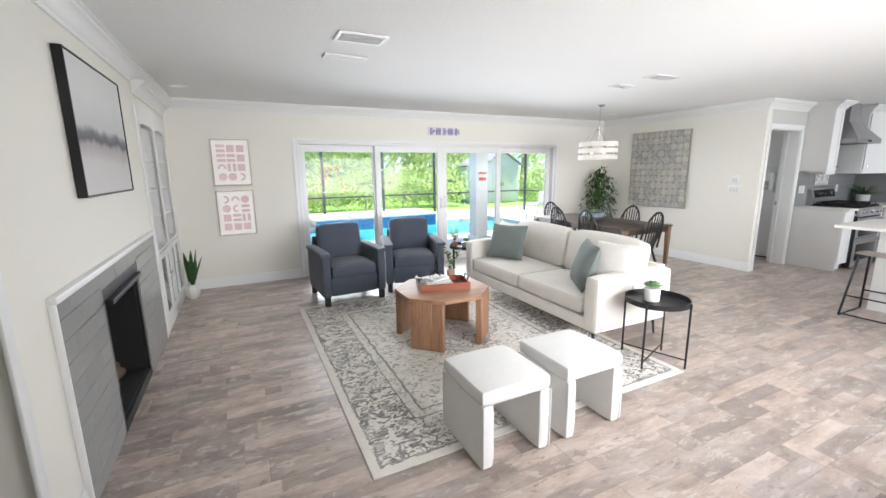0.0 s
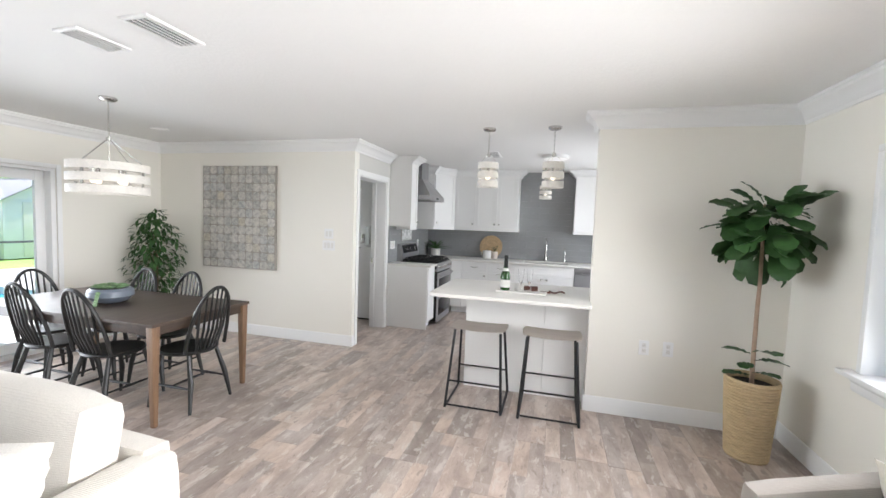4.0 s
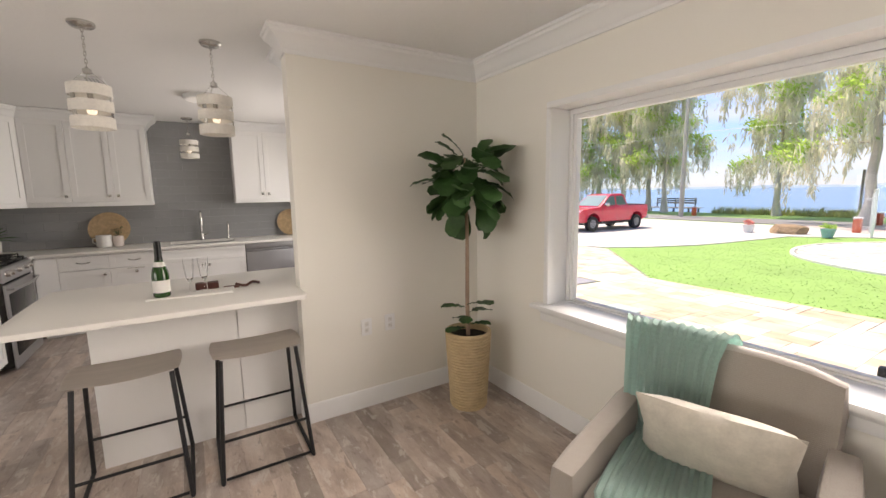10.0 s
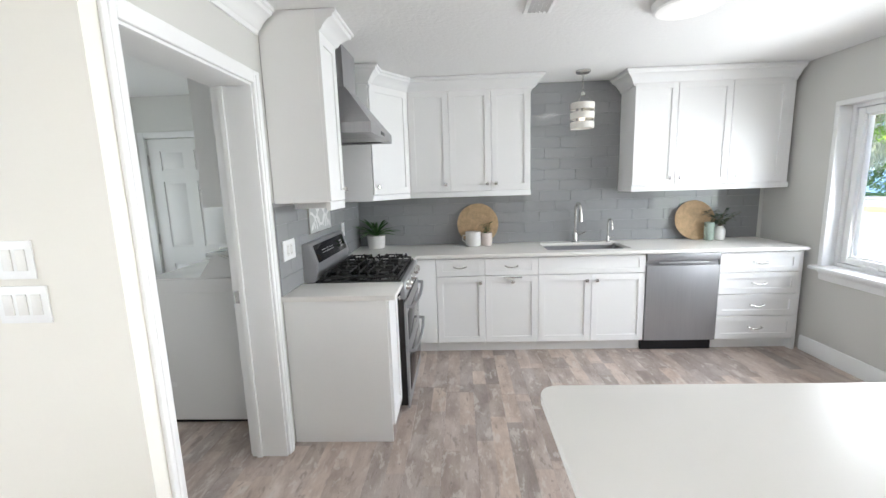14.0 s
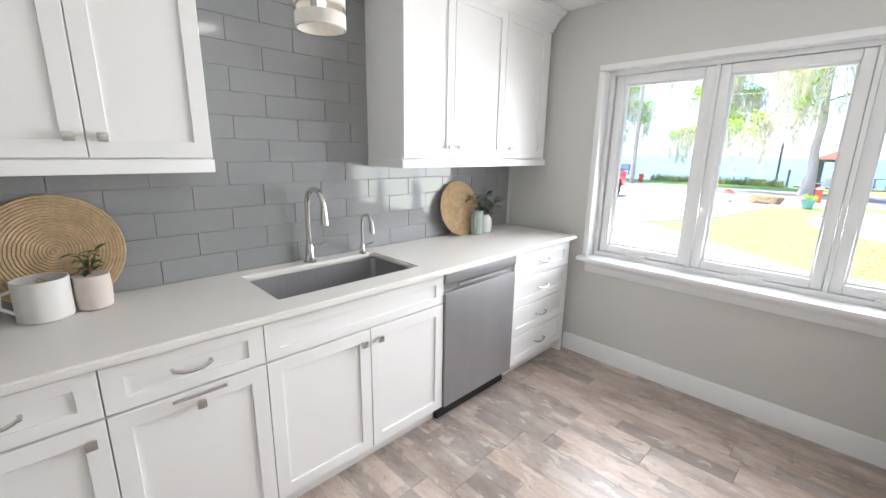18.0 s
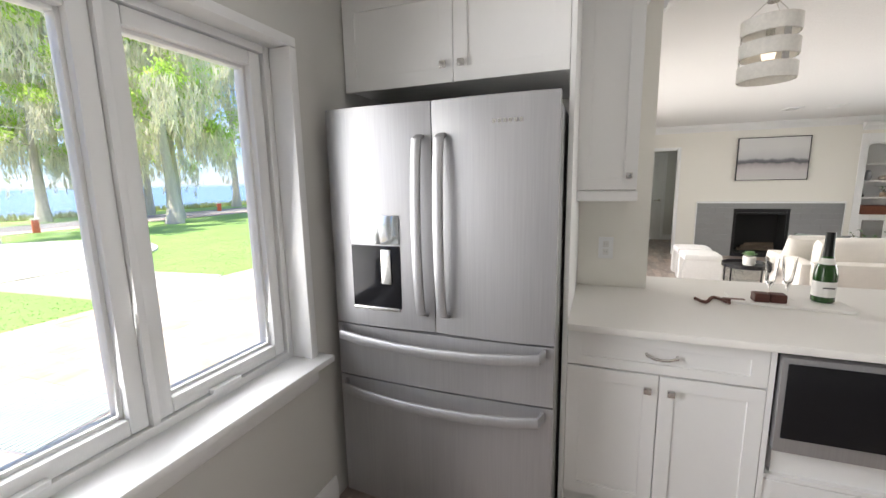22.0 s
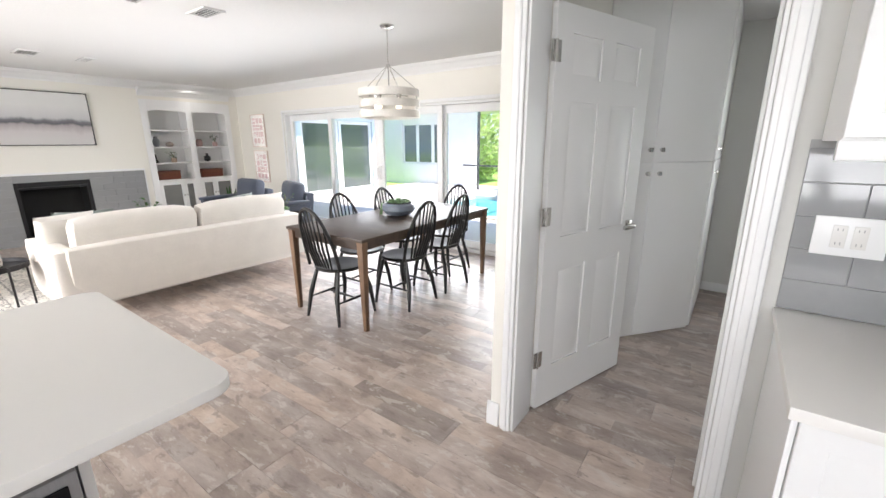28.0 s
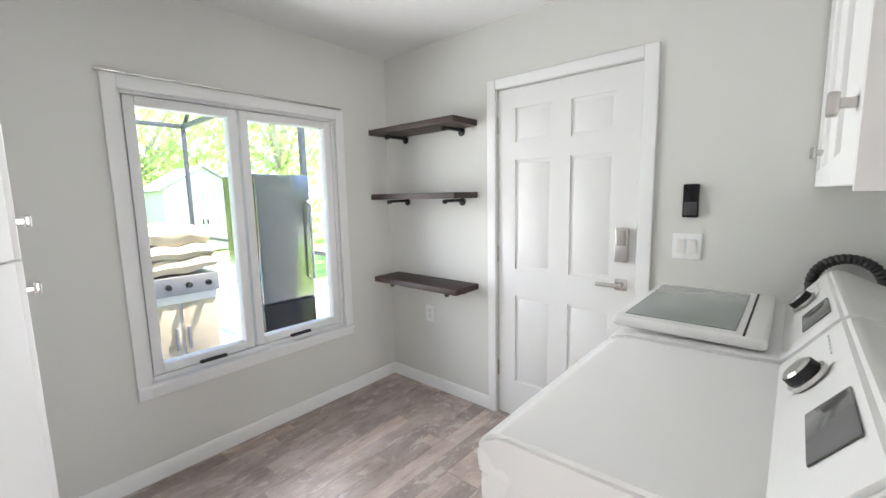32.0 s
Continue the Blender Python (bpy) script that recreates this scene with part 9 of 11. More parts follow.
solid("grey_slab", sheet_bm([(8.76, -3.01), (12.64, -3.01), (12.64, -5.04), (8.76, -5.04)], 0.016), M_SLAB, "flat grey rectangle set into the paving", "slab", "structure")

# paving in a random bond of four sizes
CELL = 0.15


def on_patio(x, y):
    if 8.75 < x < 12.65 and -5.05 < y < -3.0:
        return False
    if x > 0.42 and y < -0.75 and x < 13.2 and y > -6.3:
        return True
    if -4 < x <= 0.62 and -6.5 < y < -3.85:
        return True
    if 3.0 < x < 4.6 and -10.9 < y <= -6.3:
        return True
    if 8.0 < x < 14.2 and -9.9 < y <= -6.3:
        return (x - 8.4) * 4.1 - (-6.2 - y) * 4.0 > 0
    return (x - 3.85) ** 2 + (y + 16.2) ** 2 < 5.15 ** 2


def pavers():
    base = thing("paving", Matrix(), "tumbled tan and white stone pavers in a random bond", "paving", "", "structure")
    rg = random.Random(31)
    sizes = [(4, 3), (3, 2), (2, 2), (4, 2), (3, 3), (3, 2)]
    taken = set()
    shared = {}
    fields = {M_PAVER: ([], []), M_PAVERC: ([], [])}
    count = 0
    slope = math.degrees(math.atan(0.0306))
    ny, nx0, nx1 = int(21.5 / CELL), int(-4 / CELL), int(14.3 / CELL)
    for j in range(5, ny):
        for i in range(nx0, nx1):
            if (i, j) in taken or not on_patio((i + 0.5) * CELL, -(j + 0.5) * CELL):
                continue
            order = sizes[:]
            rg.shuffle(order)
            for w, h in order + [(2, 1), (1, 2), (1, 1)]:
                cells = [(i + a, j + b) for a in range(w) for b in range(h)]
                if all(c not in taken and on_patio((c[0] + 0.5) * CELL, -(c[1] + 0.5) * CELL) for c in cells):
                    break
            taken.update(cells)
            cx, cy = (i + w / 2) * CELL, -(j + h / 2) * CELL
            hx, hy = w * CELL / 2 - 0.0015, h * CELL / 2 - 0.0015
            z = gz(cy) + 0.012 + rg.uniform(-0.002, 0.002)
            if 0.62 < cx < 8.8 and cy > -5.9 and count < 296:
                if (w, h) not in shared:
                    shared[(w, h)] = mesh_of("paver", box(-hx, hx, -hy, hy, -0.05, 0.0, 0.004, 1), M_PAVER, False)
                share("paver", shared[(w, h)], base, pose(cx, cy, z, slope if cy > -14.2 else 0, 0, 0))
                count += 1
            else:
                rest_v, rest_f = fields[M_PAVERC if cy < -6.3 and cx < 9.1 else M_PAVER]
                n = len(rest_v)
                s = 0.0306 if cy > -14.2 else 0.0
                for x, y, d in ((-hx, -hy, -0.05), (hx, -hy, -0.05), (hx, hy, -0.05), (-hx, hy, -0.05), (-hx + 0.004, -hy + 0.004, 0), (hx - 0.004, -hy + 0.004, 0), (hx - 0.004, hy - 0.004, 0), (-hx + 0.004, hy - 0.004, 0)):
                    rest_v.append((cx + x, cy + y, z + d + y * s))
                rest_f += [(n + 4, n + 5, n + 6, n + 7), (n, n + 1, n + 5, n + 4), (n + 1, n + 2, n + 6, n + 5), (n + 2, n + 3, n + 7, n + 6), (n + 3, n, n + 4, n + 7)]
    for stone, (rest_v, rest_f) in fields.items():
        me = bpy.data.meshes.new("paver_field")
        me.from_pydata(rest_v, [], rest_f)
        me.materials.append(stone)
        o = new("paver_field", me)
        o.parent = base
        tagged(o, kind="stuff")
    # white edging round the circle and along the path
    M_EDGE = plain("white_kerb_stone", (0.68, 0.66, 0.62), 0.9, var=0.15, scale=4, fine=30, relief=0.3, dist=0.004)
    eb = mesh_of("edging_stone", box(-0.145, 0.145, -0.05, 0.05, -0.06, 0.02, 0.008, 1), M_EDGE, False)
    for k in range(112):
        a = math.radians(k * 3.2 + 90 + 12)
        if 100 <= math.degrees(a) <= 440:
            x, y = 3.85 + 5.22 * math.cos(a), -16.2 + 5.22 * math.sin(a)
            if not (2.95 < x < 4.65 and y > -12):
                share("edging_stone", eb, base, pose(x, y, gz(y) + 0.012, 0, 0, math.degrees(a) + 90))
    for sx in (2.94, 4.66):
        for k in range(15):
            y = -6.5 - 0.3 * k
            share("edging_stone", eb, base, pose(sx, y, gz(y) + 0.012, 1.75, 0, 90))


def on_lawn(x, y):
    if on_patio(x, y) or (x - 3.85) ** 2 + (y + 16.2) ** 2 < 5.35 ** 2 or 2.85 < x < 4.75 and y > -11.5:
        return False
    if y > -6.35 or y < -24.4:
        return False
    if x < 2.9:
        return True
    # west edge of the driveway
    edge = 12.4 - max(0, -10.3 - y) * 0.2 if y > -19.4 else 10.6 - (-19.4 - y) * 1.1
    if y > -10.3:
        edge = 8.4 + (-6.2 - y) * 0.975
    return x < edge - 0.1


def grass():
    rg = random.Random(5)
    vs, fs = [], []
    while len(fs) < 26000:
        y = -6.4 - 18 * rg.random() ** 1.3
        x = rg.uniform(-13, 12.4)
        if not on_lawn(x, y):
            continue
        a, s, h = rg.uniform(0, TAU), rg.uniform(0.01, 0.022), rg.uniform(0.006, 0.018)
        dx, dy = math.cos(a) * s, math.sin(a) * s
        lx, ly = rg.uniform(-0.03, 0.03), rg.uniform(-0.03, 0.03)
        z = gz(y) - 0.03
        n = len(vs)
        vs += [(x - dx, y - dy, z), (x + dx, y + dy, z), (x + lx, y + ly, z + h)]
        fs.append((n, n + 1, n + 2))
    me = bpy.data.meshes.new("grass")
    me.from_pydata(vs, [], fs)
    me.materials.append(M_BLADE)
    tagged(new("grass", me), "short bright green mown lawn grass", "grass", "", "stuff")


grass()


# ---- trees ----
def cards(centres, spread, per, size, rg, flat=0.6):
    vs, fs = [], []
    for cx, cy, cz in centres:
        for _ in range(per):
            p = Vector((rg.gauss(0, spread), rg.gauss(0, spread), rg.gauss(0, spread * flat)))
            n = Vector((rg.gauss(0, 1), rg.gauss(0, 1), rg.gauss(0, 1) + 0.6)).normalized()
            u = n.orthogonal().normalized()
            w = n.cross(u)
            s = size * rg.uniform(0.6, 1.4)
            c = Vector((cx, cy, cz)) + p
            k = len(vs)
            vs += [c - u * s, c + w * s * 0.45, c + u * s, c - w * s * 0.45]
            fs.append((k, k + 1, k + 2, k + 3))
    me = bpy.data.meshes.new("foliage")
    me.from_pydata([tuple(v) for v in vs], [], fs)
    return me


def bunches(tops, rg):
    """Moss in tapering bunches: many short, ragged wisps that draw together towards the tip."""
    vs, fs = [], []
    for cx, cy, cz in tops:
        for _ in range(rg.choice((2, 2, 3, 3, 4))):
            bx, by, bz = cx + rg.gauss(0, 0.38), cy + rg.gauss(0, 0.38), cz + rg.gauss(0, 0.15)
            ln, wide = rg.uniform(0.7, 2.6), rg.uniform(0.12, 0.30)
            for _ in range(int(12 + ln * 12)):
                d = rg.random() ** 1.2
                r = wide * (1 - 0.85 * d)
                x, y, z = bx + rg.gauss(0, r), by + rg.gauss(0, r), bz - ln * d
                a, w, h = rg.uniform(0, TAU), rg.uniform(0.018, 0.05), rg.uniform(0.22, 0.60)
                ux, uy = math.cos(a) * w, math.sin(a) * w
                tx, ty = rg.gauss(0, 0.11), rg.gauss(0, 0.11)
                k = len(vs)
                vs += [(x - ux, y - uy, z + h * 0.5), (x + ux, y + uy, z + h * 0.35), (x + ux * 0.5 + tx, y + uy * 0.5 + ty, z - h * 0.5), (x - ux * 0.4 + tx, y - uy * 0.4 + ty, z - h * 0.6)]
                fs.append((k, k + 1, k + 2, k + 3))
    me = bpy.data.meshes.new("moss")
    me.from_pydata(vs, [], fs)
    return me


def cypress(m, seed, tall=15.0, girth=0.34, low=4.0, reach=3.4, mossy=1.0, green=1.0, label=""):
    rg = random.Random(seed)
    t = thing("cypress_tree", m, label or "tall cypress tree draped in grey hanging moss", "tree", "cypress trees by the lake")
    lean = rg.uniform(-0.03, 0.03), rg.uniform(-0.03, 0.03)
    pts, rad = [], []
    for k in range(12):
        h = tall * k / 11
        pts.append((lean[0] * h + rg.gauss(0, 0.05), lean[1] * h + rg.gauss(0, 0.05), h - 0.15))
        flare = 1 + 0.75 * math.exp(-h * 1.6)
        rad.append(girth * flare * (1 - 0.8 * k / 11))
    part("trunk", tube(pts, rad, 10), M_TRUNK, t)
    leafs, tops = [], []
    nl = 13
    for k in range(nl):
        h = low + (tall - low - 0.5) * (k + rg.random() * 0.6) / nl
        a = k * 2.4 + rg.uniform(-0.5, 0.5)
        r = reach * rg.uniform(0.65, 1.15) * (1 - 0.45 * k / nl)
        bx, by = lean[0] * h, lean[1] * h
        line = []
        for q in range(6):
            f = q / 5
            line.append((bx + math.cos(a) * r * f, by + math.sin(a) * r * f, h + 0.9 * f - 1.3 * f * f + rg.gauss(0, 0.06)))
        part("limb", tube(line, [0.075 * (0.6 + girth) * (1 - 0.8 * q / 5) for q in range(6)], 6), M_TRUNK, t)
        for q in range(2, 6):
            for j in range(2):
                c = Vector(line[q]) + Vector((rg.gauss(0, 0.35), rg.gauss(0, 0.35), rg.gauss(0.1, 0.25)))
                if (q + j + k) % 5 < 3:
                    leafs.append(c)
                if rg.random() < 0.9 * mossy:
                    tops.append((c.x, c.y, c.z - 0.1))
    me = cards(leafs, 0.34, int(90 * green), 0.12, rg)
    me.materials.append(M_FOL)
    part_me("crown", me, t, "bright yellow-green feathery foliage")
    # inner cards: the crown's own shade is put into their darker green
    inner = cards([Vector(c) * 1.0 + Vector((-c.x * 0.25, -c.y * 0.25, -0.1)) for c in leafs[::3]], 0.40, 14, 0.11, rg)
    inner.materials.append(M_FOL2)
    part_me("inner_foliage", inner, t, "inner foliage with crown shade in its darker colour")
    me = bunches(tops, rg)
    me.materials.append(M_MOSS)
    part_me("moss", me, t, "long grey strands of hanging moss")
    return t


def part_me(name, me, parent, label=""):
    me.name = name
    o = new(name, me)
    o.parent = parent
    if label:
        o["label"] = label
    return o


PROTO = [cypress(pose(10.2, -28.3, -0.55), 11, 15, 0.24, 4.2, 3.6),
         cypress(pose(16.2, -34.4, -0.55), 12, 13.5, 0.19, 3.6, 3.4),
         cypress(pose(-6.2, -32.0, -0.55), 13, 16, 0.27, 4.6, 3.8)]
for k, (x, y, s, rz, h) in enumerate([
        (29, -35, 1, 40, 1.0), (32, -35.2, 0, 100, 1.0), (37, -33, 2, 10, 1.0), (41, -34, 1, 77, 1.1), (39, -35.4, 0, 220, 1.05), (46, -33, 2, 150, 1.0), (24.5, -34.5, 1, 310, 1.1),
        (53, -33, 1, 200, 1.2), (50, -35, 0, 30, 1.1), (58, -30, 2, 33, 1.1), (35, -35.3, 2, 250, 0.95), (26.5, -35.2, 0, 15, 0.92), (43.5, -35.5, 1, 5, 1.15),
        (-7.5, -34.5, 1, 120, 1.1), (-12.6, -31.7, 2, 60, 1.0), (-16, -34, 0, 200, 1.05), (-22, -33, 2, 15, 1.1), (-29, -34, 1, 90, 1.0)]):
    copy_thing(PROTO[s], Matrix.LocRotScale((x, y, gz(y)), Euler((0, 0, radians(rz))), (h, h, h)))
cypress(pose(0.8, -20.9, -0.55), 21, 17, 0.27, 7.6, 2.8, 0.6, 0.7, "tall cypress with a flared pale trunk on the lawn")
cypress(pose(-7.6, -21.9, -0.55), 22, 16, 0.31, 5.0, 3.8, 1.0, 1.0, "thick cypress trunk with moss on the lawn")
cypress(pose(-9.9, -29.0 + 4.2, -0.55), 23, 15, 0.24, 4.6, 3.2)


def leafy(name, m, seed, tall, crown_r, low, mat, label, n=60, size=0.16, per=26, category="tree", group="garden trees"):
    rg = random.Random(seed)
    t = thing(name, m, label, category, group)
    part("trunk", tube([(0, 0, -0.1), (0.05, 0.03, tall * 0.35), (-0.05, 0.06, tall * 0.7)], [tall * 0.035, tall * 0.025, tall * 0.012], 9), M_TRUNK, t)
    cs = []
    for k in range(n):
        a, e = rg.uniform(0, TAU), math.asin(rg.uniform(-0.9, 1))
        r = crown_r * rg.uniform(0.55, 1.0)
        cs.append((math.cos(a) * math.cos(e) * r, math.sin(a) * math.cos(e) * r, low + (tall - low) * 0.5 + math.sin(e) * (tall - low) * 0.5 * rg.uniform(0.8, 1.0)))
        if k % 6 == 0:
            part("limb", tube([(0, 0, tall * 0.3), (cs[-1][0] * 0.5, cs[-1][1] * 0.5, (tall * 0.3 + cs[-1][2]) / 2 + 0.1), cs[-1]], [tall * 0.014, tall * 0.01, 0.012], 6), M_TRUNK, t)
    me = cards(cs, crown_r * 0.17, per, size, rg, 0.9)
    me.materials.append(mat)
    part_me("crown", me, t)
    return t


# low dark shrubs under the shore trees
sh = leafy("shore_shrub", pose(44, -31.5, -0.55), 41, 2.4, 1.6, 0.1, M_FOL2, "dark green shrub on the lake shore", 40, 0.13, 24, "shrub", "shrubs on the shore")
for x, y, h in ((40.5, -32, 1.0), (47.5, -31.5, 1.2), (36, -35.5, 0.8), (51, -32, 1.4), (55, -30, 1.5)):
    copy_thing(sh, Matrix.LocRotScale((x, y, -0.55), Euler((0, 0, x)), (h, h, h)))


def reeds():
    rg = random.Random(8)
    vs, fs = [], []
    for _ in range(7000):
        x = rg.choice((rg.uniform(-32, 2), rg.uniform(12, 21), rg.uniform(-30, 1)))
        y = -35.2 - 2.2 * rg.random()
        h, a = rg.uniform(0.25, 0.75), rg.uniform(0, TAU)
        dx, dy = 0.035 * math.cos(a), 0.035 * math.sin(a)
        z = gz(y) - 0.05
        n = len(vs)
        vs += [(x - dx, y - dy, z), (x + dx, y + dy, z), (x + rg.gauss(0, 0.1), y + rg.gauss(0, 0.1), z + h)]
        fs.append((n, n + 1, n + 2))
    me = bpy.data.meshes.new("reeds")
    me.from_pydata(vs, [], fs)
    me.materials.append(M_REED)
    tagged(new("shore_reeds", me), "yellow-green reeds along the lake shore", "reeds", "", "stuff")


reeds()


# ---- the red pickup ----
def extrude_side(profile, y0, y1, bev=0.03):
    """A body with the side outline profile (x, z), from y0 to y1."""
    bm = bmesh.new()
    a = [bm.verts.new((x, y0, z)) for x, z in profile]
    b = [bm.verts.new((x, y1, z)) for x, z in profile]
    n = len(a)
    bm.faces.new(a)
    bm.faces.new(b[::-1])
    for k in range(n):
        bm.faces.new((a[k], b[k], b[(k + 1) % n], a[(k + 1) % n]))
    bmesh.ops.recalc_face_normals(bm, faces=bm.faces[:])
    if bev:
        bmesh.ops.bevel(bm, geom=bm.edges[:], offset=bev, segments=2, profile=0.6, affect="EDGES", clamp_overlap=True)
    return bm


def pickup(m):
    t = thing("pickup_truck", m, "bright red four-door pickup truck parked on the driveway", "truck")
    WB, HALF = 1.6, 0.90
    arch = lambda cx: [(cx + 0.46 * math.cos(a), 0.47 + 0.44 * math.sin(a)) for a in [math.pi * (1 - k / 10) for k in range(11)]]
    prof = [(-2.45, 0.62)] + arch(-WB) + arch(WB) + [(2.30, 0.44), (2.42, 0.50), (2.47, 0.78), (2.40, 0.98), (2.22, 1.10), (1.10, 1.20), (-0.80, 1.22), (-0.82, 1.24), (-2.45, 1.24)]
    bd = extrude_side(prof, -HALF, HALF, 0.035)
    for v in bd.verts:
        # the nose narrows in plan, the flanks tuck in under the belt line
        if v.co.x > 1.7:
            v.co.y *= 1 - 0.16 * ((v.co.x - 1.7) / 0.77) ** 2
        v.co.y *= 1 - 0.05 * max(0.0, (0.75 - v.co.z) / 0.4)
    part("body", bd, M_RED, t)
    for s in (-1, 1):
        for cx in (-WB, WB):
            part("wheel_arch_flare", tube([(cx + 0.475 * math.cos(a), s * 0.895, 0.47 + 0.455 * math.sin(a)) for a in [math.pi * (0.02 + 0.96 * k / 12) for k in range(13)]], 0.028, 8), M_RED, t)
    cab = bmesh.new()
    lo = [(1.12, 1.18), (0.30, 1.78), (0.05, 1.845), (-0.55, 1.85), (-0.78, 1.80), (-0.98, 1.20)]
    a = [cab.verts.new((x, -0.85 + 0.15 * (z - 1.18) / 0.65, z)) for x, z in lo]
    b = [cab.verts.new((x, 0.85 - 0.15 * (z - 1.18) / 0.65, z)) for x, z in lo]
    cab.faces.new(a)
    cab.faces.new(b[::-1])
    for k in range(6):
        cab.faces.new((a[k], b[k], b[(k + 1) % 6], a[(k + 1) % 6]))
    bmesh.ops.recalc_face_normals(cab, faces=cab.faces[:])
    bmesh.ops.bevel(cab, geom=cab.edges[:], offset=0.05, segments=3, profile=0.6, affect="EDGES", clamp_overlap=True)
    part("cab", cab, M_RED, t)
    ws = box(0.0, 1.0, -0.70, 0.70, 0.0, 0.012)
    for v in ws.verts:
        u, up_ = v.co.x, v.co.z
        v.co.y *= 1 - 0.12 * u
        v.co.x, v.co.z = 1.06 - 0.70 * u + 0.59 * up_, 1.24 + 0.51 * u + 0.81 * up_
    # lighter than the side glass: the sky's reflection is put into the colour
    part("windscreen", ws, plain("windscreen_pale_reflection", (0.30, 0.40, 0.36), 0.06, var=0.05, scale=3, coat=0.5), t, "windscreen with a pale reflection in its colour")
    for s in (-1, 1):
        for quad in (((0.86, 1.27), (0.32, 1.70), (-0.02, 1.74), (-0.02, 1.27)), ((-0.12, 1.27), (-0.12, 1.74), (-0.66, 1.73), (-0.84, 1.27))):
            w = bmesh.new()
            f1 = [w.verts.new((x, s * (0.856 - 0.15 * (z - 1.18) / 0.65), z)) for x, z in quad]
            f2 = [w.verts.new((x, s * (0.842 - 0.15 * (z - 1.18) / 0.65), z)) for x, z in quad]
            w.faces.new(f1)
            w.faces.new(f2[::-1])
            for k in range(4):
                w.faces.new((f1[k], f2[k], f2[(k + 1) % 4], f1[(k + 1) % 4]))
            bmesh.ops.recalc_face_normals(w, faces=w.faces[:])
            part("side_window", w, M_DARKGL, t, "dark tinted glass")
        for x in (0.98, -0.06, -0.93):
            part("door_seam", box(x - 0.006, x + 0.006, s * 0.897, s * 0.903, 0.62, 1.19), M_SEAM, t)
        for x in (0.10, -0.78):
            part("door_handle", box(x, x + 0.15, s * 0.90, s * 0.93, 1.06, 1.10, 0.01), M_RED, t)
        part("side_mirror", box(0.66, 0.82, s * 0.88, s * 1.08, 1.22, 1.40, 0.035), M_CHROME if s > 0 else M_RED, t)
        part("headlight", box(2.12, 2.41, s * 0.46, s * 0.79, 0.83, 1.02, 0.05), M_HEADL, t, "clear headlight")
        part("fog_light", moved(lathe([(0.05, 0), (0.05, 0.02), (0.0, 0.025)], 14), pose(2.40, s * 0.60, 0.60, 0, 90, 0)), M_HEADL, t)
        part("tail_light", box(-2.47, -2.42, s * 0.72, s * 0.89, 0.85, 1.15, 0.01), M_REDROOF, t)
        part("running_board", box(-1.05, 1.05, s * 0.82, s * 0.93, 0.42, 0.47, 0.015), M_BLACK, t)
        for cx in (-WB, WB):
            wh = part("wheel", bmesh.new(), M_RUBBER, t)
            wh.matrix_basis = pose(cx, s * 0.79, 0.375)
            ring = lathe([(0.21, -0.11), (0.36, -0.12), (0.375, -0.08), (0.375, 0.08), (0.36, 0.12), (0.21, 0.11)], 28, False)
            part("tyre", moved(ring, Matrix.Rotation(radians(90), 4, "X")), M_RUBBER, wh)
            rim = lathe([(0.23, -0.02), (0.22, 0.09), (0.10, 0.05), (0.05, 0.08), (0.0, 0.085)], 24, False)
            for q in range(6):
                c = TAU * q / 6
                merge(rim, box(0.06, 0.21, -0.03, 0.03, 0.05, 0.10, 0.008, 1), Matrix.Rotation(c, 4, "Z"))
            part("rim", moved(rim, Matrix.Rotation(radians(90 if s < 0 else -90), 4, "X")), M_STEEL, wh)
    part("grille", box(2.36, 2.435, -0.45, 0.45, 0.88, 0.945, 0.02), M_HEADL, t, "bright grille bar")
    # solid black strip in place of the shade in the grille opening
    part("grille_shadow", box(2.36, 2.415, -0.44, 0.44, 0.945, 1.02, 0.01), M_BLACK, t)
    part("air_intake", box(2.42, 2.478, -0.34, 0.34, 0.60, 0.70, 0.015), M_BLACK, t)
    part("rear_bumper", box(-2.62, -2.44, -0.84, 0.84, 0.52, 0.66, 0.03), M_STEEL, t)
    part("bed_cover", box(-2.40, -1.0, -0.80, 0.80, 1.235, 1.275, 0.012), M_BLACK, t, "black bed cover")
    part("underbody", box(-2.2, 2.1, -0.62, 0.62, 0.32, 0.6, 0.03), M_BLACK, t)
    return t


M_HEADL = plain("headlight_glass", (0.80, 0.82, 0.84), 0.12, var=0.03, scale=9)
pickup(pose(17.75, -17.0, -0.55, 0, 0, 86))


# ---- lakeside objects ----
def utility_pole():
    t = thing("utility_pole", pose(20.1, -29.1, -0.55), "weathered wooden utility pole beside the lake road", "utility pole")
    part("pole", lathe([(0.16, -0.3), (0.15, 3), (0.12, 9.6), (0.0, 9.62)], 12), M_TRUNK, t)
    part("crossarm", box(-1.0, 1.0, -0.06, 0.06, 8.8, 8.92, 0.01), M_DOCK, t)
    for x in (-0.85, 0.85):
        part("insulator", lathe([(0.04, 8.92), (0.05, 8.98), (0.03, 9.06), (0.0, 9.07)], 10), M_WHITEP, t, "", pose(x, 0, 0))
    for x0, z0, x1, y1, z1 in ((0, 5.95, 60, 0, 5.9), (0, 5.95, -60, 0, 5.8), (-0.85, 9.05, -60, 0, 9.0), (0.85, 9.05, 60, 0, 9.0), (0.85, 9.05, 22, 26, 8.0)):
        part("power_line", tube([(x0 + (x1 - x0) * k / 12, y1 * k / 12, z0 + (z1 - z0) * k / 12 - 0.55 * math.sin(math.pi * k / 12)) for k in range(13)], 0.014, 5), M_WHITEP, t, "thin pale power line")


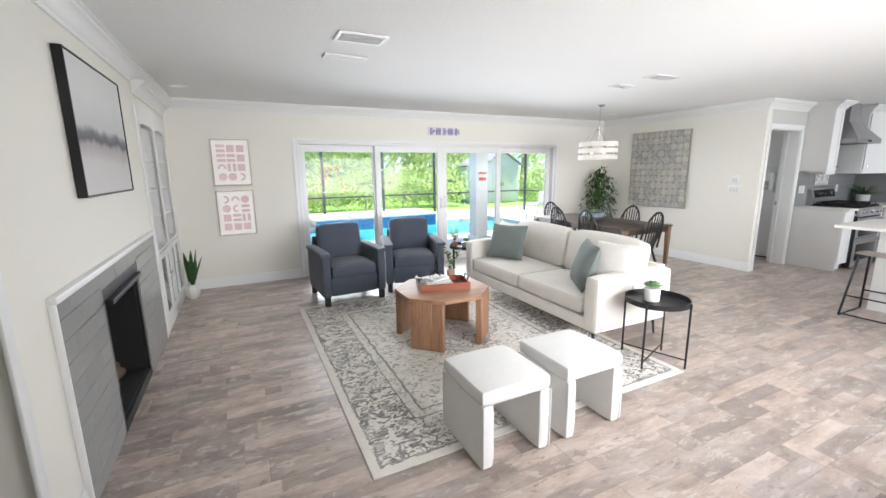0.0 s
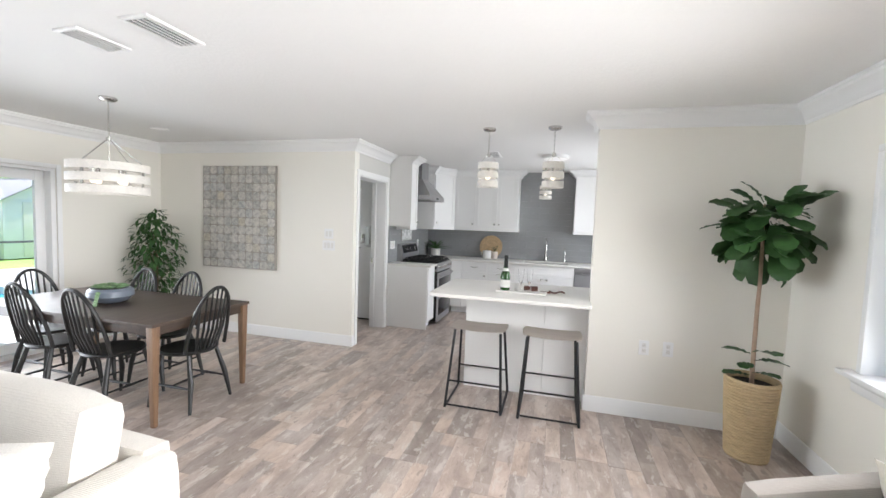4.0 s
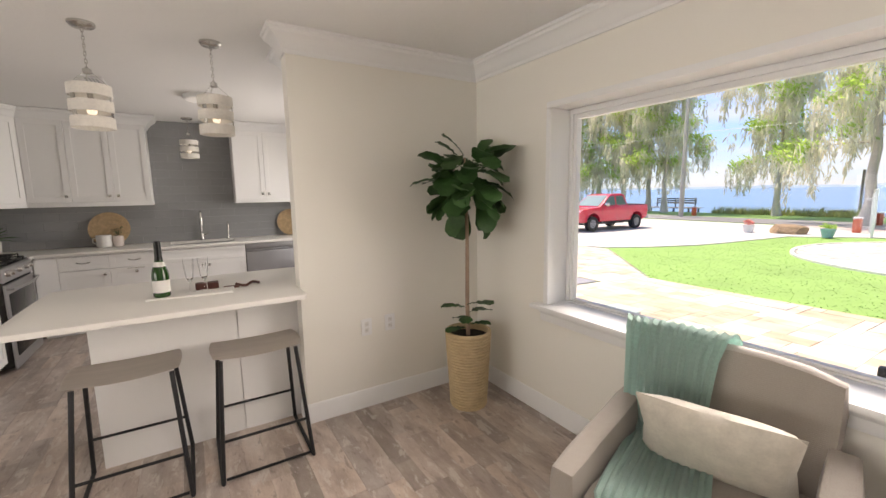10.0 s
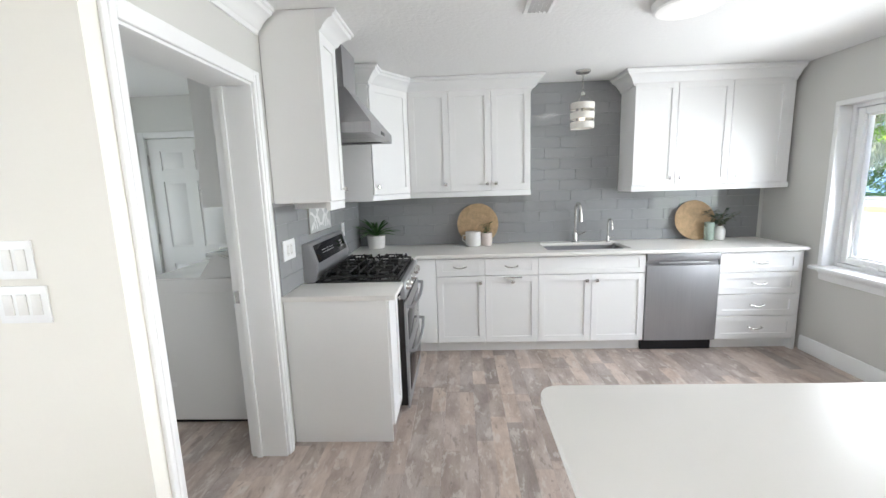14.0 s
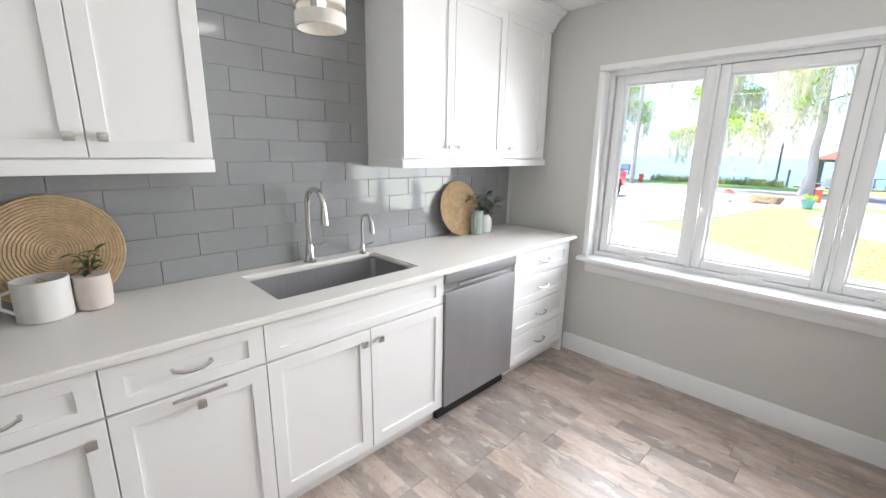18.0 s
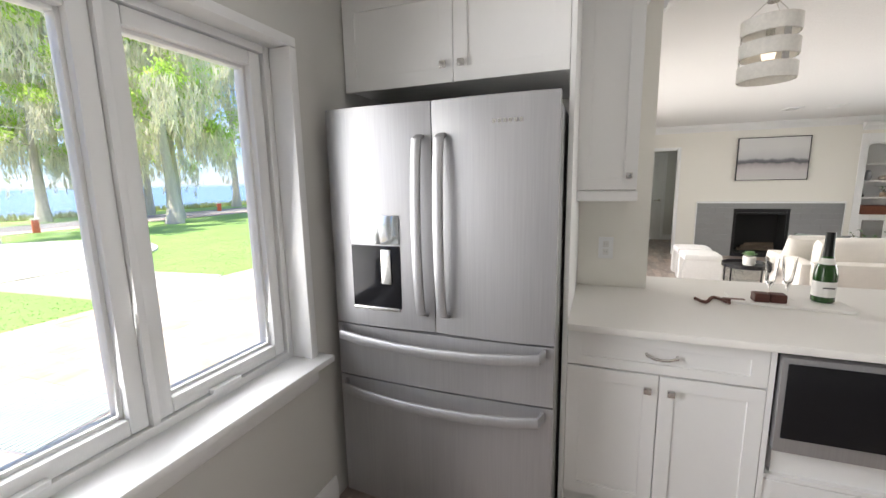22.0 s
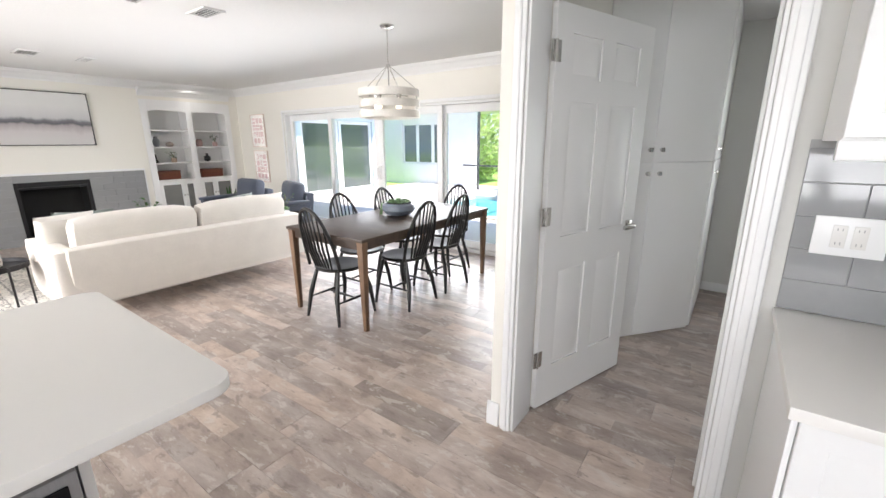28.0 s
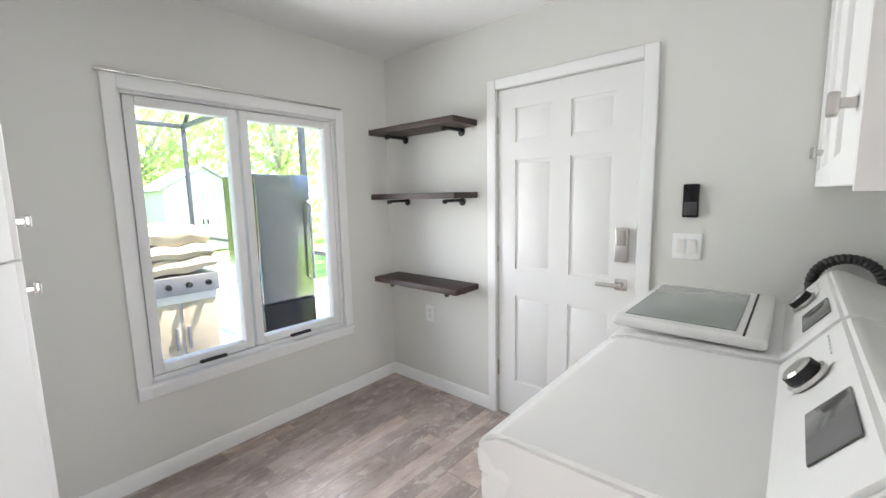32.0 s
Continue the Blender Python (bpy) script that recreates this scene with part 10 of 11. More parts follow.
utility_pole()
pb = [part("post", box(-0.13, 0.13, -0.13, 0.13, 0, 0.62, 0.02), M_REDPOST), part("cap", box(-0.15, 0.15, -0.15, 0.15, 0.62, 0.68, 0.02), M_WHITEP)]
first = thing("marker_post", pose(9.4, -23.4, -0.55), "orange-red painted wooden marker post with pale cap", "post", "marker posts by the road")
for p in pb:
    p.parent = first
for x, y in ((3.95, -24.3), (-2.32, -24.3), (-8.54, -28.4), (-1.81, -28.4), (20.15, -31.0), (9.86, -28.8), (-16, -28.4)):
    copy_thing(first, pose(x, y, gz(y), 0, 0, 7 * x))


def boathouse():
    t = thing("boathouse", pose(9.2, -39.4, -1.0), "open boathouse with a red hipped roof over the lake", "boathouse")
    for x in (-1.25, 1.25):
        for y in (-1.6, 0, 1.6):
            part("post", box(x - 0.07, x + 0.07, y - 0.07, y + 0.07, -1, 2.35, 0.01), M_DOCK, t)
    for y in (-1.6, 1.6):
        part("beam", box(-1.4, 1.4, y - 0.06, y + 0.06, 2.2, 2.4, 0.01), M_DOCK, t)
    rf = bmesh.new()
    c = [rf.verts.new(p) for p in ((-1.7, -2.1, 2.4), (1.7, -2.1, 2.4), (1.7, 2.1, 2.4), (-1.7, 2.1, 2.4))]
    top = [rf.verts.new((0, -0.5, 3.2)), rf.verts.new((0, 0.5, 3.2))]
    rf.faces.new((c[0], c[1], top[0]))
    rf.faces.new((c[1], c[2], top[1], top[0]))
    rf.faces.new((c[2], c[3], top[1]))
    rf.faces.new((c[3], c[0], top[0], top[1]))
    rf.faces.new(c[::-1])
    part("roof", rf, M_REDROOF, t, "red hipped roof", None, False)
    part("deck", box(-1.6, 1.6, 1.0, 3.6, 0.30, 0.42, 0.01), M_DOCK, t)
    for k in range(4):
        part("rail", box(-1.9 + k * 0.02, 1.9, 1.05 + k * 0.001, 1.12, 0.55 + 0.18 * k, 0.60 + 0.18 * k, 0.005), M_DOCK, t) if k < 2 else None
    part("lower_deck", box(-2.3, 2.3, 2.2, 3.4, 0.42, 0.52, 0.01), M_DOCK, t)
    for x in (-2.2, -0.9, 0.4, 1.7, 2.2):
        part("deck_post", box(x - 0.06, x + 0.06, 3.3, 3.42, -1, 0.42, 0.01), M_DOCK, t)
    for x in (-1.7, -2.25):
        part("rail_post", box(x - 0.04, x + 0.04, 2.3, 2.38, 0.52, 1.15, 0.008), M_DOCK, t)
    part("hand_rail", box(-2.3, -1.6, 2.29, 2.39, 1.15, 1.2, 0.008), M_DOCK, t)
    part("bench", box(-0.5, 0.75, 1.9, 2.15, 0.55, 1.1, 0.02), M_WHITEP, t, "pale wooden bench")
    part("lift_box", box(-1.15, -0.6, 0.4, 1.0, 0.42, 1.2, 0.03), M_WHITEP, t)
    bo = thing("jet_ski", pose(14.3, -38.6, -1.0, 0, 0, 30), "dark personal watercraft moored by the dock", "boat")
    part("hull", extrude_side([(-1.2, 0.05), (1.0, 0.05), (1.4, 0.45), (0.4, 0.55), (-1.2, 0.45)], -0.4, 0.4, 0.06), M_SLAB, bo)
    part("seat", box(-0.9, 0.2, -0.18, 0.18, 0.5, 0.75, 0.06), M_BLACK, bo)
    part("handlebar", tube([(0.45, -0.35, 0.95), (0.5, 0, 0.9), (0.45, 0.35, 0.95)], 0.025, 8), M_BLACK, bo)
    part("steering_column", tube([(0.5, 0, 0.5), (0.5, 0, 0.92)], 0.06, 8), M_BLACK, bo)
    for x, h in ((12.8, 3.6), (12.1, 1.6)):
        solid("dock_piling", moved(lathe([(0.09, -1), (0.08, h), (0.0, h + 0.02)], 10), Matrix.Translation((x, -38.4, -1.0))), M_DOCK, "weathered grey wooden dock piling in the lake", "piling", "", None, "dock pilings")


boathouse()


def sign_post():
    t = thing("sign_post", pose(8.52, -21.5, -0.55, 0, 0, 8), "slim white post with a small plate at the lawn edge", "sign post")
    part("post", box(-0.045, 0.045, -0.045, 0.045, -0.1, 1.85, 0.01), M_WHITEP, t)
    part("post_cap", box(-0.06, 0.06, -0.06, 0.06, 1.85, 1.90, 0.01), M_WHITEP, t)
    part("plate", box(-0.05, 0.05, 0.046, 0.056, 1.45, 1.62, 0.003), M_WHITEP, t)
    t = thing("notice_post", pose(2.70, -33.0, -0.55, 0, 0, 4), "small dark notice plate on a thin post by the water", "sign post")
    part("post", box(-0.03, 0.03, -0.03, 0.03, -0.1, 0.75, 0.006), M_DOCK, t)
    part("plate", box(-0.17, 0.17, 0.031, 0.05, 0.42, 0.85, 0.004), M_SLAB, t)


sign_post()


def dock():
    t = thing("dock", pose(28.1, -39.5, -1.0), "dark weathered wooden dock with a slatted bench", "dock")
    for k in range(22):
        part("plank", box(-4 + k * 0.36, -4 + k * 0.36 + 0.33, -1.0, 1.0, 0.62, 0.67, 0.006, 1), M_DOCK, t)
    for x in (-3.6, -1.2, 1.2, 3.6):
        for y in (-0.9, 0.9):
            part("piling", lathe([(0.10, -1.2), (0.09, 0.62)], 10), M_DOCK, t, "", pose(x, y, 0))
    for z in (1.05, 1.25, 1.45):
        part("bench_slat", box(-3.4, 0.6, -0.92, -0.87, z, z + 0.12, 0.006), M_DOCK, t)
    part("bench_seat", box(-3.4, 0.6, -0.85, -0.4, 1.02, 1.07, 0.006), M_DOCK, t)
    for x in (-3.3, -1.4, 0.5):
        part("bench_post", box(x - 0.05, x + 0.05, -0.87, -0.80, 0.62, 1.6, 0.006), M_DOCK, t)


dock()


def rock():
    bm = bmesh.new()
    bmesh.ops.create_icosphere(bm, subdivisions=4, radius=1)
    rg = random.Random(3)
    dirs = [(Vector((rg.gauss(0, 1), rg.gauss(0, 1), rg.gauss(0, 1))).normalized(), rg.uniform(0.6, 0.95)) for _ in range(26)]
    for v in bm.verts:
        n = v.co.normalized()
        r = min([1.0] + [d / max(0.05, n.dot(w)) for w, d in dirs if n.dot(w) > 0.05])
        v.co = Vector((n.x * r * 0.78, n.y * r * 0.5, max(-0.1, n.z * r * 0.48)))
    solid("rock", bm, M_ROCK, "large craggy brown boulder on the lawn edge", "boulder", "", pose(11.0, -20.9, -0.5, 0, 0, 10))
    for x, y, mat, lab in ((12.3, -20.3, M_POTW, "pale round flower pot with orange blooms"), (9.5, -20.2, plain("blue_glaze", (0.25, 0.42, 0.50), 0.3, var=0.1, scale=5), "blue glazed flower pot beside the boulder")):
        t = thing("flower_pot", pose(x, y, -0.56), lab, "flower pot", "pots by the boulder")
        part("pot", lathe([(0.16, 0), (0.24, 0.3), (0.25, 0.36), (0.22, 0.36), (0.20, 0.3), (0.0, 0.28)], 18), mat, t)
        me = cards([(rnd.gauss(0, 0.1), rnd.gauss(0, 0.1), 0.42 + rnd.random() * 0.1) for _ in range(12)], 0.06, 14, 0.05, rnd)
        me.materials.append(M_FOL if x < 11 else M_FLOWER)
        part_me("plant", me, t)
    t = thing("sign_post", pose(9.0, -23.6, -0.57), "thin white post at the lawn edge", "post")
    part("post", box(-0.06, 0.06, -0.06, 0.06, 0, 1.75, 0.01), M_WHITEP, t)
    part("arm", box(-0.05, 0.30, -0.04, 0.04, 1.45, 1.52, 0.01), M_WHITEP, t)


rock()


# ---- screened porch beside the front window ----
ms, sn, sb = node_mat("insect_screen")
tr = sn.nodes.new("ShaderNodeBsdfTransparent")
mxs = sn.nodes.new("ShaderNodeMixShader")
mxs.inputs[0].default_value = 0.34
sb.inputs["Base Color"].default_value = (0.46, 0.47, 0.48, 1)
sb.inputs["Roughness"].default_value = 0.06
sb.inputs["IOR"].default_value = 1.9
outn = [n for n in sn.nodes if n.bl_idname == "ShaderNodeOutputMaterial"][0]
sn.links.new(tr.outputs[0], mxs.inputs[1])
sn.links.new(sb.outputs[0], mxs.inputs[2])
sn.links.new(mxs.outputs[0], outn.inputs["Surface"])
M_SCREEN = ms


def porch():
    t = thing("screened_porch", Matrix(), "white screened porch with a screen door beside the patio", "porch")
    X = 0.55
    zb = -0.2
    part("corner_post", box(X - 0.13, X, -3.80, -3.67, zb, 2.2, 0.006), M_WHITEP, t)
    part("header", box(X - 0.13, X, -3.67, -0.60, 2.02, 2.24, 0.006), M_WHITEP, t)
    part("top_plate", box(X - 0.13, X, -3.80, -0.60, 2.2405, 2.44, 0.004), M_WHITEP, t)
    d = part("screen_door", box(X - 0.05, X - 0.01, -3.655, -3.58, -0.10, 2.0, 0.004), M_WHITEP, t, "white aluminium screen door")
    part("stile", box(X - 0.05, X - 0.01, -2.76, -2.685, -0.10, 2.0, 0.004), M_WHITEP, d)
    for z0, z1 in ((0.80, 0.88), (1.93, 2.0), (0.28, 0.33)):
        part("rail", box(X - 0.049, X - 0.011, -3.58, -2.76, z0, z1, 0.003), M_WHITEP, d)
    part("kick_panel", box(X - 0.04, X - 0.02, -3.58, -2.76, -0.10, 0.28, 0.003), M_WHITEP, d)
    part("screen", box(X - 0.032, X - 0.028, -3.58, -2.76, 0.33, 1.93), M_SCREEN, d, "dark insect screen")
    hb = part("handle", tube([(X, -3.63, 1.0), (X + 0.05, -3.63, 1.0), (X + 0.05, -3.63, 1.16), (X, -3.63, 1.16)], 0.010, 8), M_STEEL, d)
    part("lock_plate", box(X, X + 0.02, -3.77, -3.71, 1.05, 1.22, 0.004), M_STEEL, t)
    part("door_post", box(X - 0.10, X, -2.68, -2.60, zb, 2.02, 0.004), M_WHITEP, t)
    for y0, y1 in ((-2.6, -1.98), (-1.9, -1.28), (-1.2, -0.62)):
        part("screen_panel", box(X - 0.032, X - 0.028, y0, y1, 0.33, 2.02), M_SCREEN, t, "dark insect screen")
        part("kick_panel", box(X - 0.05, X - 0.01, y0, y1, zb, 0.33, 0.003), M_WHITEP, t)
    for y0, y1 in ((-1.98, -1.9), (-1.28, -1.2)):
        part("mullion", box(X - 0.10, X, y0, y1, zb, 2.02, 0.004), M_WHITEP, t)
    # the side towards the lake
    for x in (-3.4, -2.1, -0.85):
        part("mullion", box(x - 0.04, x + 0.04, -3.80, -3.70, zb, 2.2, 0.004), M_WHITEP, t)
    part("header", box(-3.5, X - 0.131, -3.80, -3.70, 2.2005, 2.44, 0.004), M_WHITEP, t)
    part("screen_panel", box(-3.36, X - 0.131, -3.752, -3.748, 0.33, 2.2), M_SCREEN, t)
    part("kick_panel", box(-3.36, X - 0.131, -3.77, -3.73, zb, 0.33, 0.003), M_WHITEP, t)
    part("floor", box(-3.5, X - 0.131, -3.69, -0.62, zb, -0.06, 0.003), M_CONC, t)
    part("back_wall", box(-3.62, -3.5, -3.80, -0.62, zb, 2.44, 0.004), M_PALEBLUE, t)
    part("soffit", box(-3.9, 1.04, -5.16, -0.60, 2.4405, 2.47, 0.003), M_WHITEP, t)
    part("fascia", box(1.04, 1.07, -5.19, -0.60, 2.38, 2.52, 0.004), M_WHITEP, t)
    part("fascia", box(-3.9, 1.04, -5.19, -5.16, 2.38, 2.52, 0.004), M_WHITEP, t)
    part("gutter", box(1.07, 1.16, -5.2, -0.60, 2.43, 2.53, 0.02), M_WHITEP, t)
    rf = bmesh.new()
    q = [rf.verts.new(p) for p in ((1.1, -5.2, 2.53), (1.1, -0.62, 2.53), (-1.4, -0.62, 3.2), (-1.4, -2.8, 3.2), (-3.9, -5.2, 2.53), (-3.9, -0.62, 2.53))]
    rf.faces.new((q[0], q[1], q[2], q[3]))
    rf.faces.new((q[0], q[3], q[4]))
    rf.faces.new((q[4], q[3], q[2], q[5]))
    bmesh.ops.recalc_face_normals(rf, faces=rf.faces[:])
    part("roof", rf, M_SLAB, t, "grey shingle roof", None, False)
    sp = thing("outdoor_speaker", pose(0.62, -3.86, 2.13, 0, 0, 25), "small black outdoor loudspeaker under the eave", "speaker")
    part("cabinet", box(-0.05, 0.05, -0.06, 0.05, -0.08, 0.08, 0.012), M_BLACK, sp)
    part("bracket", box(-0.015, 0.015, 0.05, 0.09, -0.03, 0.03, 0.004), M_BLACK, sp)
    part("front_cloth", box(-0.042, 0.042, -0.066, -0.061, -0.07, 0.07, 0.003), M_BLACKGL, sp)


porch()

rb = thing("slotted_rail", pose(3.45, -0.84, -0.15), "black metal rail with white diamonds for its sunlit holes", "rail")
part("bar", box(-0.694, 0.694, -0.02, 0.02, 0.81, 0.902, 0.006), M_BLACK, rb)
# solid white diamonds imitate sunlit ground showing through the slots
sunlit_diamond = mesh_of("sunlit_diamond", moved(box(-0.018, 0.018, 0, 0.006, -0.018, 0.018, 0.001, 1), Matrix.Rotation(radians(45), 4, "Y")), M_WHITEP, False)
for k in range(13):
    share("sunlit_diamond", sunlit_diamond, rb, pose(-0.545 + 0.091 * k, 0.02, 0.866))
for x in (-0.6, 0.6):
    part("leg", box(x - 0.02, x + 0.02, -0.018, 0.018, 0.0, 0.81, 0.003), M_BLACK, rb)

mt = thing("slatted_mat", pose(7.28, -3.15, gz(-3.15) + 0.013, 1.75, 0, 8), "grey-green slatted outdoor mat on the paving", "mat")
part("backing", box(-0.38, 0.38, -0.5, 0.5, 0.0, 0.008, 0.002), M_SLAB, mt)
sl = mesh_of("slat", box(-0.37, 0.37, -0.016, 0.016, 0.008, 0.018, 0.003, 1), plain("grey_green_slat", (0.42, 0.50, 0.47), 0.8, var=0.1, scale=9), False)
for k in range(22):
    share("slat", sl, mt, pose(0, -0.47 + k * 0.0448, 0))

# ---- back: pool deck, cage and garden ----
for nm, a in (("pool_deck", (-2.5, 12.0, 6.63, 9.45)), ("pool_deck", (-2.5, 1.6, 9.4505, 15.2)), ("pool_deck", (8.3, 12.0, 9.4505, 15.2)), ("pool_deck", (1.6005, 8.2995, 12.6005, 15.2))):
    solid(nm, box(a[0], a[1], a[2], a[3], -0.30, -0.12, 0.004), M_DECK, "pale stone pool deck bleached by the sun", "deck", "structure")


def pool():
    t = thing("swimming_pool", Matrix(), "turquoise swimming pool with dark blue waterline tiles", "pool", "", "structure")
    part("basin_floor", box(1.4, 8.5, 9.3, 12.8, -1.75, -1.6), M_POOL, t)
    for a in ((1.4, 1.6, 9.3, 12.8), (8.3, 8.5, 9.3, 12.8), (1.6, 8.3, 9.25, 9.45), (1.6, 8.3, 12.6, 12.8)):
        part("basin_wall", box(*a, -1.6, -0.305), M_POOL, t)
    wmat, wn, wb2 = node_mat("pool_water")
    wb2.inputs["Base Color"].default_value = (0.10, 0.62, 0.68, 1)
    wb2.inputs["Roughness"].default_value = 0.04
    wb2.inputs["Transmission Weight"].default_value = 0.35
    n1 = wn.nodes.new("ShaderNodeTexNoise")
    n1.inputs["Scale"].default_value = 5
    b1 = wn.nodes.new("ShaderNodeBump")
    b1.inputs["Strength"].default_value = 0.3
    b1.inputs["Distance"].default_value = 0.03
    wn.links.new(n1.outputs["Fac"], b1.inputs["Height"])
    wn.links.new(b1.outputs[0], wb2.inputs["Normal"])
    part("water_surface", box(1.602, 8.298, 9.452, 12.598, -0.30, -0.22), wmat, t)
    for a in ((1.45, 8.45, 9.28, 9.46), (1.45, 1.61, 9.461, 12.6), (8.29, 8.45, 9.461, 12.6)):
        part("coping", box(*a, -0.1195, -0.075, 0.015), M_DECK, t)
    # raised spa wall with blue tiles and a stone ledge
    part("spa_wall", box(2.4, 6.2, 12.45, 12.62, -0.5, 0.10, 0.004), M_POOLT, t, "dark blue mosaic tiled wall")
    part("spa_body", box(2.4, 6.2, 12.6205, 14.3, -0.3, 0.10, 0.004), M_DECK, t)
    part("ledge", box(2.3, 6.3, 12.4, 14.35, 0.1005, 0.16, 0.015), M_DECK, t)


pool()


def cage():
    t = thing("screen_cage", Matrix(), "dark bronze framed screen enclosure round the pool", "screen enclosure")
    y = 13.9
    for x in (0.9, 2.9, 4.9, 6.84, 8.85, 10.9):
        part("post", box(x - 0.035, x + 0.035, y - 0.035, y + 0.035, 0.161 if 2.4 < x < 6.2 else -0.12, 2.9, 0.003), M_BRONZE, t)
        part("roof_beam", tube([(x, y, 2.9), (x, y - 1.4, 3.9), (x, 8.6, 3.95)], 0.04, 6), M_BRONZE, t)
    for x in (10.9,):
        for yy in (7.2, 9.4, 11.6):
            part("post", box(x - 0.035, x + 0.035, yy - 0.035, yy + 0.035, -0.12, 2.9, 0.003), M_BRONZE, t)
        part("rail", box(x - 0.025, x + 0.025, 6.7, 13.86, 0.655, 0.705, 0.003), M_BRONZE, t)
        part("top_beam", box(x - 0.04, x + 0.04, 6.7, 13.86, 2.9, 2.98, 0.003), M_BRONZE, t)
    part("rail", box(0.3, 10.9, y - 0.02, y + 0.02, 0.655, 0.705, 0.003), M_BRONZE, t)
    part("top_beam", box(0.3, 10.9, y - 0.041, y + 0.041, 2.9, 2.98, 0.003), M_BRONZE, t)
    for yy in (12.5, 10.5, 8.6):
        part("purlin", box(0.3, 10.9, yy - 0.03, yy + 0.03, 3.9, 3.98, 0.003), M_BRONZE, t)


cage()

ln = thing("lanai_roof", Matrix(), "white roof over the patio doors on a square column", "patio roof")
part("roof_slab", box(-2.5, 7.1, 6.63, 8.75, 2.45, 2.62, 0.01), M_WHITEP, ln)
part("column", box(5.27, 5.58, 8.3, 8.6, -0.12, 2.45, 0.006), M_WHITEP, ln)
part("column_base", box(5.23, 5.62, 8.26, 8.64, -0.12, 0.02, 0.006), M_WHITEP, ln)
sg = thing("notice_sign", pose(5.43, 8.296, 1.38), "small red and white notice fixed to the column", "sign")
part("board", box(-0.12, 0.12, -0.008, 0, -0.12, 0.12, 0.002), M_WHITEP, sg)
for z0, z1 in ((-0.09, -0.02), (0.05, 0.10)):
    part("red_bar", box(-0.10, 0.10, -0.012, -0.0085, z0, z1, 0.001), M_REDPOST, sg)


def wing():
    t = thing("house_wing", Matrix(), "pale blue stucco house wing with glazed patio doors", "house")
    M_W = M_PALEBLUE
    for y0, y1, z0, z1 in ((6.63, 9.55, -0.2, 2.6), (9.5505, 12.45, 2.12, 2.6), (12.4505, 12.7, -0.2, 2.6)):
        part("wall", box(-2.75, -2.5, y0, y1, z0, z1, 0.003), M_W, t)
    part("roof", box(-9, -2.1, 6.63, 13.1, 2.605, 2.72, 0.01), M_WHITEP, t)
    for y0, y1 in ((9.56, 10.98), (11.02, 12.44)):
        d = part("patio_door", frame_bars_box(-2.66, -2.58, y0, y1, -0.12, 2.11, 0.10), M_TRIM, t, "white framed glass door")
        part("glass", box(-2.63, -2.615, y0 + 0.1, y1 - 0.1, -0.02, 2.01), M_DARKPANE, d)
    # gable of the far room, lit by the sun
    for x0, x1, z0, z1 in ((-6, -3.2, -0.2, 2.6), (-3.199, -0.95, -0.2, 0.62), (-3.199, -0.95, 2.15, 2.6), (-0.9495, 0.25, -0.2, 2.6)):
        part("wall", box(x0, x1, 14.8, 15.05, z0, z1, 0.003), M_WHITEP, t)
    for k in range(3):
        x0 = -3.19 + k * 0.745
        d = part("window", frame_bars_xz(x0, x0 + 0.735, 14.84, 14.92, 0.625, 2.145, 0.06), M_TRIM, t)
        part("pane", box(x0 + 0.06, x0 + 0.675, 14.87, 14.885, 0.685, 2.085), M_DARKPANE, d)
    part("roof", box(-6.5, 0.7, 14.4, 18, 2.605, 2.72, 0.01), M_WHITEP, t)


def frame_bars_box(x0, x1, y0, y1, z0, z1, w):
    bm = box(x0, x1, y0, y0 + w, z0, z1, 0.004)
    box(x0, x1, y1 - w, y1, z0, z1, 0.004, 2, bm)
    box(x0 + 0.001, x1 - 0.001, y0 + w, y1 - w, z0, z0 + w, 0.004, 2, bm)
    box(x0 + 0.001, x1 - 0.001, y0 + w, y1 - w, z1 - w, z1, 0.004, 2, bm)
    return bm


def frame_bars_xz(x0, x1, y0, y1, z0, z1, w):
    bm = box(x0, x0 + w, y0, y1, z0, z1, 0.004)
    box(x1 - w, x1, y0, y1, z0, z1, 0.004, 2, bm)
    box(x0 + w, x1 - w, y0 + 0.001, y1 - 0.001, z0, z0 + w, 0.004, 2, bm)
    box(x0 + w, x1 - w, y0 + 0.001, y1 - 0.001, z1 - w, z1, 0.004, 2, bm)
    return bm


M_DARKPANE = plain("reflecting_pane", (0.085, 0.11, 0.10), 0.05, var=0.1, scale=1.5, coat=1.0)
wing()


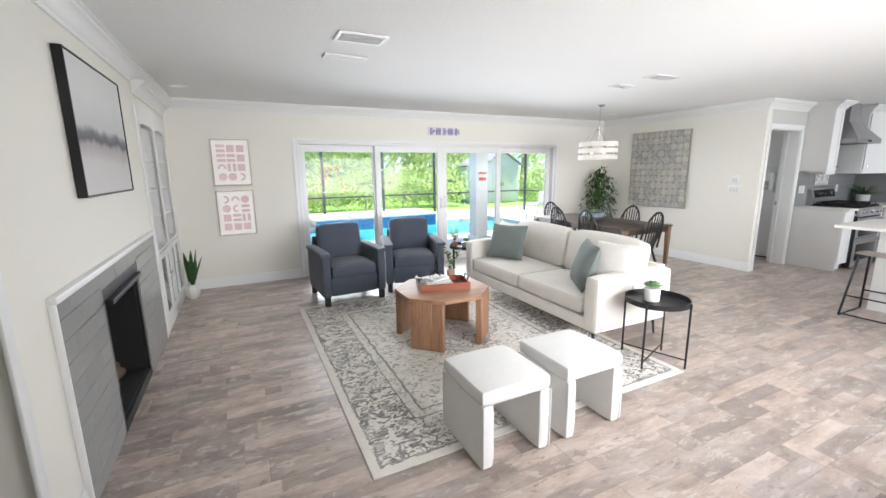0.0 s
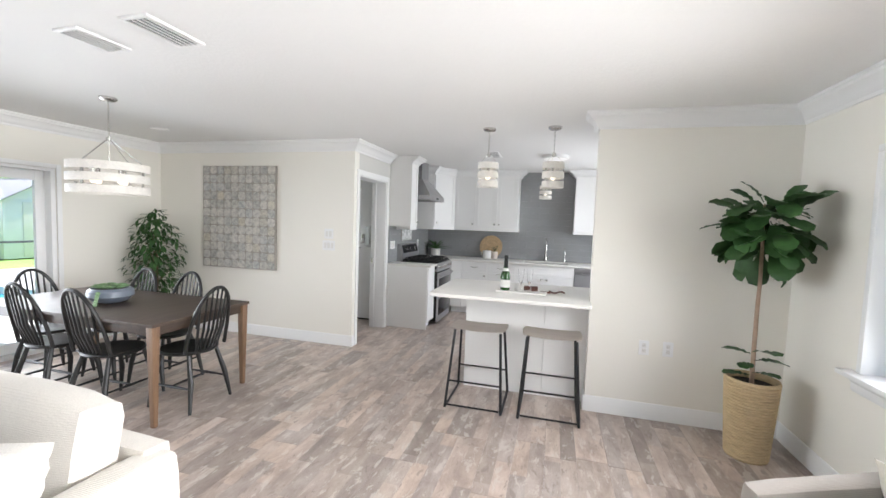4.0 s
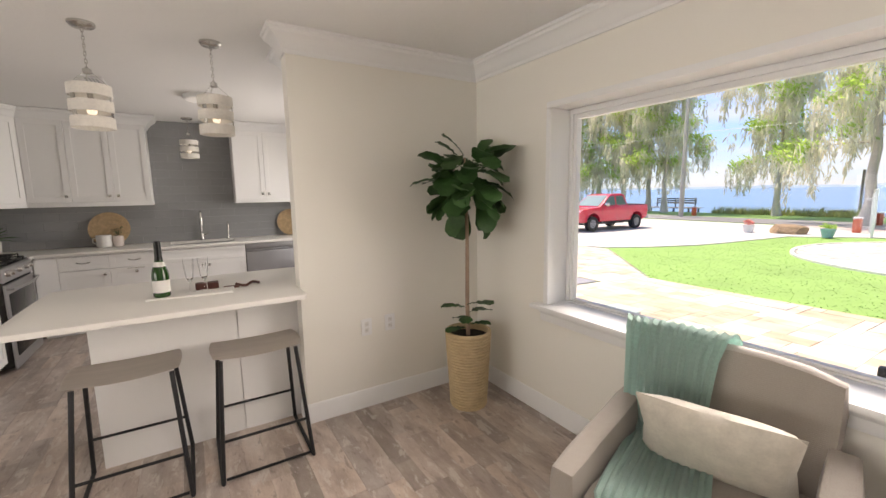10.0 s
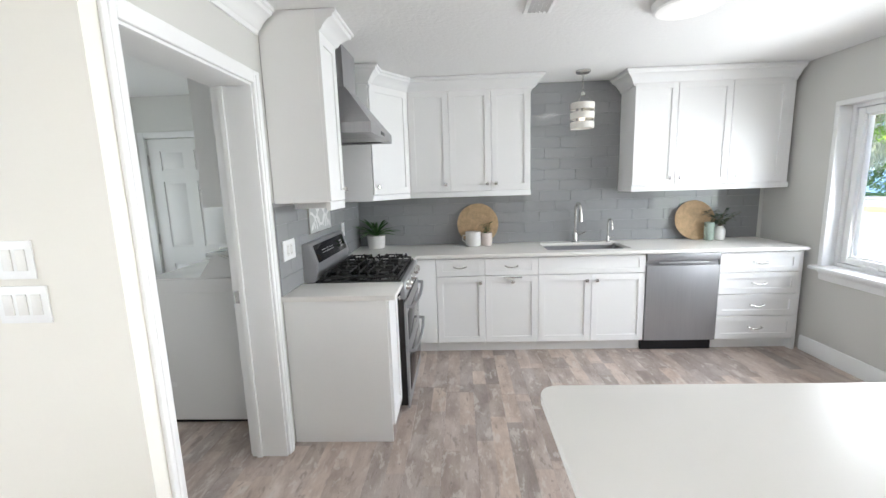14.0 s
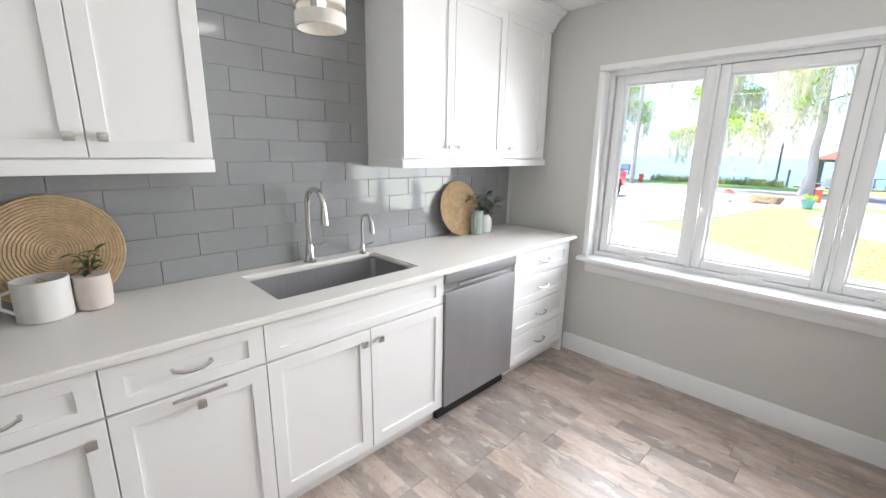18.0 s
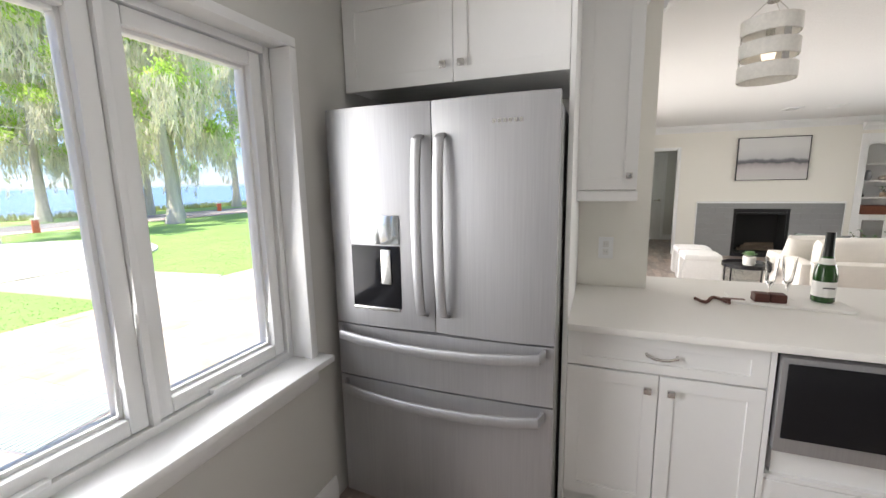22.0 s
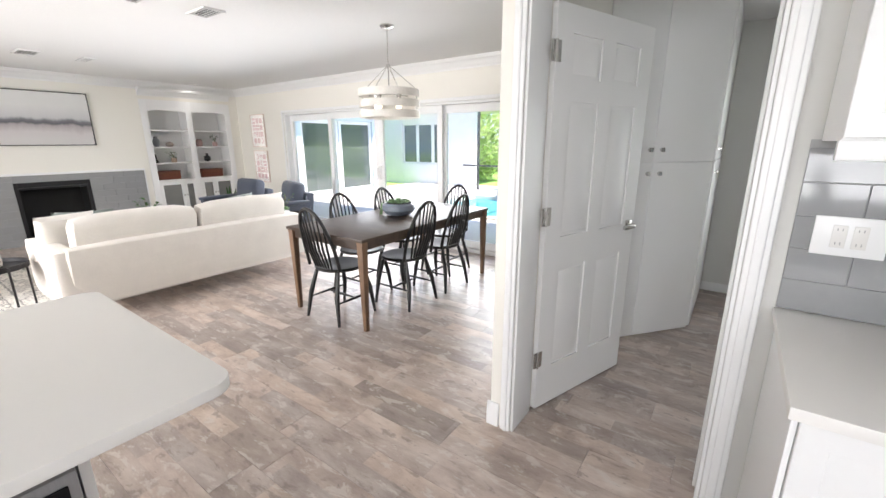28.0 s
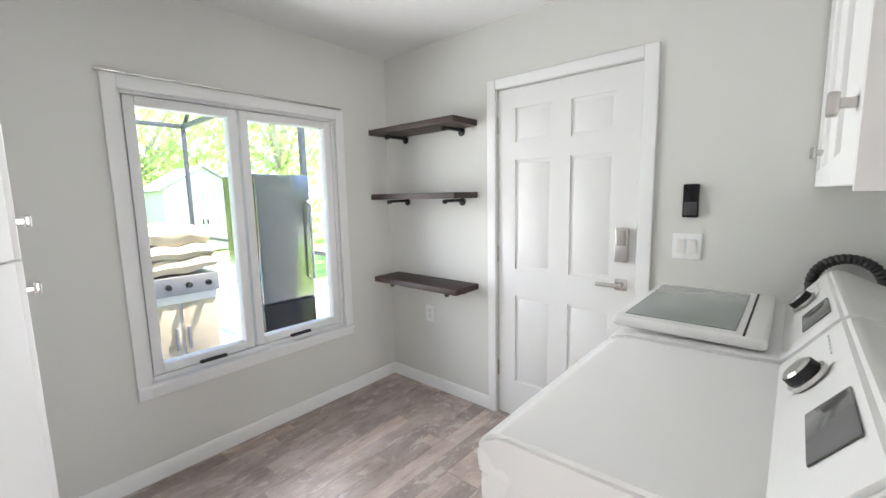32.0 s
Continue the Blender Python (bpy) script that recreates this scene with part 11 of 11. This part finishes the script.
def shed():
    t = thing("garden_shed", pose(12.6, 19.3, -0.15), "pale grey gabled garden shed with double doors", "shed")
    M_G = plain("pale_grey_siding", (0.62, 0.64, 0.66), 0.7, var=0.06, scale=2)
    part("body", box(-1.05, 1.05, -1.2, 1.3, 0, 1.95, 0.006), M_G, t)
    gbm = bmesh.new()
    pr = [(-1.05, 1.951), (1.05, 1.951), (0, 2.6)]
    a = [gbm.verts.new((x, -1.2, z)) for x, z in pr]
    b = [gbm.verts.new((x, 1.3, z)) for x, z in pr]
    gbm.faces.new(a)
    gbm.faces.new(b[::-1])
    for k in range(3):
        gbm.faces.new((a[k], b[k], b[(k + 1) % 3], a[(k + 1) % 3]))
    bmesh.ops.recalc_face_normals(gbm, faces=gbm.faces[:])
    part("gable", gbm, M_G, t, "", None, False)
    for s in (-1, 1):
        rf = box(0, 1.4, -1.35, 1.4, 0.0, 0.05, 0.01)
        part("roof_slope", rf, M_SLAB, t, "grey shingles", Matrix.Translation((0, 0, 2.62)) @ Matrix.Rotation(radians(31.8 if s > 0 else 180 - 31.8), 4, "Y"))
        d = part("door", box(0.01 * s, 0.55 * s, -1.235, -1.201, 0.05, 1.85, 0.006), M_WALLG, t, "grey shed door")
        part("handle", box(0.05 * s, 0.08 * s, -1.27, -1.236, 0.85, 1.0, 0.004), M_BLACK, d)


shed()


def bar_chair(m):
    t = thing("bar_chair", m, "white moulded bar chair on thin metal legs", "bar stool", "white chairs by the pool")
    part("seat", moved(soft_or_box(-0.21, 0.21, -0.2, 0.2, 0.70, 0.75), Matrix()), M_WHITEP, t)
    part("backrest", box(-0.21, 0.21, 0.17, 0.21, 0.75, 1.08, 0.02), M_WHITEP, t)
    for x in (-0.17, 0.17):
        for y in (-0.15, 0.15):
            part("leg", tube([(x, y, 0.70), (x * 1.35, y * 1.35, 0)], 0.012, 8), M_STEEL, t)
    part("footrest", tube([(-0.2, -0.18, 0.28), (0.2, -0.18, 0.28)], 0.009, 8), M_STEEL, t)
    return t


def soft_or_box(x0, x1, y0, y1, z0, z1):
    return box(x0, x1, y0, y1, z0, z1, 0.02, 3)


c0 = bar_chair(pose(7.55, 10.0 - 1.0, -0.12, 0, 0, 200))
copy_thing(c0, pose(8.15, 8.85, -0.12, 0, 0, 165))

gr = thing("barbecue_grill", pose(8.76, 7.86, -0.12), "barbecue grill on a pale cart under a folded beige cover", "grill")
part("cart", box(-0.27, 0.27, -0.24, 0.24, 0.06, 0.86, 0.012), M_WHITEP, gr)
for s in (-1, 1):
    d = part("cart_door", box(s * 0.01, s * 0.25, -0.258, -0.241, 0.12, 0.80, 0.006), M_COVER, gr)
    part("handle", box(s * 0.03, s * 0.05, -0.28, -0.259, 0.45, 0.62, 0.004), M_STEEL, d)
part("control_panel", box(-0.28, 0.28, -0.27, 0.22, 0.861, 1.0, 0.012), M_STEEL, gr, "brushed steel panel")
for k in range(4):
    part("dial", moved(lathe([(0.022, 0), (0.02, 0.022), (0.0, 0.024)], 14), pose(-0.2 + k * 0.133, -0.271, 0.93, 90, 0, 0)), M_BLACK, gr)
for s in (-0.22, 0.22):
    for y in (-0.2, 0.2):
        part("castor", moved(lathe([(0.03, -0.015), (0.03, 0.015)], 14), pose(s, y, 0.03, 0, 90, 0)), M_BLACK, gr)
for k, (w, d, z0, h) in enumerate(((0.31, 0.27, 1.0, 0.11), (0.29, 0.26, 1.105, 0.10), (0.26, 0.22, 1.20, 0.15))):
    cv = cushion(w * 2, d * 2, h * 1.25, 0.28, 8, k + 3)
    for v in cv.verts:
        v.co.z += 0.012 * math.sin(v.co.x * 24 + k) * math.cos(v.co.y * 17)
    part("cover_fold", moved(cv, pose(0, 0, z0 + h / 2 + 0.012, 0, 3 * (k - 1), 4 * k)), M_COVER, gr, "folded beige canvas cover")
M_DARKST = plain("dark_reflective_steel", (0.20, 0.20, 0.20), 0.2, 1.0, var=0.1, fine=150, relief=0.02)
of = thing("outdoor_fridge", pose(9.63, 7.95, -0.12), "tall dark stainless steel fridge on the deck", "fridge")
part("body", box(-0.25, 0.25, -0.3, 0.3, 0.04, 1.76, 0.012), M_DARKST, of)
part("door", box(-0.245, 0.245, -0.345, -0.303, 0.65, 1.75, 0.01), M_DARKST, of)
part("drawer", box(-0.245, 0.245, -0.345, -0.303, 0.06, 0.63, 0.01), M_BLACKGL, of)
part("handle", tube([(0.22, -0.345, 0.8), (0.22, -0.39, 0.82), (0.22, -0.39, 1.5), (0.22, -0.345, 1.52)], 0.012, 8), M_STEEL, of)
part("foot", box(-0.26, 0.26, -0.28, 0.28, 0.0, 0.04, 0.004), M_BLACK, of)

# garden behind the pool
hb0 = leafy("garden_shrub", pose(1.5, 18.0, -0.18), 61, 1.5, 1.1, 0.0, M_GARDEN, "light green flowering garden shrub", 34, 0.09, 26, "shrub", "garden shrubs")
for x, y, h in ((-1.5, 17.6, 1.1), (3.6, 18.3, 0.9), (5.4, 18.0, 1.2), (7.4, 18.6, 1.0), (9.3, 18.2, 1.2), (-4, 19, 1.4), (15.5, 18.5, 1.3), (17.5, 17, 1.4)):
    copy_thing(hb0, Matrix.LocRotScale((x, y, -0.18), Euler((0, 0, x * 2)), (h, h, h)))
fl = leafy("flowering_shrub", pose(2.2, 19.6, -0.18), 62, 1.9, 0.9, 0.3, M_FLOWER, "shrub with coral red flowers", 14, 0.08, 18, "shrub", "flowering shrubs")
copy_thing(fl, pose(4.6, 20.4, -0.18))
bt = leafy("garden_tree", pose(6.5, 24.5, -0.18), 63, 8.5, 3.4, 1.6, M_GARDEN, "broad leafy green garden tree", 90, 0.17, 34)
for x, y, h in ((0.5, 27, 1.1), (12.5, 25, 1.0), (-6, 25, 1.2), (18.5, 24, 1.1), (24, 18, 1.2), (9.5, 31, 1.3), (3.5, 33, 1.3), (16, 32, 1.3), (-3, 32, 1.3), (16, 12, 0.8)):
    copy_thing(bt, Matrix.LocRotScale((x, y, -0.18), Euler((0, 0, x * 3)), (h, h, h)))
for x, y, h in ((-2.5, 22.8, 1.9), (0.3, 23.2, 2.0), (3.0, 22.9, 1.8), (5.6, 23.3, 2.1), (8.4, 23.0, 1.9), (11.0, 23.3, 2.0), (13.8, 22.8, 1.9), (-5.5, 23.0, 2.0)):
    copy_thing(hb0, Matrix.LocRotScale((x, y, -0.18), Euler((0, 0, x * 5)), (h, h, h * 1.1)))
fn = thing("garden_fence", pose(6, 21.6, -0.18), "weathered wooden garden fence behind the shrubs", "fence")
for k in range(9):
    part("post", box(-8 + 2 * k - 0.05, -8 + 2 * k + 0.05, -0.05, 0.05, 0, 1.25, 0.008), M_DOCK, fn)
for z in (0.45, 1.0):
    part("rail", box(-8, 8, -0.075, -0.0505, z, z + 0.12, 0.005), M_DOCK, fn)
nb = thing("neighbour_house", pose(3.5, 41, -0.18), "blue neighbouring house behind the garden trees", "house")
part("wall", box(-7, 7, -3, 3, 0, 3.4, 0.01), plain("blue_siding", (0.22, 0.36, 0.55), 0.7, var=0.06, scale=1.0), nb)
part("roof", extrude_side([(-7.5, 3.41), (7.5, 3.41), (0, 5.6)], -3.3, 3.3, 0.02), M_SLAB, nb)
for x in (-4, 0, 4):
    part("window", box(x - 0.6, x + 0.6, -3.04, -3.001, 1.0, 2.3, 0.01), M_DARKPANE, nb)
pavers()

# ---- floor planks, each its own piece ----
fl = thing("floor", None, "weathered grey-brown wood-look plank floor", "floor", kind="structure")
PW, PL = 0.1992, 1.1988
plank_me = mesh_of("plank", box(-PL / 2, PL / 2, -PW / 2, PW / 2, -0.010, 0.0, 0.0009, 1), M_PLANK)
row = 0
yy = -0.50
prn = random.Random(3)
while yy < 6.75:
    off = prn.random() * 1.2
    xx = -0.4 - off
    laundry = yy > 3.65
    while xx < (7.21 if laundry else 10.2):
        p0, p1 = max(xx, -0.33), min(xx + 1.2, 7.21 if laundry else 10.16)
        if p1 - p0 > 0.02:
            turn = Matrix.Rotation(math.pi, 4, "Z") if prn.random() < 0.5 else Matrix()
            share("plank", plank_me, fl, Matrix.Translation(((p0 + p1) / 2, yy + 0.1, 0)) @ turn @ Matrix.Diagonal(((p1 - p0 - 0.0012) / PL, 1, 1, 1)))
        xx += 1.2
    xx = 7.21 - off if laundry else 99
    while xx < 10.04:
        a0, a1 = max(xx, 7.21), min(xx + 1.2, 10.05)
        if a1 - a0 > 0.02:
            share("plank", plank_me, fl, Matrix.Translation(((a0 + a1) / 2, yy + 0.1, 0.0)) @ Matrix.Diagonal(((a1 - a0 - 0.0012) / PL, 1, 1, 1)))
        xx += 1.2
    yy += 0.2
hallp = bmesh.new()
for i in range(12):
    for j in range(2):
        box(-2.35 + j * 1.0, -1.355 + j * 1.0, 0.6 + i * 0.2, 0.798 + i * 0.2, -0.01, 0, bm=hallp)
tagged(part("hall_plank", hallp, M_PLANK, fl, "far planks of the hall floor"), kind="stuff")
